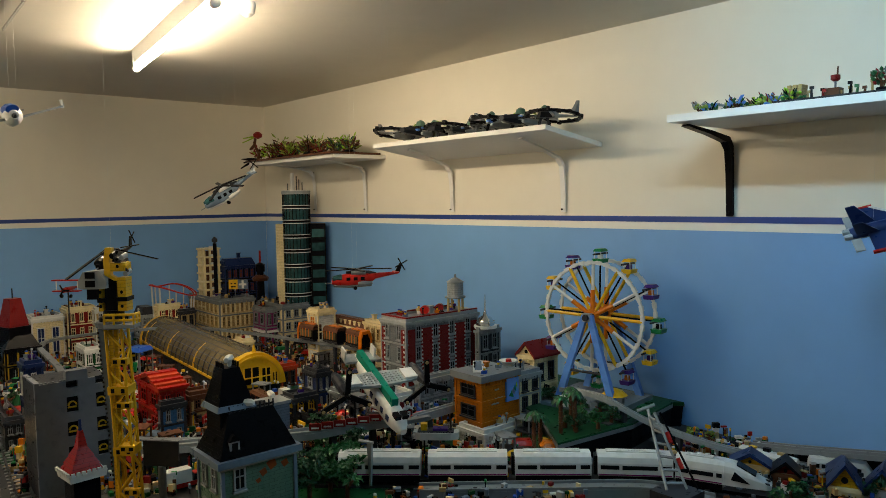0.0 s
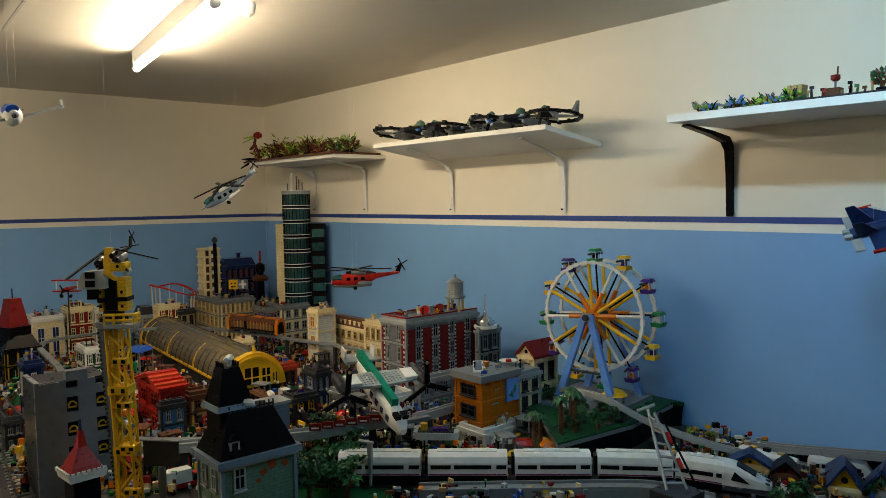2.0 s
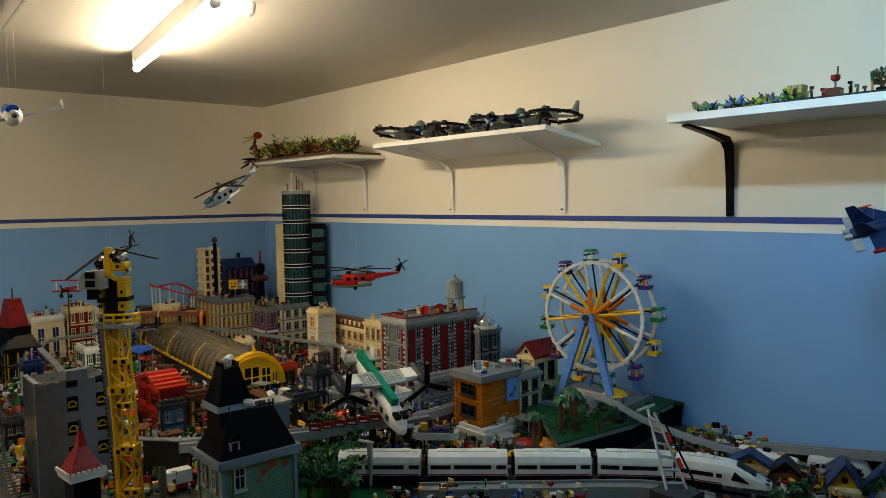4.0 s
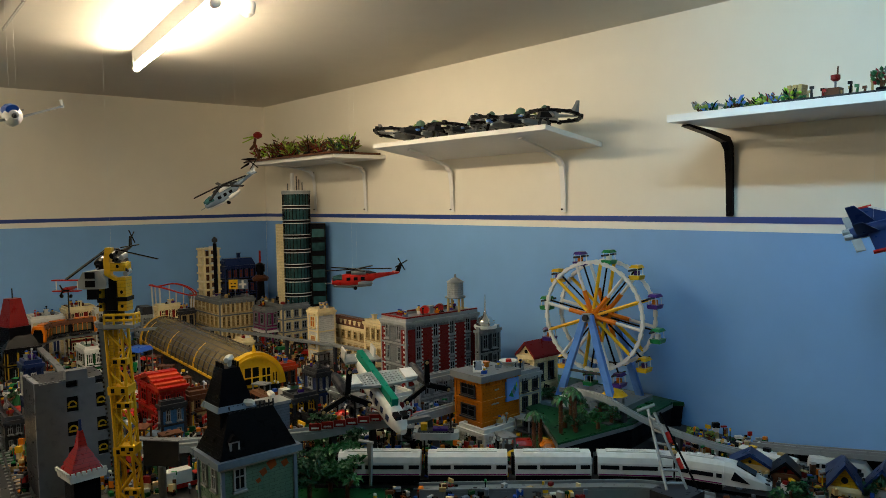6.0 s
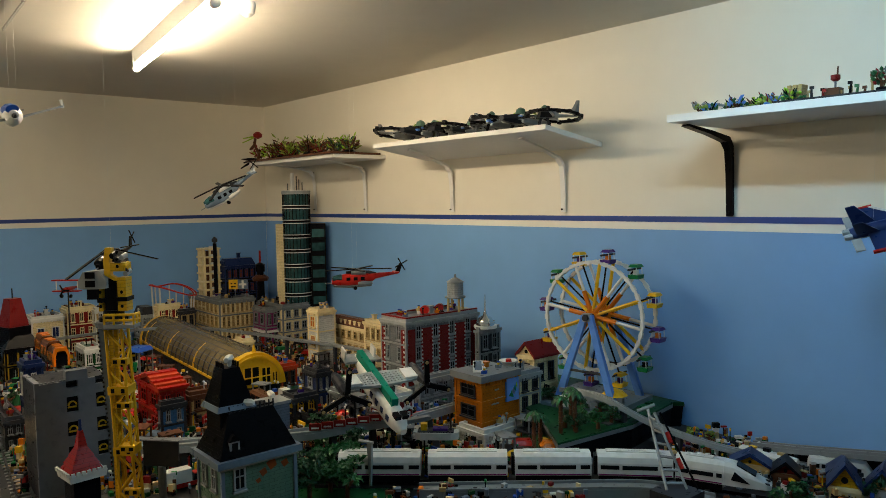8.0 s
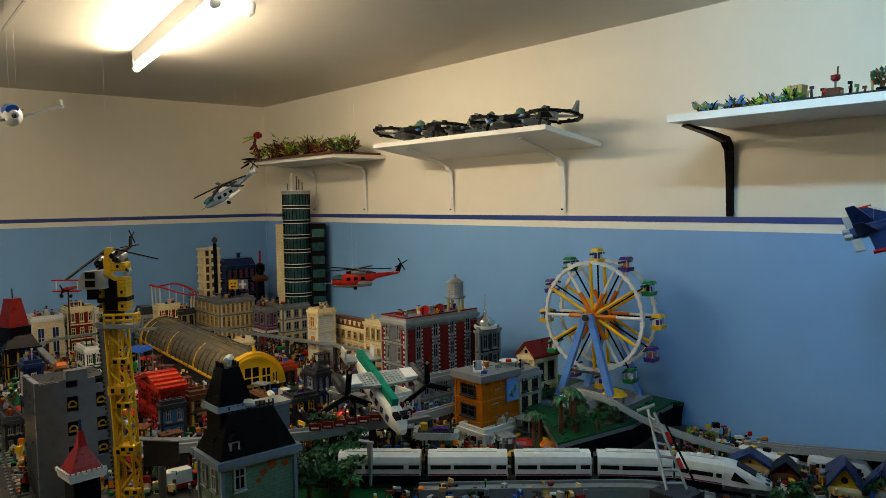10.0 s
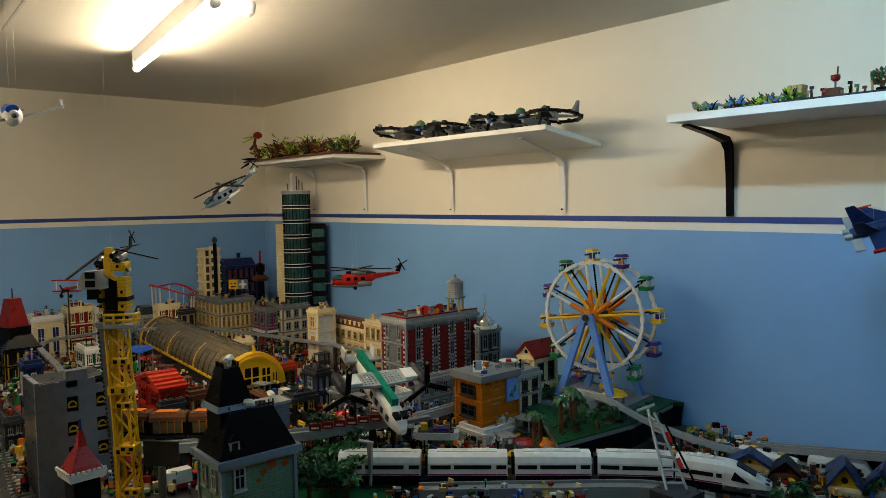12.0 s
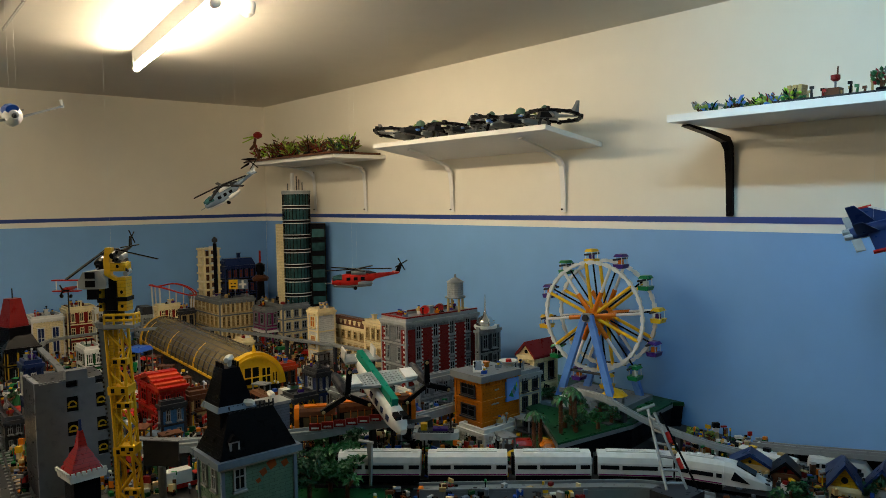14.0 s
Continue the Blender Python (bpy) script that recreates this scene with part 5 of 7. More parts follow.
# white plane hanging at the side
pl = thing("toy_plane", "white toy plane with blue nose hanging on lines", "toy aircraft", (0, 0, 0))
pl.matrix_basis = Matrix.Translation((-2.524, 0.465, 1.894)) @ pose(0, 0, 0, 4, -14, 84)
bm = B(); hull(bm, [(-0.05, 0.012, 0.012, 0), (-0.03, 0.024, 0.03, 0), (0.08, 0.022, 0.032, 0), (0.26, 0.008, 0.01, 0.012)], 12); part("fuselage", bm, "white", pl, smooth=True)
bm = B(); hull(bm, [(-0.045, 0.018, 0.012, 0.018), (0.03, 0.024, 0.018, 0.02)], 10); part("canopy", bm, "blue", pl)
for sx in (-1, 1):
    bm = B(); loft(bm, [[(0.0, -0.01, -0.014), (0, 0.06, -0.014), (0, 0.06, -0.006), (0, -0.01, -0.006)], [(sx * 0.145, 0.01, 0.0), (sx * 0.145, 0.04, 0.0), (sx * 0.145, 0.04, 0.005), (sx * 0.145, 0.01, 0.005)]]); part("wing", bm, "lgrey", pl)
    bm = B(); box(bm, sx * 0.145 - 0.002, 0.008, -0.002, sx * 0.145 + 0.002, 0.042, 0.022); part("winglet", bm, "white", pl)
bm = B(); box(bm, -0.06, 0.23, 0.014, 0.06, 0.26, 0.018); part("tailplane", bm, "lgrey", pl)
bm = B(); rod(bm, (0, -0.05, -0.002), (0, -0.062, -0.002), 0.008, 0.003); part("spinner", bm, "dgrey", pl)
for p in ((-2.531, 0.46, 1.928), (-2.516, 0.477, 1.919)):
    line_up(*p)

# dark blue jet at the wall
jt = thing("toy_jet_fighter", "dark blue jet fighter with red and white wing edges", "toy aircraft", (0, 0, 0))
jt.matrix_basis = Matrix.Translation((-0.724, 2.232, 1.54)) @ pose(0, 0, 0, -20, -38, 130) @ Matrix.Scale(0.68, 4)
bm = B(); hull(bm, [(-0.17, 0.004, 0.005, 0), (-0.1, 0.018, 0.02, 0), (0.0, 0.03, 0.024, 0), (0.12, 0.034, 0.022, 0), (0.16, 0.026, 0.018, 0)], 10); part("fuselage", bm, "dblue", jt, smooth=True)
bm = B(); hull(bm, [(-0.1, 0.006, 0.006, 0.02), (-0.07, 0.012, 0.014, 0.022), (-0.02, 0.008, 0.008, 0.022)], 8); part("canopy", bm, "glass", jt)
for sx in (-1, 1):
    bm = B(); loft(bm, [[(sx * 0.025, -0.04, 0), (sx * 0.025, 0.1, 0), (sx * 0.025, 0.1, 0.008), (sx * 0.025, -0.04, 0.008)], [(sx * 0.13, 0.06, 0.0), (sx * 0.13, 0.1, 0.0), (sx * 0.13, 0.1, 0.004), (sx * 0.13, 0.06, 0.004)]]); wj = part("wing", bm, "dblue", jt)
    bm = B(); rod(bm, (sx * 0.027, -0.045, 0.004), (sx * 0.132, 0.058, 0.003), 0.006, n=5); part("leading_edge", bm, "white", wj)
    bm = B(); box(bm, sx * 0.131 - 0.005, 0.045, -0.004, sx * 0.131 + 0.005, 0.11, 0.008); part("wing_tip", bm, "red", wj)
    bm = B(); loft(bm, [[(sx * 0.028, 0.06, 0.016), (sx * 0.034, 0.06, 0.016), (sx * 0.034, 0.14, 0.016), (sx * 0.028, 0.14, 0.016)], [(sx * 0.05, 0.12, 0.1), (sx * 0.054, 0.12, 0.1), (sx * 0.054, 0.155, 0.1), (sx * 0.05, 0.155, 0.1)]]); part("tail_fin", bm, "dblue", jt)
    bm = B(); rod(bm, (sx * 0.016, 0.155, 0), (sx * 0.016, 0.185, 0), 0.014, 0.011); part("nozzle", bm, "lgrey", jt)
    bm = B(); box(bm, sx * 0.07 - 0.04, 0.13, 0, sx * 0.07 + 0.03, 0.165, 0.005); part("tailplane", bm, "lgrey", jt)
line_up(*(-0.761, 2.191, 1.558))

# red biplane on a stick
bp = thing("toy_biplane", "red and white biplane on a thin pole", "toy aircraft", (-4.46, 1.049, 1.103), 48)
bm = B(); rod(bm, (0, 0, -0.29), (0, 0, 0.04), 0.004); part("pole", bm, "dgrey", bp)
bm = B(); hull(bm, [(-0.05, 0.012, 0.014, 0.055), (0.0, 0.014, 0.016, 0.055), (0.09, 0.005, 0.006, 0.06)], 8); part("fuselage", bm, "red", bp)
for z in (0.045, 0.105):
    bm = B(); box(bm, -0.075, -0.03, z, 0.075, 0.008, z + 0.007); part("wing", bm, "red", bp)
for x in (-0.06, 0.06):
    bm = B(); rod(bm, (x, -0.01, 0.05), (x, -0.01, 0.106), 0.003, n=5); part("strut", bm, "white", bp)
    bm = B(); rod(bm, (x * 0.35, -0.02, 0.02), (x * 0.5, -0.02, 0.02), 0.01); part("wheel", bm, "black", bp)
for k in range(3):
    a = k * math.tau / 3
    bm = B(); rod(bm, (0, -0.052, 0.055), (0.035 * math.cos(a), -0.052, 0.055 + 0.035 * math.sin(a)), 0.005, n=4); part("propeller_blade", bm, "black", bp)

# dark red cone tower, red arch track
th = thing("dark_red_turret", "dark red tapered turret on the yellow house", "toy tower", (-4.199, 0.73, 1.024), 20)
bm = B(); frustum(bm, -0.05, -0.05, 0.05, 0.05, 0, 0.14, 0.022); part("roof", bm, "dred_b", th)
bm = B(); rod(bm, (0, 0, 0.14), (0, 0, 0.19), 0.003); part("spike", bm, "black", th)
bm = B(); box(bm, -0.055, -0.055, -0.1, 0.055, 0.055, 0.0); part("wall", bm, "black_b", th)
th = thing("red_coaster_track", "red curved coaster track on white posts", "toy track", (-4.592, 1.658, 1.013), 50)
def coaster(u):
    a = u * math.tau
    return Vector((0.13 * math.cos(a) + 0.03 * math.cos(2 * a), 0.085 * math.sin(a), 0.105 - 0.06 * max(0.0, math.cos(a)) ** 2 + 0.012 * math.sin(2 * a)))


for off in (-0.008, 0.008):
    bm = B()
    for k in range(40):
        p, q = coaster(k / 40), coaster((k + 1) / 40)
        n0 = Vector((-(q - p).y, (q - p).x, 0)).normalized() * off
        rod(bm, p + n0, q + n0, 0.0042, n=5)
    part("rail", bm, "red", th)
for k in range(20):
    p, q = coaster(k / 20), coaster((k + 0.1) / 20)
    n0 = Vector((-(q - p).y, (q - p).x, 0)).normalized() * 0.01
    bm = B(); rod(bm, p - n0, p + n0, 0.003, n=4); part("cross_tie", bm, "dred", th)
    if k % 2:
        bm = B(); rod(bm, (p.x * 0.9, p.y * 0.9, -0.12), p, 0.004, n=5); part("post", bm, "white", th)
# water tank and dome on the roofs
wt = thing("water_tank", "grey round water tank on four tan legs", "toy tank", (-2.421, 2.131, 1.133), 30)
for k in range(4):
    a = math.pi / 4 + k * math.pi / 2
    bm = B(); rod(bm, (0.036 * math.cos(a), 0.036 * math.sin(a), 0), (0.034 * math.cos(a), 0.034 * math.sin(a), 0.062), 0.006); part("leg", bm, "tan", wt)
bm = B(); lathe(bm, [(0.046, 0.06), (0.046, 0.066)], n=14); part("deck", bm, "grey", wt)
bm = B(); lathe(bm, [(0.036, 0.066), (0.036, 0.13)], n=14); part("tank", bm, "lgrey_b", wt)
bm = B(); lathe(bm, [(0.04, 0.13), (0.022, 0.142), (0.006, 0.15), (0.003, 0.165)], n=14); part("lid", bm, "grey", wt)
gl = thing("chrome_globe", "silver globe with white ring and needle on the dark roof", "toy ornament", (-2.332, 2.227, 1.046))
bm = B(); lathe(bm, [(0.01, 0.0), (0.04, 0.01), (0.042, 0.035), (0.03, 0.055), (0.012, 0.066), (0.004, 0.09), (0.0015, 0.15)], n=16); part("globe", bm, "chrome", gl, smooth=True)
bm = B(); ring(bm, (0, 0, 0.018), 0.045, 0.012, 0.012, 24, "z"); part("ring", bm, "white", gl)
bm = B(); ring(bm, (0, 0, 0.036), 0.036, 0.008, 0.006, 24, "z"); part("upper_ring", bm, "lgrey", gl)
bm = B(); rod(bm, (0, 0, 0.06), (0, 0, 0.16), 0.003, 0.001, 6); part("needle", bm, "dgrey", gl)
# roof furniture of the fire station and orange building
for i, (p, c) in enumerate((((-2.47, 1.996, 1.13), "red"), ((-2.505, 2.11, 1.124), "dred"))):
    th = thing("roof_vent", "red fan housing on the flat roof", "toy vent", p, 40)
    bm = B(); rod(bm, (0, -0.012, 0.018), (0, 0.012, 0.018), 0.02, n=12); part("housing", bm, c, th)
    bm = B(); box(bm, -0.02, -0.012, -0.008, 0.02, 0.012, 0.004); part("foot", bm, "grey", th)
th = thing("roof_skylight", "slanted white framed skylight on the grey roof", "toy skylight", (-1.925, 1.80, 1.0), 50)
th.scale = (0.6, 0.6, 0.8)
bm = B(); loft(bm, [[(-0.03, -0.03, 0), (0.03, -0.03, 0), (0.03, -0.03, 0.005), (-0.03, -0.03, 0.005)], [(-0.03, 0.03, 0), (0.03, 0.03, 0), (0.03, 0.03, 0.045), (-0.03, 0.03, 0.045)]]); part("frame", bm, "white", th)
bm = B(); loft(bm, [[(-0.022, -0.024, 0.01), (0.022, -0.024, 0.01), (0.022, -0.024, 0.012), (-0.022, -0.024, 0.012)], [(-0.022, 0.024, 0.041), (0.022, 0.024, 0.041), (0.022, 0.024, 0.044), (-0.022, 0.024, 0.044)]]); part("pane", bm, "sblue", th)
th = thing("roof_dish", "round white and red roof tray", "toy dish", (-1.912, 1.944, 1.006))
bm = B(); lathe(bm, [(0.02, 0), (0.034, 0.012), (0.036, 0.016), (0.02, 0.01)], n=16); part("dish", bm, "white", th)
bm = B(); lathe(bm, [(0.012, 0.01), (0.01, 0.02)], n=10); part("core", bm, "red", th)
x0, y0, x1, y1, z0, z1 = (-2.007, 1.762, -1.868, 1.949, 0.75, 0.997)
bm = B(); box(bm, -0.032, -0.004, 0, 0.032, 0.003, 0.085)
po = solo("blue_poster", bm, "lblue", "blue and green picture panel on the orange wall", "poster", (x1 + 0.004, (y0 * 0.2 + y1 * 0.8), 0.885), 90)
for zq, yq, wq in ((0.955, 0.35, 0.03), (0.935, 0.4, 0.02), (0.902, 0.45, 0.04), (0.885, 0.35, 0.035), (0.835, 0.5, 0.08)):
    bm = B(); yy = (y0 + (y1 - y0) * yq) - (y0 + y1) / 2; box(bm, (x1 - x0) / 2, yy - wq / 2, zq - 0.75, (x1 - x0) / 2 + 0.003, yy + wq / 2, zq - 0.745); part("moulding", bm, "lgrey" if zq > 0.88 and zq < 0.94 else "orange", oh)
for k, c in enumerate(("green", "sblue", "teal", "lime")):
    bm = B(); loft(bm, [[(-0.02 + 0.012 * k, y, 0.02 + 0.012 * k), (0.004 + 0.006 * k, y, 0.012 + 0.01 * k), (-0.004 + 0.008 * k, y, 0.04 + 0.009 * k)] for y in (-0.004, -0.0055 - 0.0004 * k)])
    part("colour_patch", bm, c, po)

# ---- ferris wheel on its green rocky hill ----
HILL = 0.845
hill = thing("park_hill", "rock hill, blackened for the shade below its flat green park plates", "toy landscape", (-1.62, 2.12, TABLE))
top = [Vector((x + 1.62, y - 2.12, 0)) for x, y in ((-1.515, 1.76), (-1.478, 2.11), (-1.53, 2.44), (-1.5, 2.47), (-2.25, 2.47), (-2.2, 2.1), (-1.76, 1.95))]
low = [Vector((x + 1.62, y - 2.12, 0)) for x, y in ((-1.67, 1.70), (-1.51, 1.755), (-1.755, 1.955), (-1.8, 1.93))]
# rock is black to paint in the shadow below the plate edge
bm = B(); loft(bm, [[(p.x * 0.97, p.y * 0.96, 0) for p in top], [(p.x * 0.985, p.y * 0.975, 0.05) for p in top], [(p.x * 0.995, p.y * 0.99, 0.08) for p in top]]); part("rock", bm, "black", hill)
bm = B(); loft(bm, [[(p.x, p.y, 0.08) for p in top], [(p.x, p.y, 0.094) for p in top]]); part("grass_plate", bm, "dgreen", hill)
bm = B(); loft(bm, [[(p.x * 1.008, p.y * 1.008, 0.074) for p in top], [(p.x * 1.008, p.y * 1.008, 0.0875) for p in top]]); part("kerb", bm, "grey", hill)
bm = B(); loft(bm, [[(p.x, p.y, 0) for p in low], [(p.x, p.y, 0.04) for p in low]]); part("lower_terrace", bm, "dgreen", hill, "dark green lower terrace")
hr = random.Random(9)
for k in range(34):  # rocks, bright grass plates and a sand path, all stud-high
    x, y = hr.uniform(-0.33, 0.1), hr.uniform(-0.2, 0.3)
    if y < -0.17 + 0.75 * max(0.0, 0.105 - x) * 1.1 or x > 0.085 + 0.03 * (y > 0):
        continue
    w, d, t = hr.uniform(0.012, 0.035), hr.uniform(0.012, 0.035), hr.uniform(0.0968, 0.1)
    bm = B(); box(bm, x - w, y - d, 0.094, x + w, y + d, t); part("terrain_plate", bm, hr.choice(["green", "green", "tan", "dgreen", "brown", "dgrey"]), hill)
for k in range(9):
    u = k / 8
    x, y = -0.03 + 0.12 * u + hr.uniform(-0.01, 0.01), -0.405 + 0.05 * u
    bm = B(); frustum(bm, x - 0.018, y - 0.02, x + 0.018, y + 0.02, 0.0, 0.035 + hr.uniform(0, 0.03), 0.006); part("rock_block", bm, hr.choice(["black", "dgrey", "brown"]), hill)

WC = Vector((-1.729, 2.253, 1.179))
fwh = thing("ferris_wheel", "white ferris wheel with blue legs and coloured gondolas", "toy ferris wheel", (WC.x, WC.y, HILL), 8)
HZ, WR, SEP = WC.z - HILL, 0.203, 0.052
GR = 0.24
bm = B(); box(bm, -0.17, -0.145, 0, 0.15, 0.14, 0.02); part("base_plate", bm, "grey", fwh)
bm = B(); box(bm, -0.15, -0.18, 0, 0.12, -0.147, 0.012); part("base_step", bm, "sblue", fwh)
for y in (-0.09, 0.09):
    for x in (-0.115, 0.115):
        bm = B()
        loft(bm, [[(x + dx, y * 1.15 + dy, 0.02) for dx, dy in ((-0.014, -0.01), (0.014, -0.01), (0.014, 0.01), (-0.014, 0.01))], [(dx + x * 0.08, y + dy, HZ + 0.01) for dx, dy in ((-0.012, -0.008), (0.012, -0.008), (0.012, 0.008), (-0.012, 0.008))]])
        part("leg", bm, "lblue", fwh, "light blue leg beam")
    bm = B(); rod(bm, (-0.075, y * 1.1, 0.13), (0.075, y * 1.1, 0.13), 0.005); part("cross_bar", bm, "dgrey", fwh)
    bm = B(); cbox(bm, (0, y, HZ), (0.03, 0.02, 0.03)); part("bearing", bm, "lgrey", fwh)
for x in (-0.06, -0.02, 0.07):
    bm = B(); box(bm, x, -0.19, 0.012, x + 0.03, -0.16, 0.05); part("ticket_booth", bm, "white" if x < 0 else "sblue", fwh)
bm = B(); rod(bm, (0, -0.11, 0), (0, 0.11, 0), 0.012, n=12)
axle = mesh("rotor", bm, "dgrey")
rotor = put("rotor", axle, fwh, pose(0, 0, HZ))
for y in (-SEP, SEP):
    bm = B(); ring(bm, (0, y, 0), WR, 0.009, 0.01, 48, "y")
    for k in range(36):
        m = Matrix.Rotation(k * math.tau / 36, 4, "Y")
        cbox(bm, (WR, y, 0), (0.0135, 0.0125, 0.02), m)
    part("rim", bm, "white", rotor)
    bm = B(); rod(bm, (0, y - 0.006, 0), (0, y + 0.006, 0), 0.03, n=14); part("hub", bm, "orange", rotor)
    for k in range(12):
        a = radians(-4 - 30 * k)
        c, s = math.cos(a), math.sin(a)
        if k % 2:
            bm = B(); rod(bm, (0.02 * c, y, 0.02 * s), (0.1 * c, y, 0.1 * s), 0.009, n=6); part("spoke_sleeve", bm, "orange", rotor, "orange spoke sleeve")
            bm = B(); rod(bm, (0.1 * c, y, 0.1 * s), (WR * c, y, WR * s), 0.006, n=6); part("spoke", bm, "white", rotor)
        else:
            bm = B(); rod(bm, (0.02 * c, y, 0.02 * s), (WR * c, y, WR * s), 0.0065, n=6); part("spoke", bm, "yellow", rotor, "yellow spoke")
for k in range(12):
    a = radians(-4 - 30 * k)
    bm = B(); rod(bm, (GR * 0.97 * math.cos(a), -SEP, GR * 0.97 * math.sin(a)), (GR * 0.97 * math.cos(a), SEP, GR * 0.97 * math.sin(a)), 0.004, n=6); part("gondola_axle", bm, "dgrey", rotor)
    bm = B(); rod(bm, (0.05 * math.cos(a), 0, 0.05 * math.sin(a)), (GR * 0.95 * math.cos(a), 0, GR * 0.95 * math.sin(a)), 0.0035, n=5); part("inner_spoke", bm, "black", rotor)
gondolas = []
for k in range(12):
    col = ("green", "yellow", "purple")[k % 3]
    bm = B(); frustum(bm, -0.022, -0.03, 0.022, 0.03, -0.026, -0.01, -0.006, 0)
    g = part("gondola", bm, col, fwh, col + " gondola tub")
    for sx in (-0.018, 0.018):
        for sy in (-0.026, 0.026):
            bm = B(); rod(bm, (sx, sy, -0.01), (sx * 0.9, sy, 0.02), 0.002, n=5); part("gondola_post", bm, "white", g)
    bm = B(); frustum(bm, -0.024, -0.032, 0.024, 0.032, 0.019, 0.03, 0.008); part("gondola_roof", bm, col, g)
    bm = B(); box(bm, -0.011, -0.008, -0.01, 0.011, 0.008, 0.008); part("gondola_seat", bm, "black" if k == 0 else ("white", "purple", "orange")[k % 3], g)
    g.scale = (0.78, 0.8, 0.95)
    gondolas.append(g)


# ---- white express train ----
def coach(a, b, label, nose=False, roof="white"):
    a, b = Vector(a), Vector(b)
    d = b - a
    ln = d.length
    th = thing("train_coach", label, "toy train", a, math.degrees(math.atan2(d.y, d.x)), group="coaches of the white express train")
    W = 0.034

    def prof(x, k=1.0, top=0.096):
        return [(x, y * k, z if z < 0.05 else 0.05 + (z - 0.05) * (top - 0.05) / 0.057) for y, z in ((-W, 0.032), (W, 0.032), (W, 0.074), (W * 0.86, 0.095), (W * 0.5, 0.107), (-W * 0.5, 0.107), (-W * 0.86, 0.095), (-W, 0.074))]
    e = ln - (0.125 if nose else 0.004)
    bm = B(); loft(bm, [prof(0.004), prof(e)]); body = part("body", bm, "white", th)
    if nose:
        bm = B(); loft(bm, [prof(e + 0.0005), prof(e + 0.03, 1, 0.092), prof(e + 0.075, 0.92, 0.07), prof(ln - 0.012, 0.8, 0.045), prof(ln, 0.6, 0.036)]); ns = part("nose", bm, "white", th, "pointed white nose", smooth=False)
        bm = B(); loft(bm, [[(e + 0.034, -0.02, 0.0925), (e + 0.034, 0.02, 0.0925), (e + 0.034, 0.02, 0.086), (e + 0.034, -0.02, 0.086)], [(e + 0.085, -0.02, 0.0675), (e + 0.085, 0.02, 0.0675), (e + 0.085, 0.02, 0.06), (e + 0.085, -0.02, 0.06)]]); part("windscreen", bm, "glass", ns)
        bm = B(); loft(bm, [[(x, -W * 0.985 - 0.002, z) for x, z in ((e + 0.02, 0.05), (e + 0.07, 0.045), (e + 0.03, 0.075))], [(x, -W * 0.9, z) for x, z in ((e + 0.02, 0.05), (e + 0.07, 0.045), (e + 0.03, 0.075))]]); part("cab_window", bm, "glass", ns)
        for y in (-0.016, 0.016):
            bm = B(); cbox(bm, (ln - 0.012, y, 0.046), (0.016, 0.008, 0.004)); part("headlight", bm, "dgrey", ns)
    for s in (-1, 1):
        for q0, q1 in ((0.012, e * 0.3), (e * 0.34, e * 0.8), (e * 0.86, e - 0.004)):
            bm = B(); box(bm, q0, s * W - 0.001, 0.0515, q1, s * W + 0.001, 0.0635); wb = part("window_band", bm, "glass", th, "dark window band")
        bm = B(); box(bm, e * 0.805, s * W - 0.0004, 0.034, e * 0.855, s * W + 0.0012, 0.069); part("door", bm, "white", th)
        bm = B(); box(bm, 0.006, s * W - 0.0008, 0.034, e - 0.004, s * W + 0.0008, 0.0375); part("stripe", bm, "magenta", th, "dark purple stripe")
        bm = B(); box(bm, 0.006, s * W * 0.94 - 0.001, 0.014, e - 0.002, s * W * 0.94 + 0.001, 0.0318); part("skirt", bm, "black", th)
    bm = B(); box(bm, 0.03, -0.012, 0.0952, e - 0.03, 0.012, 0.1); ro = part("roof_pod", bm, "white", th)
    for k in range(int((e - 0.06) / 0.008)):
        bm = B(); rod(bm, (0.034 + 0.008 * k, -0.004, 0.1), (0.034 + 0.008 * k, -0.004, 0.1018), 0.0024, n=6); part("stud", bm, "white", ro)
    for x in (0.05, e - 0.05):
        bm = B(); box(bm, x - 0.03, -0.024, 0.006, x + 0.03, 0.024, 0.0318); bg = part("bogie", bm, "black", th)
        for q in (-0.018, 0.018):
            for s in (-1, 1):
                bm = B(); rod(bm, (x + q, s * 0.02, 0.0095), (x + q, s * 0.027, 0.0095), 0.0085, n=10); part("wheel", bm, "black", bg)
    bm = B(); box(bm, -0.006, -0.02, 0.03, 0.004, 0.02, 0.086); part("gangway", bm, "black", th)
    return th


coach((-1.888, 1.177, 0.766), (-1.714, 1.366, 0.766), "white express coach with dark window band")
coach((-1.704, 1.376, 0.766), (-1.537, 1.558, 0.766), "white express coach with dark window band")
coach((-1.527, 1.568, 0.766), (-1.368, 1.741, 0.766), "white express coach with dark window band")
coach((-1.359, 1.751, 0.766), (-1.193, 1.904, 0.766), "white express coach with dark window band")
coach((-1.187, 1.911, 0.766), (-0.944, 2.01, 0.766), "white express power car with long pointed nose", nose=True)


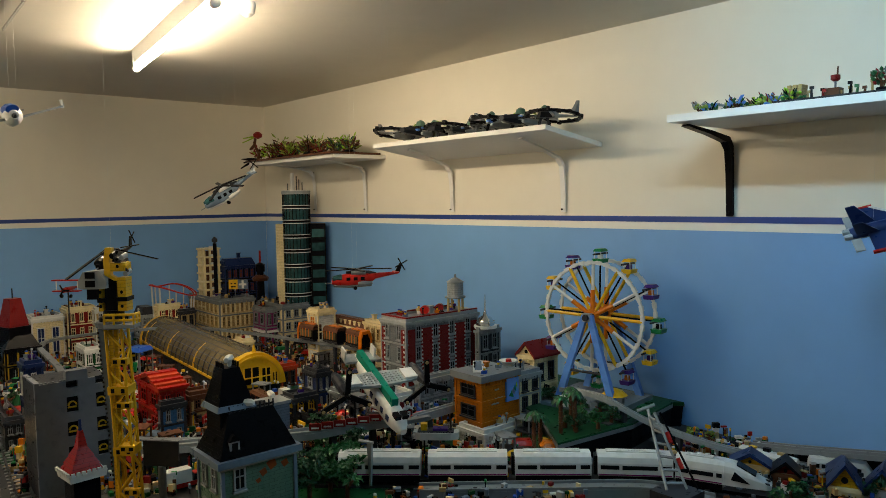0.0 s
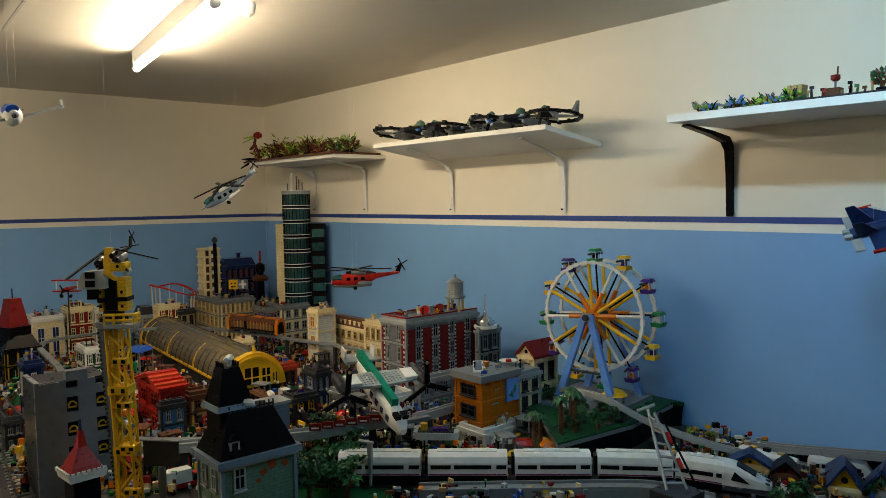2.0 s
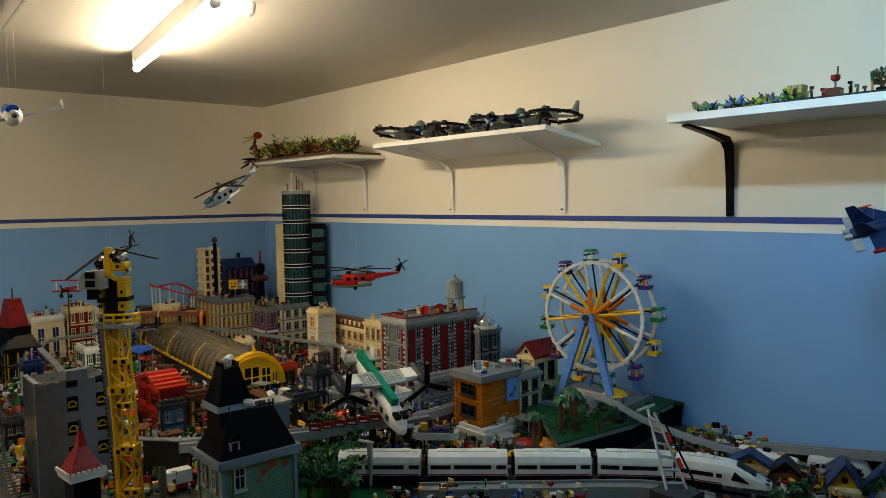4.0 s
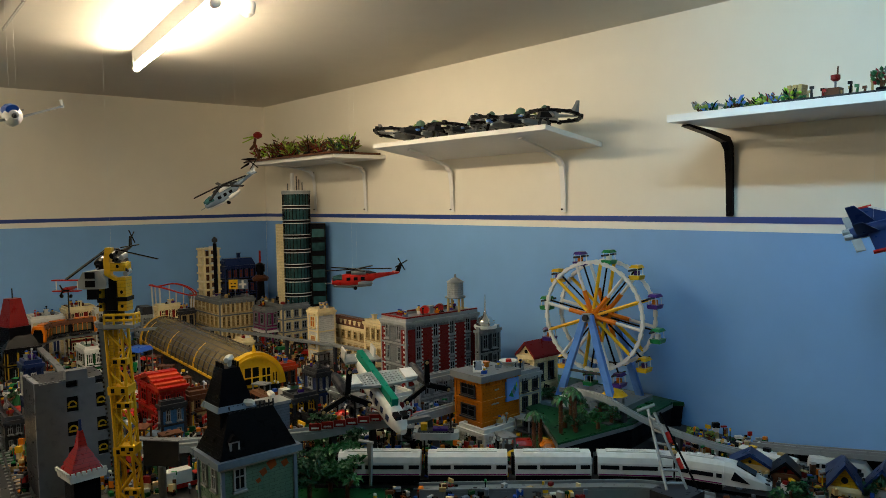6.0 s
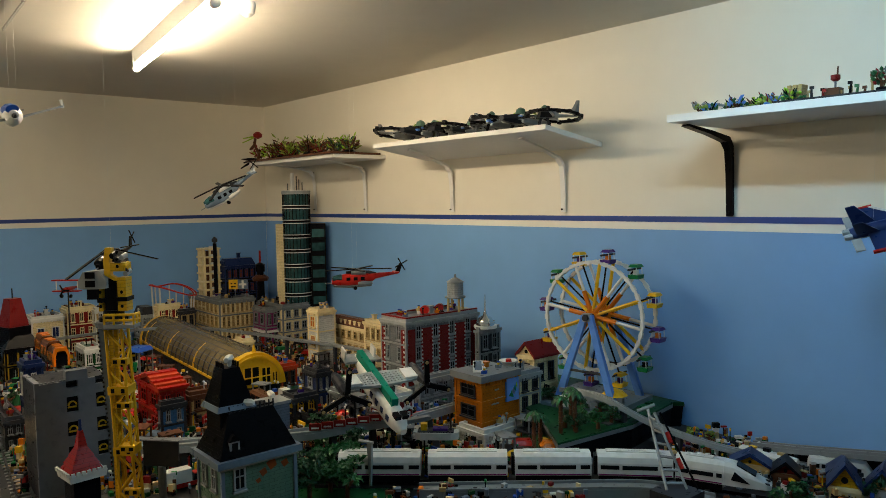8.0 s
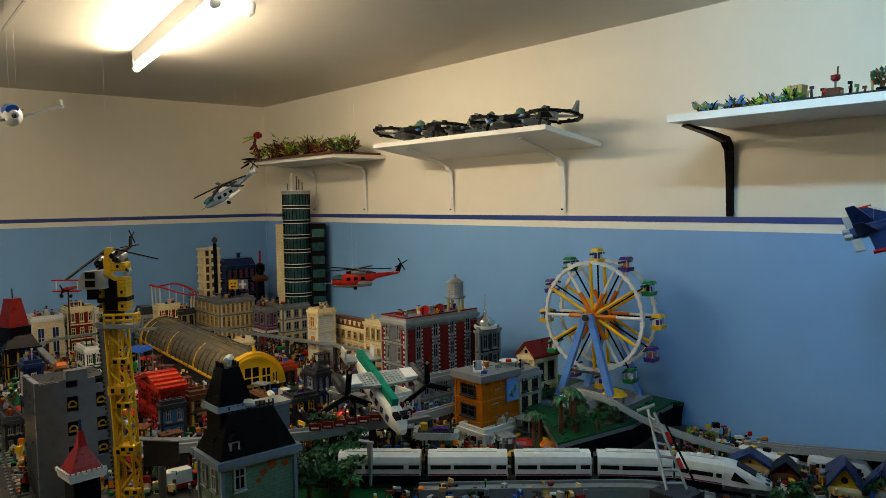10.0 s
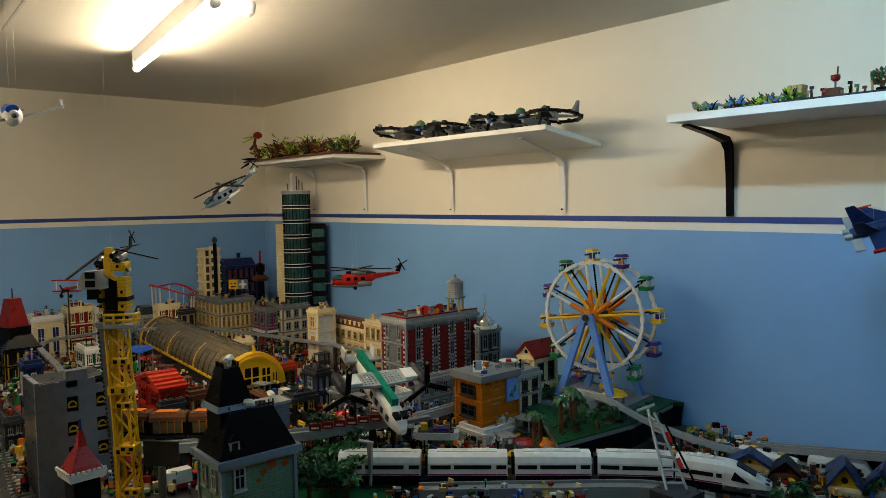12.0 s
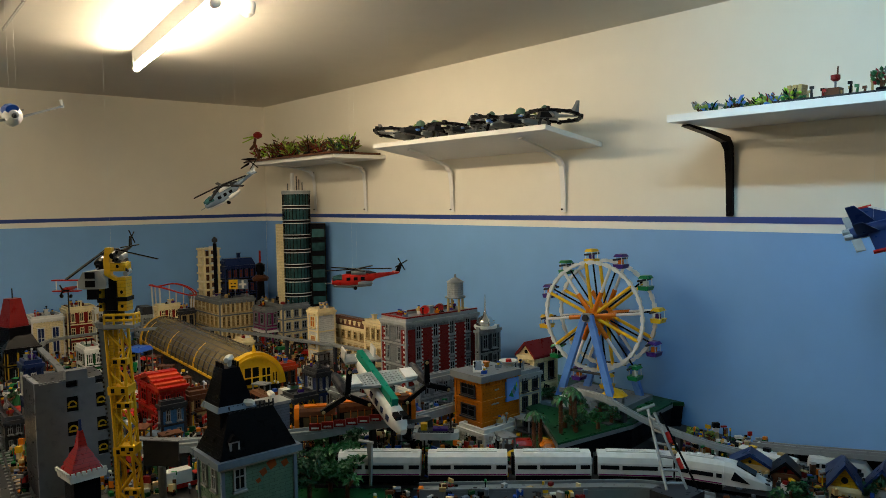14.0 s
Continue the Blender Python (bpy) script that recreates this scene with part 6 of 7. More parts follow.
def rail_line(label, pts, z, name="railway_track"):
    th = thing(name, label, "toy track", (0, 0, z))
    pts = [Vector((p[0], p[1], 0)) for p in pts]
    n = 0
    for p, q in zip(pts, pts[1:]):
        d = q - p
        m = Matrix.Translation(p) @ Matrix.Rotation(math.atan2(d.y, d.x), 4, "Z")
        for y in (-0.02, 0.02):
            bm = B(); box(bm, 0, y - 0.003, 0.005, d.length, y + 0.003, 0.0145, m); part("rail", bm, "dgrey", th)
        k = int(d.length / 0.032)
        for i in range(k):
            bm = B(); box(bm, (i + 0.2) * d.length / k, -0.032, 0, (i + 0.2) * d.length / k + 0.014, 0.032, 0.005, m); part("sleeper", bm, "grey", th)
    return th


rail_line("grey toy railway track under the express train", [(-1.935, 1.125, 0.766), (-1.537, 1.558, 0.766), (-1.193, 1.904, 0.766), (-0.944, 2.01, 0.766), (-0.736, 2.066, 0.766)], 0.7505)
rail_line("grey toy railway track beside the grey building", [(-3.383, 0.406, 0.752), (-2.96, 0.478, 0.752), (-2.359, 0.422, 0.752)], 0.7505)


def road_beam(label, pts, w, name="elevated_track", colour="grey", post=0.12, pm="dgrey", th_=0.02):
    """raised way along a smooth row of places, on posts"""
    pts = [Vector(p) for p in pts]
    fine = []
    for i in range(len(pts) - 1):
        p0, p1, p2, p3 = pts[max(i - 1, 0)], pts[i], pts[i + 1], pts[min(i + 2, len(pts) - 1)]
        for k in range(6):
            u = k / 6
            fine.append(0.5 * ((2 * p1) + (p2 - p0) * u + (2 * p0 - 5 * p1 + 4 * p2 - p3) * u * u + (3 * p1 - p0 - 3 * p2 + p3) * u ** 3))
    fine.append(pts[-1])
    th = thing(name, label, "toy track", (fine[0].x, fine[0].y, TABLE))
    o = Vector((fine[0].x, fine[0].y, TABLE))
    secs, l, r = [], [], []
    for i, p in enumerate(fine):
        d = (fine[min(i + 1, len(fine) - 1)] - fine[max(i - 1, 0)])
        nrm = Vector((-d.y, d.x, 0)).normalized()
        c = p - o
        secs.append([c - nrm * w / 2 - Vector((0, 0, th_)), c + nrm * w / 2 - Vector((0, 0, th_)), c + nrm * w / 2, c - nrm * w / 2])
        l.append([c + nrm * (w / 2 - 0.006) + Vector((0, 0, 0.0005)), c + nrm * (w / 2) + Vector((0, 0, 0.0005)), c + nrm * (w / 2) + Vector((0, 0, 0.009)), c + nrm * (w / 2 - 0.006) + Vector((0, 0, 0.009))])
        r.append([c - nrm * (w / 2 - 0.006) + Vector((0, 0, 0.0005)), c - nrm * (w / 2) + Vector((0, 0, 0.0005)), c - nrm * (w / 2) + Vector((0, 0, 0.009)), c - nrm * (w / 2 - 0.006) + Vector((0, 0, 0.009))])
        if post and i % 6 == 3:
            bm = B(); frustum(bm, c.x - 0.011, c.y - 0.011, c.x + 0.011, c.y + 0.011, 0, c.z - th_, 0.002); part("post", bm, pm, th)
    bm = B(); loft(bm, secs); part("deck", bm, colour, th)
    for q in (l, r):
        bm = B(); loft(bm, q); part("side_rail", bm, colour, th)
    return th


road_beam("grey curved elevated track passing the park hill", [(-1.856, 2.151, 0.887), (-1.595, 2.075, 0.921), (-1.429, 2.139, 0.851), (-1.247, 2.224, 0.798), (-1.038, 2.341, 0.763), (-0.982, 2.375, 0.758)], 0.024, colour="lgrey", th_=0.009)
road_beam("grey straight elevated track along the blue wall", [(-1.18, 2.36, 0.787), (-1.012, 2.36, 0.812), (-0.771, 2.36, 0.853), (-0.668, 2.36, 0.87)], 0.03, th_=0.016)
# added black backing hides the blue wall and gives the dark under the track
bm = B(); loft(bm, [[(x, 2.385, 0), (x, 2.41, 0), (x, 2.405, z_), (x, 2.39, z_)] for x, z_ in ((-1.1, 0.03), (-0.9, 0.06), (-0.6, 0.1))])
solo("embankment", bm, "black_b", "low black brick backing added for the dark below the wall track", "toy wall", (0, 0, 0.7505))
road_beam("long grey elevated roadway in front of the train", [(-1.627, 1.283, 0.791), (-1.509, 1.436, 0.788), (-1.366, 1.619, 0.784), (-1.195, 1.789, 0.788), (-1.026, 1.833, 0.789)], 0.06, colour="grey", th_=0.03)
road_beam("grey and red elevated bridge way", [(-2.097, 1.111, 0.878), (-2.05, 1.197, 0.883), (-2.013, 1.303, 0.889), (-1.961, 1.427, 0.894)], 0.05, colour="lgrey")
road_beam("grey elevated roadway beside the orange building", [(-2.03, 1.589, 0.853), (-2.056, 1.758, 0.847), (-2.083, 1.958, 0.841)], 0.03, colour="lgrey")
road_beam("light grey elevated way on posts between the towers", [(-2.353, 0.717, 0.865), (-2.319, 0.802, 0.857), (-2.279, 0.895, 0.855)], 0.05, colour="lgrey")

# black goods train parked between the streets
for a_, b_, lb in (((-2.881, 1.389), (-2.555, 1.372), "black goods wagon with brown roof boards"), ((-2.535, 1.371), (-2.291, 1.373), "black steam engine with round boiler")):
    a_, b_ = Vector(a_), Vector(b_)
    ln = (b_ - a_).length
    wg = thing("goods_train", lb, "toy train", (a_.x, a_.y, TABLE + 0.0025), math.degrees(math.atan2(b_.y - a_.y, b_.x - a_.x)), group="black goods train")
    bm = B(); box(bm, 0.004, -0.026, 0.018, ln - 0.004, 0.026, 0.026); part("frame", bm, "black", wg)
    for x in (0.03, ln * 0.5, ln - 0.03):
        for q in (-1, 1):
            bm = B(); rod(bm, (x, q * 0.018, 0.01), (x, q * 0.026, 0.01), 0.01, n=10); part("wheel", bm, "black", wg)
    if "wagon" in lb:
        bm = B(); box(bm, 0.008, -0.028, 0.026, ln - 0.008, 0.028, 0.07); part("body", bm, "black_b", wg)
        bm = B(); frustum(bm, 0.004, -0.03, ln - 0.004, 0.03, 0.07, 0.08, 0.004, 0.012); part("roof", bm, "brown", wg)
        for k in range(6):
            bm = B(); box(bm, 0.015 + k * ln / 6.6, -0.0295, 0.03, 0.018 + k * ln / 6.6, -0.028, 0.068); part("batten", bm, "rust", wg)
    else:
        bm = B(); rod(bm, (0.06, 0, 0.05), (ln - 0.01, 0, 0.05), 0.024, n=14); part("boiler", bm, "black", wg)
        bm = B(); box(bm, 0.008, -0.028, 0.026, 0.06, 0.028, 0.085); part("cab", bm, "black_b", wg)
        for x in (ln * 0.6, ln * 0.85):
            bm = B(); rod(bm, (x, 0, 0.07), (x, 0, 0.095), 0.008, 0.011, n=10); part("chimney", bm, "black", wg)
        bm = B(); rod(bm, (ln - 0.01, 0, 0.05), (ln - 0.002, 0, 0.05), 0.01, n=10); part("smokebox_door", bm, "lgrey", wg)
    FOOT.append((min(a_.x, b_.x), min(a_.y, b_.y), max(a_.x, b_.x), max(a_.y, b_.y)))

# ---- more houses of the inner city ----
building("dark_corner_shop", "dark blue corner shop with white framed doors", (-2.74, 1.548, -2.637, 1.613, 0.75, 0.928), 2, 1, 2, "dblue_b", "dgrey", frame_m="lgrey", roof_m="dgrey", wfrac=0.32)
building("tan_storehouse", "tan storehouse with brown roof edge", (-2.858, 1.067, -2.781, 1.22, 0.75, 0.893), 2, 1, 3, "tan_b", "brown", roof_m="brown")
building("red_canopy_house", "low market house with bright red flat roof", (-3.276, 1.627, -3.091, 1.704, 0.75, 0.866), 1, 2, 2, "brown_b", "vermilion", frame_m="dgrey", roof_m="vermilion")
building("purple_shop", "purple and grey shop below the glass tower", (-4.278, 2.067, -4.109, 2.151, 0.75, 0.983), 2, 2, 2, "magenta_b", "grey", roof_m="dgrey", shop="white")
building("grey_workshop", "grey workshop with dark windows", (-2.558, 1.562, -2.489, 1.648, 0.75, 0.87), 2, 1, 3, "dgrey_b", "grey", roof_m="grey")
building("black_depot", "black depot with yellow doors", (-2.563, 1.35, -2.473, 1.449, 0.75, 0.889), 2, 2, 2, "black_b", "dgrey", frame_m="yellow", roof_m="dgrey")
building("green_shop", "dark green shop with white windows", (-4.012, 0.97, -3.855, 1.048, 0.75, 0.93), 2, 1, 2, "dgreen_b", "white", roof_m="dgreen")
building("red_white_diner", "red and white diner with flat roof", (-2.41, 1.658, -2.275, 1.769, 0.75, 0.871), 2, 2, 2, "dred_b", "white", roof_m="lgrey")
building("tan_gate_house", "tan gate house beside the grey wall", (-3.428, 0.471, -2.958, 0.527, 0.75, 0.877), 2, 2, 2, "dgrey_b", "dgrey", frame_m="grey", roof_m="black")
building("yellow_corner_shop", "yellow corner shop with dark windows", (-3.184, 0.774, -3.1, 0.862, 0.75, 0.937), 2, 1, 2, "yellow_b", "black", roof_m="tan")
building("white_villa", "small white villa with orange door", (-3.737, 1.692, -3.632, 1.75, 0.75, 0.905), 2, 1, 1, "white_b", "cream", roof_m="white")


# ---- small props, each kind built once in several colours ----
def toy_tree(loc, hgt, r, leafm="leaf", seed=1, n=260):
    q = random.Random(seed)
    th = thing("toy_tree", "green plastic toy tree with layered leaves" if leafm == "leaf" else "dark green plastic toy tree with layered leaves", "toy tree", loc, q.uniform(0, 360), group="toy trees")
    bm = B(); rod(bm, (0, 0, 0), (0, 0, hgt * 0.75), 0.008, 0.004, 7); part("trunk", bm, "brown", th)
    for k in range(4):
        a = q.uniform(0, 6.28)
        bm = B(); rod(bm, (0, 0, hgt * (0.3 + 0.1 * k)), (r * 0.6 * math.cos(a), r * 0.6 * math.sin(a), hgt * (0.45 + 0.12 * k)), 0.004, 0.002, 5); part("limb", bm, "brown", th)
    bm = B()
    for k in range(9):
        a, f = q.uniform(0, 6.28), q.uniform(0.2, 0.75)
        leaf_tuft(bm, (r * f * math.cos(a), r * f * math.sin(a), hgt * q.uniform(0.35, 0.95)), r * q.uniform(0.3, 0.5), n // 6, r * 0.16, q, 0.55)
    part("crown", bm, leafm, th)
    return th


def palm(loc, hgt, seed):
    q = random.Random(seed)
    th = thing("toy_palm", "toy palm tree with broad green fronds", "toy palm", loc, q.uniform(0, 360), group="toy palms")
    for k in range(6):
        bm = B(); rod(bm, (0, 0, hgt * k / 6), (0, 0, hgt * (k + 1) / 6), 0.006, 0.0085, 8); part("trunk_segment", bm, "brown", th)
    for k in range(8):
        a = k * math.tau / 8 + q.uniform(-0.2, 0.2)
        c, s = math.cos(a), math.sin(a)
        secs = []
        for u, w, z in ((0.0, 0.004, 0.0), (0.3, 0.008, 0.008), (0.65, 0.008, 0.002), (1.0, 0.002, -0.016)):
            x, y = 0.033 * u * c, 0.033 * u * s
            secs.append([(x - w * s, y + w * c, hgt + z), (x, y, hgt + z + 0.004), (x + w * s, y - w * c, hgt + z), (x, y, hgt + z - 0.002)])
        bm = B(); loft(bm, secs); part("frond", bm, "leaf_d" if k % 2 else "leaf", th)
    return th


k = 0
for px in ((-1.979, 1.121, 0.76), (-2.011, 1.191, 0.76), (-1.913, 1.192, 0.76), (-1.925, 1.263, 0.76), (-1.861, 1.13, 0.76), (-1.784, 1.14, 0.76), (-1.841, 1.047, 0.76), (-2.114, 1.232, 0.76)):
    toy_tree((px[0], px[1], 0.752), 0.10 + 0.012 * (k % 4), 0.062, "leaf" if k % 3 else "leaf_d", 20 + k)
    k += 1
bm = B(); box(bm, -0.2, -0.13, 0, 0.2, 0.13, 0.003)
solo("green_baseplate", bm, "dgreen", "green studded baseplate under the trees", "baseplate", (*(-1.872, 1.187, 0.752)[:2], 0.7525), 50)
for p in ((-1.617, 1.76, 0.79), (-1.635, 1.81, 0.79), (-1.575, 1.845, 0.844), (-1.56, 1.9, 0.844), (-1.66, 2.0, 0.844)):
    palm(p, 0.10 + 0.012 * (k % 3), k); k += 1
for p in ((-1.606, 1.904, 0.887), (-1.601, 1.987, 0.885), (-1.549, 1.893, 0.882), (-1.52, 1.973, 0.899), (-1.53, 2.06, 0.885), (-1.6, 2.09, 0.9), (-1.68, 2.08, 0.9), (-1.76, 2.08, 0.9), (-1.84, 2.1, 0.9), (-1.9, 2.05, 0.9)):
    toy_tree((p[0], p[1], 0.844), 0.055, 0.032, "leaf_d" if k % 2 else "leaf", 50 + k); k += 1
for p in ((-0.849, 1.984, 0.837), (-0.878, 1.981, 0.848), (-0.752, 2.205, 0.825), (-2.203, 1.357, 0.883), (-2.316, 1.379, 0.868), (-3.506, 0.914, 0.924), (-4.122, 1.577, 0.881), (-3.308, 0.525, 0.88), (-3.529, 0.58, 0.936), (-3.992, 1.574, 0.866)):
    toy_tree((p[0], p[1], 0.752), 0.085, 0.05, "leaf_d" if k % 2 else "leaf", 80 + k); k += 1

GREYS = ["grey", "dgrey", "black", "lgrey", "tan", "white", "brown"]
BRIGHT = ["red", "yellow", "blue", "green", "orange", "white", "lime", "sblue", "dred", "purple", "tan"]


def figure(top, legs, hat):
    bm = B()
    box(bm, -0.008, -0.004, 0, -0.0005, 0.004, 0.012)
    box(bm, 0.0005, -0.004, 0, 0.008, 0.004, 0.012)
    n0 = len(bm.faces)
    frustum(bm, -0.008, -0.0045, 0.008, 0.0045, 0.012, 0.025, 0.002, 0)
    box(bm, -0.012, -0.003, 0.013, -0.008, 0.003, 0.024)
    box(bm, 0.008, -0.003, 0.013, 0.012, 0.003, 0.024)
    n1 = len(bm.faces)
    lathe(bm, [(0.0035, 0.025), (0.005, 0.027), (0.005, 0.034), (0.0035, 0.036)], n=8)
    n2 = len(bm.faces)
    lathe(bm, [(0.0056, 0.0335), (0.0056, 0.037), (0.003, 0.039)], n=8)
    bm.faces.ensure_lookup_table()
    for i, f in enumerate(bm.faces):
        f.material_index = 0 if i < n0 else 1 if i < n1 else 2 if i < n2 else 3
    ob = solo("toy_figure", bm, [legs, top, "yellow", hat], "small plain plastic toy figure standing on the street", "toy figure", (0, 0, -5), group="toy figures in the streets")
    return ob


def toy_car(col, kind):
    th = thing("toy_car" if kind else "toy_truck", col.replace("dred", "dark red").replace("sblue", "grey-blue").replace("lgrey", "light grey") + (" plastic toy car with black wheels" if kind else " plastic toy truck with box body"), "toy vehicle", (0, 0, -5), group="toy vehicles")
    L = 0.05 if kind else 0.07
    bm = B(); loft(bm, [[(x, y, z) for y, z in ((-0.018, 0.008), (0.018, 0.008), (0.018, t), (-0.018, t))] for x, t in ((-L, 0.016), (-L + 0.005, 0.022), (L - 0.005, 0.021), (L, 0.014))]); part("body", bm, col, th)
    bm = B(); frustum(bm, -0.028 if kind else 0.02, -0.017, 0.018 if kind else 0.055, 0.017, 0.022, 0.04, 0.006, 0.002); cb = part("cabin", bm, "glass", th)
    bm = B(); box(bm, -0.02 if kind else 0.026, -0.014, 0.04, 0.01 if kind else 0.049, 0.014, 0.043); part("roof", bm, col, cb)
    if not kind:
        bm = B(); box(bm, -0.066, -0.019, 0.0225, 0.016, 0.019, 0.062); part("box_body", bm, "white", th)
    for x in (-L * 0.6, L * 0.6):
        for s in (-1, 1):
            bm = B(); rod(bm, (x, s * 0.012, 0.009), (x, s * 0.02, 0.009), 0.009, n=10); part("wheel", bm, "black", th)
    for s in (-1, 1):
        bm = B(); cbox(bm, (L + 0.0005, s * 0.012, 0.0125), (0.003, 0.006, 0.004)); part("headlight", bm, "white", th)
    return th


def stall(c1, c2):
    th = thing("market_stall", "small toy market stall with coloured canopy", "toy stall", (0, 0, -5), group="market stalls")
    bm = B(); box(bm, -0.03, -0.02, 0, 0.03, 0.0, 0.022); part("counter", bm, c2, th)
    for x in (-0.028, 0.028):
        for y in (-0.022, 0.022):
            bm = B(); rod(bm, (x, y, 0), (x, y, 0.05), 0.003, n=6); part("post", bm, "black", th)
    bm = B(); frustum(bm, -0.036, -0.03, 0.036, 0.03, 0.05, 0.064, 0.012); part("canopy", bm, c1, th)
    for x in (-0.018, 0.0, 0.018):
        bm = B(); box(bm, x - 0.006, -0.016, 0.022, x + 0.006, -0.004, 0.03); part("goods", bm, ("red", "yellow", "white")[int(x * 100) % 3], th)
    return th


def lamp_post():
    th = thing("toy_street_lamp", "black toy street lamp with white globes", "toy lamp", (0, 0, -5), group="toy street lamps")
    bm = B(); rod(bm, (0, 0, 0), (0, 0, 0.085), 0.003, n=6); part("pole", bm, "black", th)
    for x in (-0.014, 0.014):
        bm = B(); rod(bm, (0, 0, 0.082), (x, 0, 0.088), 0.002, n=5); part("arm", bm, "black", th)
        bm = B(); lathe(bm, [(0.002, 0.088), (0.004, 0.091), (0.004, 0.095), (0.002, 0.098)], (x, 0, 0), n=8); part("globe", bm, "white", th)
    return th


def parasol(c):
    th = thing("toy_parasol", "coloured toy parasol over a small table", "toy parasol", (0, 0, -5), group="toy parasols")
    bm = B(); rod(bm, (0, 0, 0), (0, 0, 0.05), 0.0025, n=6); part("pole", bm, "lgrey", th)
    bm = B(); lathe(bm, [(0.03, 0.044), (0.018, 0.054), (0.002, 0.06)], n=8); part("canopy", bm, c, th)
    bm = B(); lathe(bm, [(0.014, 0.018), (0.014, 0.021)], n=10); part("tabletop", bm, "white", th)
    return th


def sign(c):
    th = thing("toy_sign", "small coloured sign board on two posts", "toy sign", (0, 0, -5), group="toy signs")
    for x in (-0.018, 0.018):
        bm = B(); rod(bm, (x, 0, 0), (x, 0, 0.04), 0.0025, n=6); part("post", bm, "grey", th)
    bm = B(); box(bm, -0.026, -0.003, 0.03, 0.026, 0.003, 0.056); part("panel", bm, c, th)
    bm = B(); box(bm, -0.018, -0.0045, 0.04, 0.018, -0.003, 0.046); part("bar", bm, "white", th)
    return th


def crate(c):
    bm = B(); box(bm, -0.012, -0.008, 0, 0.012, 0.008, 0.0195)
    for x in (-0.008, 0.0, 0.008):
        for y in (-0.004, 0.004):
            rod(bm, (x, y, 0.0195), (x, y, 0.0212), 0.0024, n=6)
    return solo("toy_brick", bm, c, "loose plastic toy brick with studs", "toy brick", (0, 0, -5), group="loose toy bricks")


def fence(c):
    th = thing("toy_fence", "short toy fence with upright bars", "toy fence", (0, 0, -5), group="toy fences")
    for z in (0.006, 0.02):
        bm = B(); box(bm, -0.03, -0.002, z, 0.03, 0.002, z + 0.004); part("bar", bm, c, th)
    for x in (-0.028, -0.014, 0.0, 0.014, 0.028):
        bm = B(); box(bm, x - 0.002, -0.0025, 0, x + 0.002, 0.0025, 0.027); part("post", bm, c, th)
    return th


def scaffold(c):
    th = thing("toy_gantry", "open toy gantry of posts and beams", "toy gantry", (0, 0, -5), group="toy gantries")
    for x in (-0.03, 0.03):
        for y in (-0.02, 0.02):
            bm = B(); rod(bm, (x, y, 0), (x, y, 0.09), 0.004, n=6); part("post", bm, c, th)
    for z in (0.045, 0.09):
        bm = B(); box(bm, -0.036, -0.026, z, 0.036, 0.026, z + 0.005); part("deck", bm, "dgrey" if z < 0.06 else c, th)
    return th


pr = random.Random(11)
PROTO = {
    "figure": [figure(pr.choice(BRIGHT), pr.choice(GREYS), pr.choice(["black", "brown", "red", "white", "blue"])) for _ in range(9)],
    "car": [toy_car(c, kd) for c, kd in (("red", 1), ("white", 1), ("blue", 1), ("yellow", 1), ("black", 1), ("green", 1), ("red", 0), ("white", 0), ("dgrey", 0))],
    "stall": [stall(a, b) for a, b in (("red", "brown"), ("green", "tan"), ("dblue", "white"), ("white", "dred"), ("orange", "dgrey"), ("black", "brown"))],
    "lamp": [lamp_post()],
    "parasol": [parasol(c) for c in ("red", "white", "green", "sblue", "yellow")],
    "sign": [sign(c) for c in ("red", "blue", "yellow", "black")],
    "crate": [crate(c) for c in ("red", "white", "grey", "tan", "yellow", "dgrey", "brown", "blue", "orange")],
    "fence": [fence(c) for c in ("black", "white", "dgrey")],
    "gantry": [scaffold(c) for c in ("black", "dgrey", "grey", "brown")],
}
USED = set()


def drop(kind, x, y, z, turn):
    ob = pr.choice(PROTO[kind])
    m = pose(x, y, z, 0, 0, turn)
    if ob.name not in USED:
        USED.add(ob.name)
        ob.matrix_basis = m
        return ob
    return copy_thing(ob, m)


def free(x, y, r):
    for x0, y0, x1, y1 in FOOT:
        if x0 - r < x < x1 + r and y0 - r < y < y1 + r:
            return False
    return True


FOOT += [(-2.0, 0.66, -1.7, 0.95), (-1.93, 0.4, -1.8, 0.52), (-4.35, 2.15, -4.0, 2.5), (-2.2, 1.95, -1.4, 2.5)]
RAIL = [Vector((-1.935, 1.125, 0.766)), Vector((-1.193, 1.904, 0.766)), Vector((-0.944, 2.01, 0.766))]


def near_train(x, y):
    p = Vector((x, y))
    for a, b in zip(RAIL, RAIL[1:]):
        a2, b2 = a.xy, b.xy
        u = max(0, min(1, (p - a2).dot(b2 - a2) / (b2 - a2).length_squared))
        if (p - a2 - u * (b2 - a2)).length < 0.075:
            return True
    hv = (A1 - A0).xy
    u = (p - A0.xy).dot(hv) / hv.length_squared
    return -0.1 < u < 1.05 and (p - A0.xy - u * hv).length < 0.17


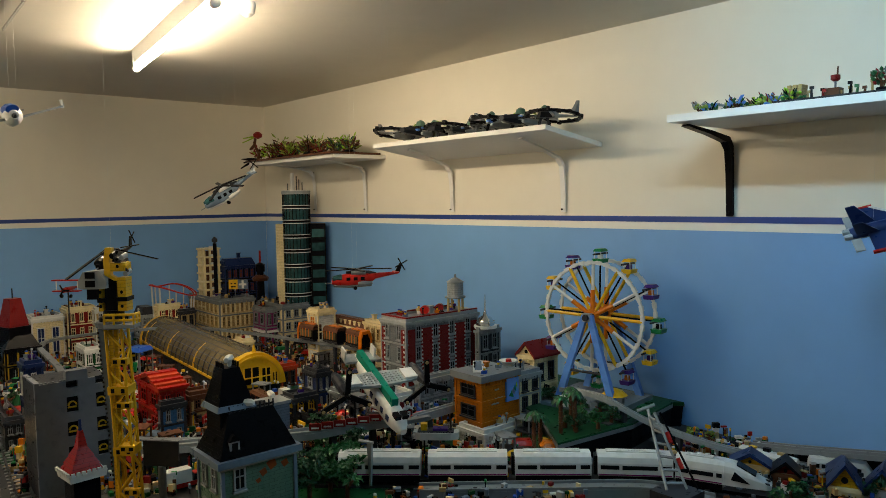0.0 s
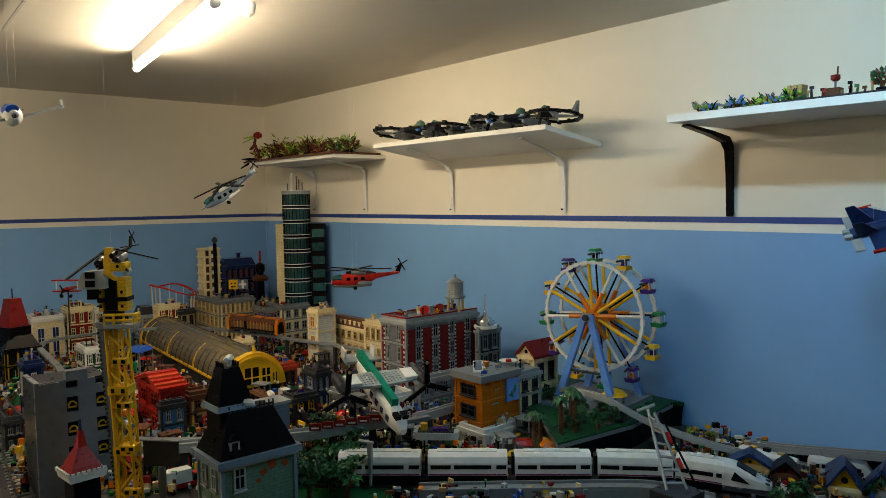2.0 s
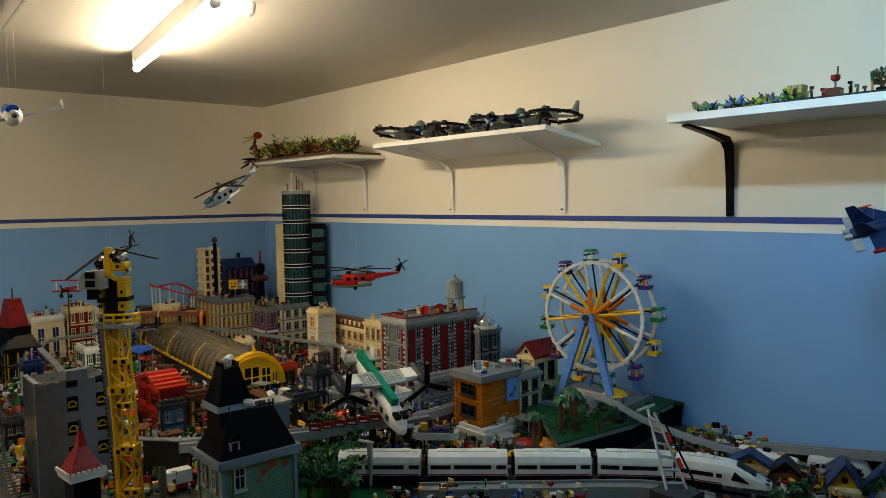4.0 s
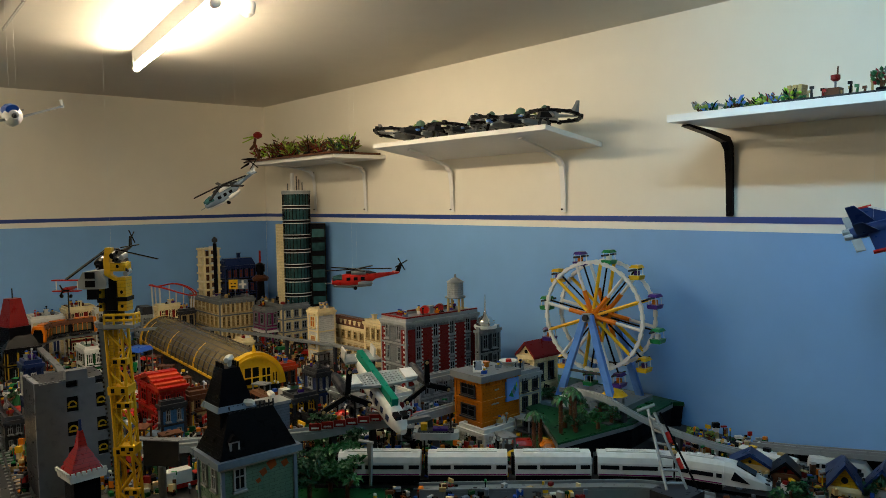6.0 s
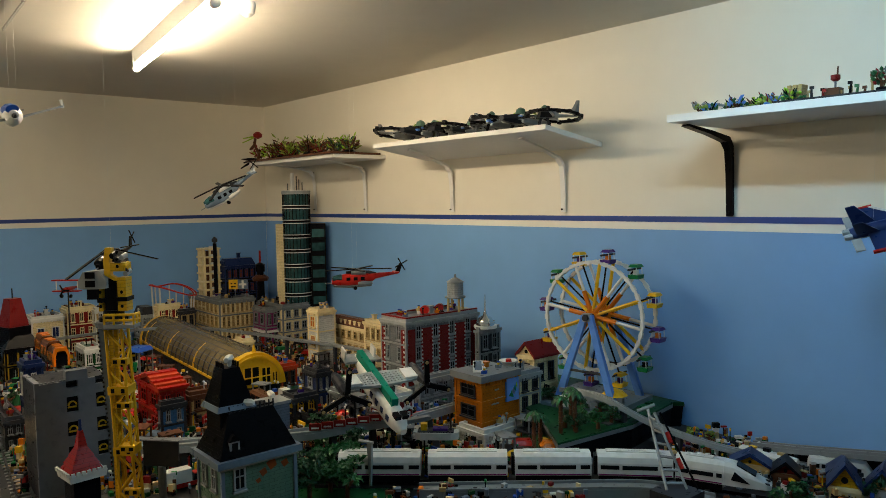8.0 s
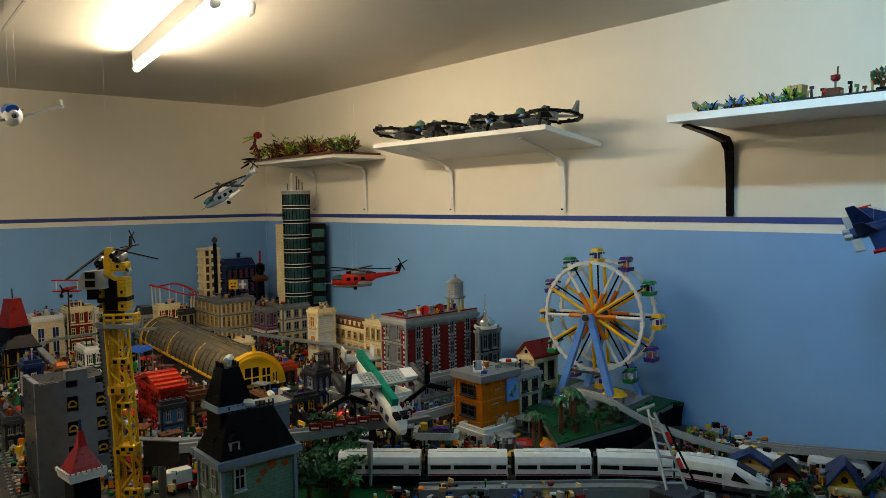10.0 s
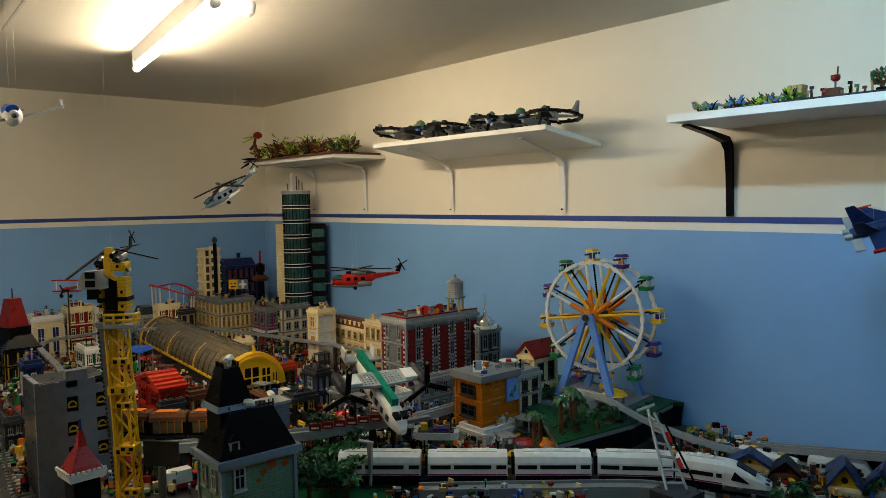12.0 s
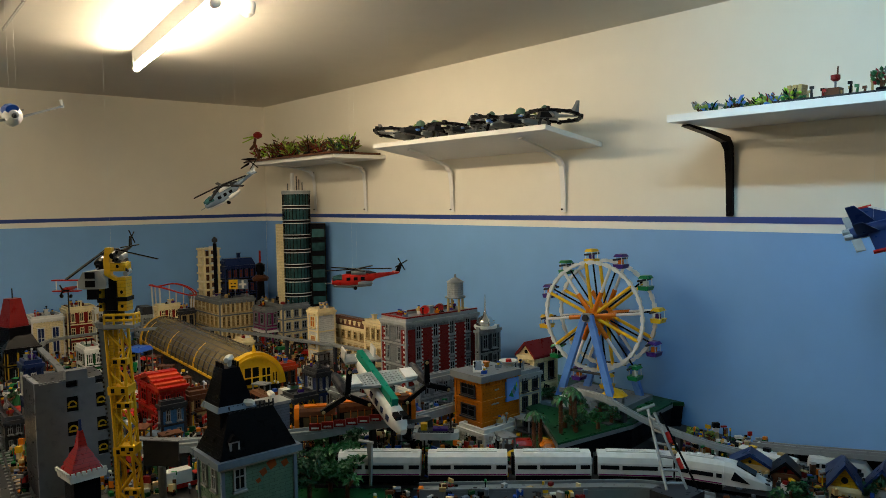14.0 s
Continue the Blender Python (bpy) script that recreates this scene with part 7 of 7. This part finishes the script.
def loose(count, kinds, k0, k1, d0, d1, r=0.035):
    done = 0
    for _ in range(count * 6):
        if done >= count:
            break
        kk, d = pr.uniform(k0, k1), d0 + (d1 - d0) * pr.random() ** 1.3
        x, y = d * (-0.7616 + 0.648 * kk), d * (0.648 + 0.7616 * kk)
        if not (WALL_X + 0.1 < x and y < WALL_Y - 0.06) or not free(x, y, r * 0.7) or near_train(x, y):
            continue
        kind = pr.choice(kinds)
        drop(kind, x, y, 0.7525, pr.choice((0, 90, 50, 140, pr.uniform(0, 360))))
        if kind in ("stall", "gantry", "car"):
            FOOT.append((x - 0.03, y - 0.03, x + 0.03, y + 0.03))
        done += 1


loose(46, ["stall", "gantry", "gantry", "car"], -0.6, 0.12, 2.3, 4.3, 0.05)
loose(40, ["car", "stall", "sign"], -0.6, 0.2, 2.2, 4.3, 0.05)
loose(150, ["figure", "figure", "lamp", "parasol", "sign", "crate", "crate", "fence"], -0.55, 0.2, 2.2, 4.3, 0.02)
loose(150, ["figure", "crate", "lamp", "fence", "crate", "sign"], -0.45, 0.1, 2.2, 3.4, 0.02)
loose(70, ["figure", "crate", "fence", "crate"], -0.5, 0.0, 2.7, 4.4, 0.02)
loose(26, ["gantry", "stall", "gantry"], -0.45, 0.0, 2.5, 4.2, 0.05)
loose(46, ["figure", "crate", "fence", "figure"], 0.3, 0.62, 2.2, 2.75, 0.03)
loose(14, ["figure", "crate", "fence"], 0.42, 0.62, 1.75, 2.0, 0.03)
loose(18, ["figure", "crate", "crate", "figure", "fence"], -0.1, 0.2, 1.9, 2.2, 0.03)
for kk in range(26):  # on the park hill
    x, y = -1.62 + pr.uniform(-0.4, 0.3), 2.0 + pr.uniform(-0.12, 0.3)
    if abs(x + 1.73) > 0.2 or y < 2.0:
        if y > 2.06 + 0.9 * max(0, x + 1.75) and x > -2.1:
            drop(pr.choice(["figure", "crate", "fence", "parasol"]), x, y, 0.8445, pr.uniform(0, 360))
# plates of the streets
q = random.Random(5)
plate_m = {}
for c in ("base", "road", "dgreen", "dgrey", "tan"):
    bm = B(); box(bm, -0.127, -0.127, 0, 0.127, 0.127, 0.0022)
    plate_m[c] = mesh("street_plate", bm, c)
for i in range(15):
    for j in range(13):
        x, y = WALL_X + 0.16 + 0.256 * i, 0.05 + 0.256 * j
        if x < -1.05 and y < 2.36:
            ob = new("street_plate", plate_m[q.choice(["base", "road", "road", "dgrey", "base", "road", "dgreen", "tan"] if y < 1.4 else ["base", "road", "dgreen"])])
            ob.matrix_basis = pose(x, y, TABLE + 0.0003)
            tagged(ob, "square studded street plate lying on the table", "baseplate", "street plates")


# small carousel and stalls at the foot of the wheel
ca = thing("toy_carousel", "small yellow and white carousel under the wheel", "toy carousel", (-1.62, 2.2, 0.8445))
bm = B(); lathe(bm, [(0.045, 0), (0.045, 0.006)], n=14); part("deck", bm, "tan", ca)
bm = B(); rod(bm, (0, 0, 0.006), (0, 0, 0.06), 0.006); part("centre_pole", bm, "white", ca)
bm = B(); lathe(bm, [(0.048, 0.055), (0.03, 0.07), (0.004, 0.08)], n=12); part("canopy", bm, "yellow", ca)
for k in range(6):
    a = k * math.tau / 6
    bm = B(); rod(bm, (0.036 * math.cos(a), 0.036 * math.sin(a), 0.006), (0.036 * math.cos(a), 0.036 * math.sin(a), 0.056), 0.002, n=5); part("pole", bm, "lgrey", ca)


def clutter(label, count, k0, k1, d0, d1, seed, tall=1.0, ground=0.7525):
    """one heap of countless small bricks, flowers, poles and accessories in mixed colours"""
    names = ["black", "black", "black", "dgrey", "dgrey", "brown", "brown", "white", "white", "tan", "tan", "red", "dred", "rust", "yellow", "orange", "blue", "dgreen", "green", "lgrey", "sblue", "cream"]
    kinds = sorted(set(names))
    c = random.Random(seed)
    bm, tags = B(), []

    def tint(n):
        tags.extend([kinds.index(c.choice(names))] * (len(bm.faces) - len(tags)))
        return n
    done = 0
    for _ in range(count * 8):
        if done >= count:
            break
        kk, d = c.uniform(k0, k1), d0 + (d1 - d0) * c.random()
        x, y = d * (-0.7616 + 0.648 * kk), d * (0.648 + 0.7616 * kk)
        if not (WALL_X + 0.06 < x and y < WALL_Y - 0.05 and x < -0.7) or not free(x, y, 0.004) or near_train(x, y):
            continue
        done += 1
        m = Matrix.Translation((x, y, ground)) @ Matrix.Rotation(c.choice((0, 0.87, c.uniform(0, 3))), 4, "Z")
        z, pick = 0.0, c.random()
        if pick < 0.62:
            for _k in range(c.choice((1, 2, 2, 3, 4))):
                w, q, t = c.uniform(0.004, 0.012), c.uniform(0.004, 0.009), c.choice((0.0032, 0.0096, 0.0096, 0.019)) * tall
                box(bm, -w, -q, z, w, q, z + t, m); tint(0)
                z += t
        elif pick < 0.8:
            t = c.uniform(0.02, 0.06) * tall
            p0, p1 = m @ Vector((0, 0, 0)), m @ Vector((c.uniform(-0.006, 0.006), 0, t))
            rod(bm, p0, p1, 0.0022, 0.0018, 5); tint(0)
            cbox(bm, (0, 0, t), (c.uniform(0.006, 0.022), 0.006, c.uniform(0.005, 0.014)), m); tint(0)
        else:
            t = c.uniform(0.008, 0.022)
            frustum(bm, x - 0.007, y - 0.006, x + 0.007, y + 0.006, ground, ground + t, 0.004); tint(0)
            cbox(bm, (0, 0, t + 0.003), (0.006, 0.006, 0.007), m); tint(0)
    for f, t in zip(bm.faces, tags):
        f.material_index = t
    ob = new("street_clutter", mesh("street_clutter", bm, kinds))
    return tagged(ob, label, "toy bricks", "", "stuff")


clutter("countless small coloured bricks and accessories along the far streets", 1500, -0.62, 0.2, 3.1, 4.5, 31, 1.25)
clutter("countless small coloured bricks and accessories in the inner streets", 1500, -0.6, 0.12, 2.15, 3.1, 32, 1.1)
clutter("countless small coloured bricks and accessories behind the train", 420, -0.08, 0.2, 1.95, 2.5, 33)
clutter("countless small coloured bricks and accessories on the lake shore", 420, 0.3, 0.66, 1.9, 2.75, 34, 0.9)

# vents, figures, flags and boxes that crowd the flat roofs
rc = random.Random(77)
for x0, y0, x1, y1, zr in ROOFS:
    if min(x1 - x0, y1 - y0) < 0.05:
        continue
    for _ in range(3 + int((x1 - x0) * (y1 - y0) * 160)):
        x, y, kd = rc.uniform(x0 + 0.016, x1 - 0.016), rc.uniform(y0 + 0.016, y1 - 0.016), rc.random()
        bm = B()
        if kd < 0.4:
            w, t = rc.uniform(0.005, 0.013), rc.uniform(0.008, 0.024)
            box(bm, -w, -0.007, 0, w, 0.007, t); box(bm, -w * 0.6, -0.005, t, w * 0.6, 0.005, t + 0.004)
            solo("roof_box", bm, rc.choice(["lgrey", "white", "dgrey", "brown", "dred", "tan", "black"]), "small plastic ventilation box on a flat roof", "toy vent", (x, y, zr), rc.choice((0, 90, 40)), group="boxes on the roofs")
        elif kd < 0.7:
            t = rc.uniform(0.02, 0.05)
            rod(bm, (0, 0, 0), (0, 0, t), 0.003, 0.002, 6); lathe(bm, [(0.003, t), (0.006, t + 0.003), (0.003, t + 0.008)], n=7)
            solo("roof_mast", bm, rc.choice(["black", "dgrey", "white", "lgrey", "red"]), "thin plastic mast with round tip on a roof", "toy mast", (x, y, zr), group="masts on the roofs")
        else:
            bm.free()
            drop("figure", x, y, zr, rc.uniform(0, 360))

# ---- leaning lattice mast beside the train ----
ms = thing("lattice_mast", "grey leaning ladder mast with red cable", "toy mast", (0, 0, TABLE))
AP = Vector((-1.168, 1.737, 1.036)); F1, F2 = Vector((-1.058, 1.662, 0.853)), Vector((-1.023, 1.702, 0.855))
AP2 = Vector((-1.127, 1.708, 1.037))
for v in (AP, AP2, F1, F2):
    v.z -= TABLE
for a_, b_ in ((AP, F1), (AP2, F2)):
    bm = B(); rod(bm, a_, b_, 0.0045, n=4); part("rail", bm, "lgrey", ms)
for k in range(6):
    u = 0.12 + 0.16 * k
    bm = B(); rod(bm, AP.lerp(F1, u), AP2.lerp(F2, u), 0.004, n=4); part("rung", bm, "grey", ms)
for u in (0.28, 0.62):
    bm = B(); rod(bm, AP2.lerp(F2, u) + Vector((0.006, 0.006, 0.004)), AP2.lerp(F2, u + 0.14) + Vector((0.006, 0.006, 0.004)), 0.006, n=6); part("damper", bm, "red", ms)
bm = B(); rod(bm, AP2 + Vector((0.01, 0.01, 0)), F2 + Vector((0.02, 0.02, 0)), 0.003, n=5); part("cable", bm, "black", ms)
bm = B(); rod(bm, AP + Vector((-0.02, -0.02, -0.01)), AP + Vector((0.014, 0.014, 0.008)), 0.005, n=6); part("head_beam", bm, "lgrey", ms)
bm = B(); cbox(bm, ((F1.x + F2.x) / 2, (F1.y + F2.y) / 2, F1.z / 2), (0.1, 0.1, F1.z)); part("plinth", bm, "dgrey", ms)
for p in ((-1.789, 1.226, 0.89),):
    th = thing("grey_pylon", "grey pylon with pointed foot and cross arm", "toy mast", p, 20)
    bm2 = B(); loft(bm2, [[(-0.003, -0.003, -0.12), (0.003, -0.003, -0.12), (0.003, 0.003, -0.12), (-0.003, 0.003, -0.12)], [(-0.008, -0.006, 0.015), (0.008, -0.006, 0.015), (0.008, 0.006, 0.015), (-0.008, 0.006, 0.015)]]); part("pole", bm2, "lgrey", th)
    bm2 = B(); rod(bm2, (-0.04, 0, 0.012), (0.012, 0, 0.012), 0.0045, n=6); part("arm", bm2, "lgrey", th)

# white dish antenna post, river boat, red fence boards of the bridge
def boat(loc, turn, hull_c, cargo, deep, label):
    bt = thing("toy_boat", label, "toy boat", loc, turn, group="toy boats")
    bm = B(); loft(bm, [[(x, y, z) for y, z in ((-w, 0.0), (w, 0.0), (w * 1.15, 0.024), (-w * 1.15, 0.024))] for x, w in ((-0.075, 0.012), (-0.05, 0.026), (0.05, 0.026), (0.075, 0.014))]); part("hull", bm, hull_c, bt)
    bm = B(); box(bm, -0.06, -0.022, 0.024, 0.06, 0.022, 0.028); part("deck", bm, "dgrey", bt)
    bm = B(); box(bm, -0.05, -0.012, 0.028, -0.03, 0.012, 0.05); part("cargo", bm, cargo, bt)
    bm = B(); box(bm, -0.01, -0.015, 0.028, 0.04, 0.015, 0.036); part("hatch", bm, "purple", bt)
    bm = B(); rod(bm, (0.05, 0, 0.026), (0.05, 0, 0.06), 0.003, n=5); part("mast", bm, "dgrey", bt)
    bm = B(); box(bm, -0.012, -0.012, -deep, 0.012, 0.012, 0.0); part("stand", bm, "grey", bt)
    return bt


boat((-1.85, 1.535, 0.832), 45, "white", "yellow", 0.08, "long white toy boat with dark deck and yellow cargo")
for p in ((-1.334, 2.361, 0.72), (-1.4, 2.361, 0.72), (-0.87, 2.142, 0.808), (-0.834, 2.001, 0.824), (-0.876, 2.362, 0.766)):
    toy_tree((p[0], p[1], 0.752), 0.04, 0.022, "leaf_l" if p[0] < -1.2 else "leaf_d", int(abs(p[0]) * 1000))
for i in range(7):
    u = i / 6
    a_, b_ = Vector((-2.031, 1.182, 0.889)), Vector((-1.943, 1.402, 0.899))
    p = a_.lerp(b_, u)
    th = thing("bridge_panel", "red and white railing panel on the bridge way", "toy railing", (p.x, p.y, p.z + 0.003), 52, group="railing panels of the bridge")
    bm = B(); box(bm, -0.019, -0.003, 0, 0.019, 0.003, 0.022); part("panel", bm, "dred", th)
    bm = B(); box(bm, -0.012, -0.0045, 0.005, 0.012, -0.003, 0.01); part("bar", bm, "white", th)
bm = B(); box(bm, -0.055, -0.004, 0.0, 0.055, 0.004, 0.075)
th = solo("grey_display_board", bm, "dgrey", "plain dark grey upright board", "toy board", (-2.142, 0.732, 0.858), 40)
bm = B(); rod(bm, (0, 0.0, -0.1), (0, 0, 0.0), 0.012); part("pole", bm, "grey", th)
# canopies and tents
for p, c, r, hh in (((-3.311, 0.836, 0.943), "dgreen", 0.03, 0.12), ((-3.235, 0.849, 0.948), "black", 0.03, 0.12), ((-3.385, 0.588, 0.877), "dgreen", 0.05, 0.08)):
    th = thing("pointed_tent", "dark pointed toy tent", "toy tent", (p[0], p[1], 0.752))
    bm = B(); lathe(bm, [(r, 0), (r * 0.8, hh * 0.5), (0.004, hh * 1.3)], n=8); part("cloth", bm, c, th)
    bm = B(); rod(bm, (0, 0, hh * 1.28), (0, 0, hh * 1.5), 0.002, n=5); part("pole", bm, "grey", th)
th = thing("blue_canopy", "flat blue canopy on thin posts", "toy canopy", (-3.373, 1.071, 0.921), 30)
bm = B(); frustum(bm, -0.045, -0.045, 0.045, 0.045, 0.05, 0.068, 0.01); part("roof", bm, "blue", th)
for x in (-0.04, 0.04):
    for y in (-0.04, 0.04):
        bm = B(); rod(bm, (x, y, -0.1), (x, y, 0.05), 0.003, n=5); part("post", bm, "grey", th)


# ---- monorail: a loop of track and a three-car orange train ----
LOOP = [(-2.2, (-2.672, 1.895, 0.935)), (-1.2, (-2.94, 1.966, 0.928)), (0.0, (-3.459, 1.925, 0.897)), (1.5, (-3.821, 1.825, 0.901)), (3.0, (-4.207, 1.605, 0.913)), (4.3, (-4.355, 1.248, 0.932)), (5.3, (-4.335, 0.948, 0.941)), (6.0, (-4.178, 0.839, 0.938)), (7.0, (-3.862, 0.806, 0.925)),
        (8.0, (-3.62, 0.807, 0.884)), (9.0, (-3.262, 0.732, 0.869)), (10.0, (-2.719, 0.672, 0.857)), (10.9, (-2.489, 0.787, 0.847)), (11.6, (-2.364, 0.933, 0.844)), (12.7, (-2.152, 1.213, 0.846)), (13.2, (-2.081, 1.343, 0.853)), (14.2, (-1.982, 1.615, 0.864))]


def on_loop(t):
    i = max(j for j in range(len(LOOP)) if LOOP[j][0] <= t or j == 0)
    i = min(i, len(LOOP) - 2)
    q = [LOOP[max(0, min(len(LOOP) - 1, i + k))] for k in (-1, 0, 1, 2)]
    p = [Vector((*a[1][:2], min(a[1][2], 0.915) + 0.002)) for a in q]
    h = q[2][0] - q[1][0]
    u = (t - q[1][0]) / h
    m1 = (p[2] - p[0]) / max(q[2][0] - q[0][0], 1e-6) * h
    m2 = (p[3] - p[1]) / max(q[3][0] - q[1][0], 1e-6) * h
    return (2 * u ** 3 - 3 * u * u + 1) * p[1] + (u ** 3 - 2 * u * u + u) * m1 + (-2 * u ** 3 + 3 * u * u) * p[2] + (u ** 3 - u * u) * m2


mt = thing("monorail_track", "grey elevated monorail track on slim posts", "toy track", (0, 0, TABLE))
secs = []
ts = [-2.2 + 16.4 * k / 110 for k in range(111)]
for k, t in enumerate(ts):
    p, d = on_loop(t), on_loop(min(t + 0.02, 14.19)) - on_loop(t - 0.02 if t > -2.1 else t)
    nrm = Vector((-d.y, d.x, 0)).normalized() * 0.014
    z = p.z - TABLE
    c = Vector((p.x, p.y, z))
    secs.append([c - nrm - Vector((0, 0, 0.016)), c + nrm - Vector((0, 0, 0.016)), c + nrm - Vector((0, 0, 0.003)), c - nrm - Vector((0, 0, 0.003))])
    if k % 7 == 3:
        bm = B(); box(bm, p.x - 0.008, p.y - 0.008, 0, p.x + 0.008, p.y + 0.008, z - 0.016); part("post", bm, "dgrey", mt)
bm = B(); loft(bm, secs); part("beam", bm, "grey", mt)
cars = []
for i in range(3):
    th = thing("monorail_car", ("orange and black monorail end car with arched front", "orange and black monorail middle car", "orange and black monorail end car with arched front")[i], "toy train", on_loop(0), group="cars of the orange monorail")
    L2, W = 0.06, 0.03
    bm = B(); loft(bm, [[(x, y, z) for y, z in ((-W, 0.01), (W, 0.01), (W, 0.056), (W * 0.75, 0.07), (-W * 0.75, 0.07), (-W, 0.056))] for x in (-L2, L2)]); bd = part("body", bm, "black", th)
    bm = B(); loft(bm, [[(x, y, z) for y, z in ((-W - 0.001, 0.055), (W + 0.001, 0.055), (W * 0.9, 0.068), (W * 0.6, 0.077), (-W * 0.6, 0.077), (-W * 0.9, 0.068))] for x in (-L2, L2)]); part("roof", bm, "brown", th, "dark copper roof")
    bm = B(); box(bm, -L2 * 0.72, -W * 0.5, 0.077, L2 * 0.5, W * 0.5, 0.081); part("roof_stripe", bm, "orange", th, "orange roof plate")
    for s in (-1, 1):
        for x in (-0.036, -0.012, 0.012, 0.036):
            bm = B(); cbox(bm, (x, s * (W + 0.0005), 0.038), (0.02, 0.002, 0.03)); part("window", bm, "smoke", bd)
            bm = B(); cbox(bm, (x + 0.012, s * (W + 0.001), 0.04), (0.003, 0.003, 0.036)); part("window_post", bm, "orange", bd)
        bm = B(); box(bm, -L2, s * W - 0.001, 0.008, L2, s * W + 0.0015, 0.015); part("sill_band", bm, "dgrey", bd)
    for x in (-0.03, 0.03):
        bm = B(); box(bm, x - 0.015, -0.016, 0.0, x + 0.015, 0.016, 0.0095); part("bogie", bm, "dgrey", th)
    if i != 1:
        sg = 1 if i == 0 else -1
        bm = B()
        pr = [(-W - 0.003, 0.006), (-W - 0.003, 0.05), (-W * 0.75, 0.08), (W * 0.75, 0.08), (W + 0.003, 0.05), (W + 0.003, 0.006), (W - 0.006, 0.006), (W - 0.006, 0.046), (W * 0.55, 0.066), (-W * 0.55, 0.066), (-W + 0.006, 0.046), (-W + 0.006, 0.006)]
        loft(bm, [[(sg * L2, y, z) for y, z in pr], [(sg * (L2 + 0.016), y * 0.94, z * 0.97) for y, z in pr]]); part("front_arch", bm, "orange", th, "orange arched front frame")
        bm = B(); box(bm, min(sg * L2, sg * (L2 + 0.01)), -W + 0.007, 0.008, max(sg * L2, sg * (L2 + 0.01)), W - 0.007, 0.045); part("windscreen", bm, "glass", th)
    th.scale = (1.0, 1.08, 1.15)
    cars.append(th)


def wheel_angle(t):
    """degrees turned by the wheel; it runs slower in the middle"""
    knots = [(0.0, -1.0, 48.0), (3.2, 152.0, 48.0), (5.3, 238.5, 31.5), (8.2, 327.5, 31.5), (10.3, 406.0, 47.0), (12.5, 511.0, 46.0), (14.0, 578.0, 44.0)]
    for (t0, a0, v0), (t1, a1, v1) in zip(knots, knots[1:]):
        if t <= t1:
            h = t1 - t0
            u = (t - t0) / h
            return (2 * u ** 3 - 3 * u * u + 1) * a0 + (u ** 3 - 2 * u * u + u) * h * v0 + (-2 * u ** 3 + 3 * u * u) * a1 + (u ** 3 - u * u) * h * v1
    return knots[-1][1]


def motions():
    """the wheel turns; gondolas stay upright; the monorail follows its loop"""
    times = [k * 0.25 for k in range(57)]
    walk(rotor, [(t, pose(0, 0, HZ, 0, -wheel_angle(t) - 4, 0)) for t in times])
    for k, g in enumerate(gondolas):
        rows = []
        for t in times:
            a = radians(wheel_angle(t) - 30 * k)
            rows.append((t, pose(GR * math.cos(a), 0, HZ - 0.016 + GR * math.sin(a))))
        walk(g, rows)
    for i, c in enumerate(cars):
        rows = []
        last = None
        for k in range(57):
            t = k * 0.25 - 0.28 - 0.44 * i
            d = on_loop(t + 0.12) - on_loop(t - 0.12)
            p = on_loop(t)
            rows.append((k * 0.25, pose(p.x, p.y, p.z, 0, 0, math.degrees(math.atan2(d.y, d.x)))))
        walk(c, rows)


motions()
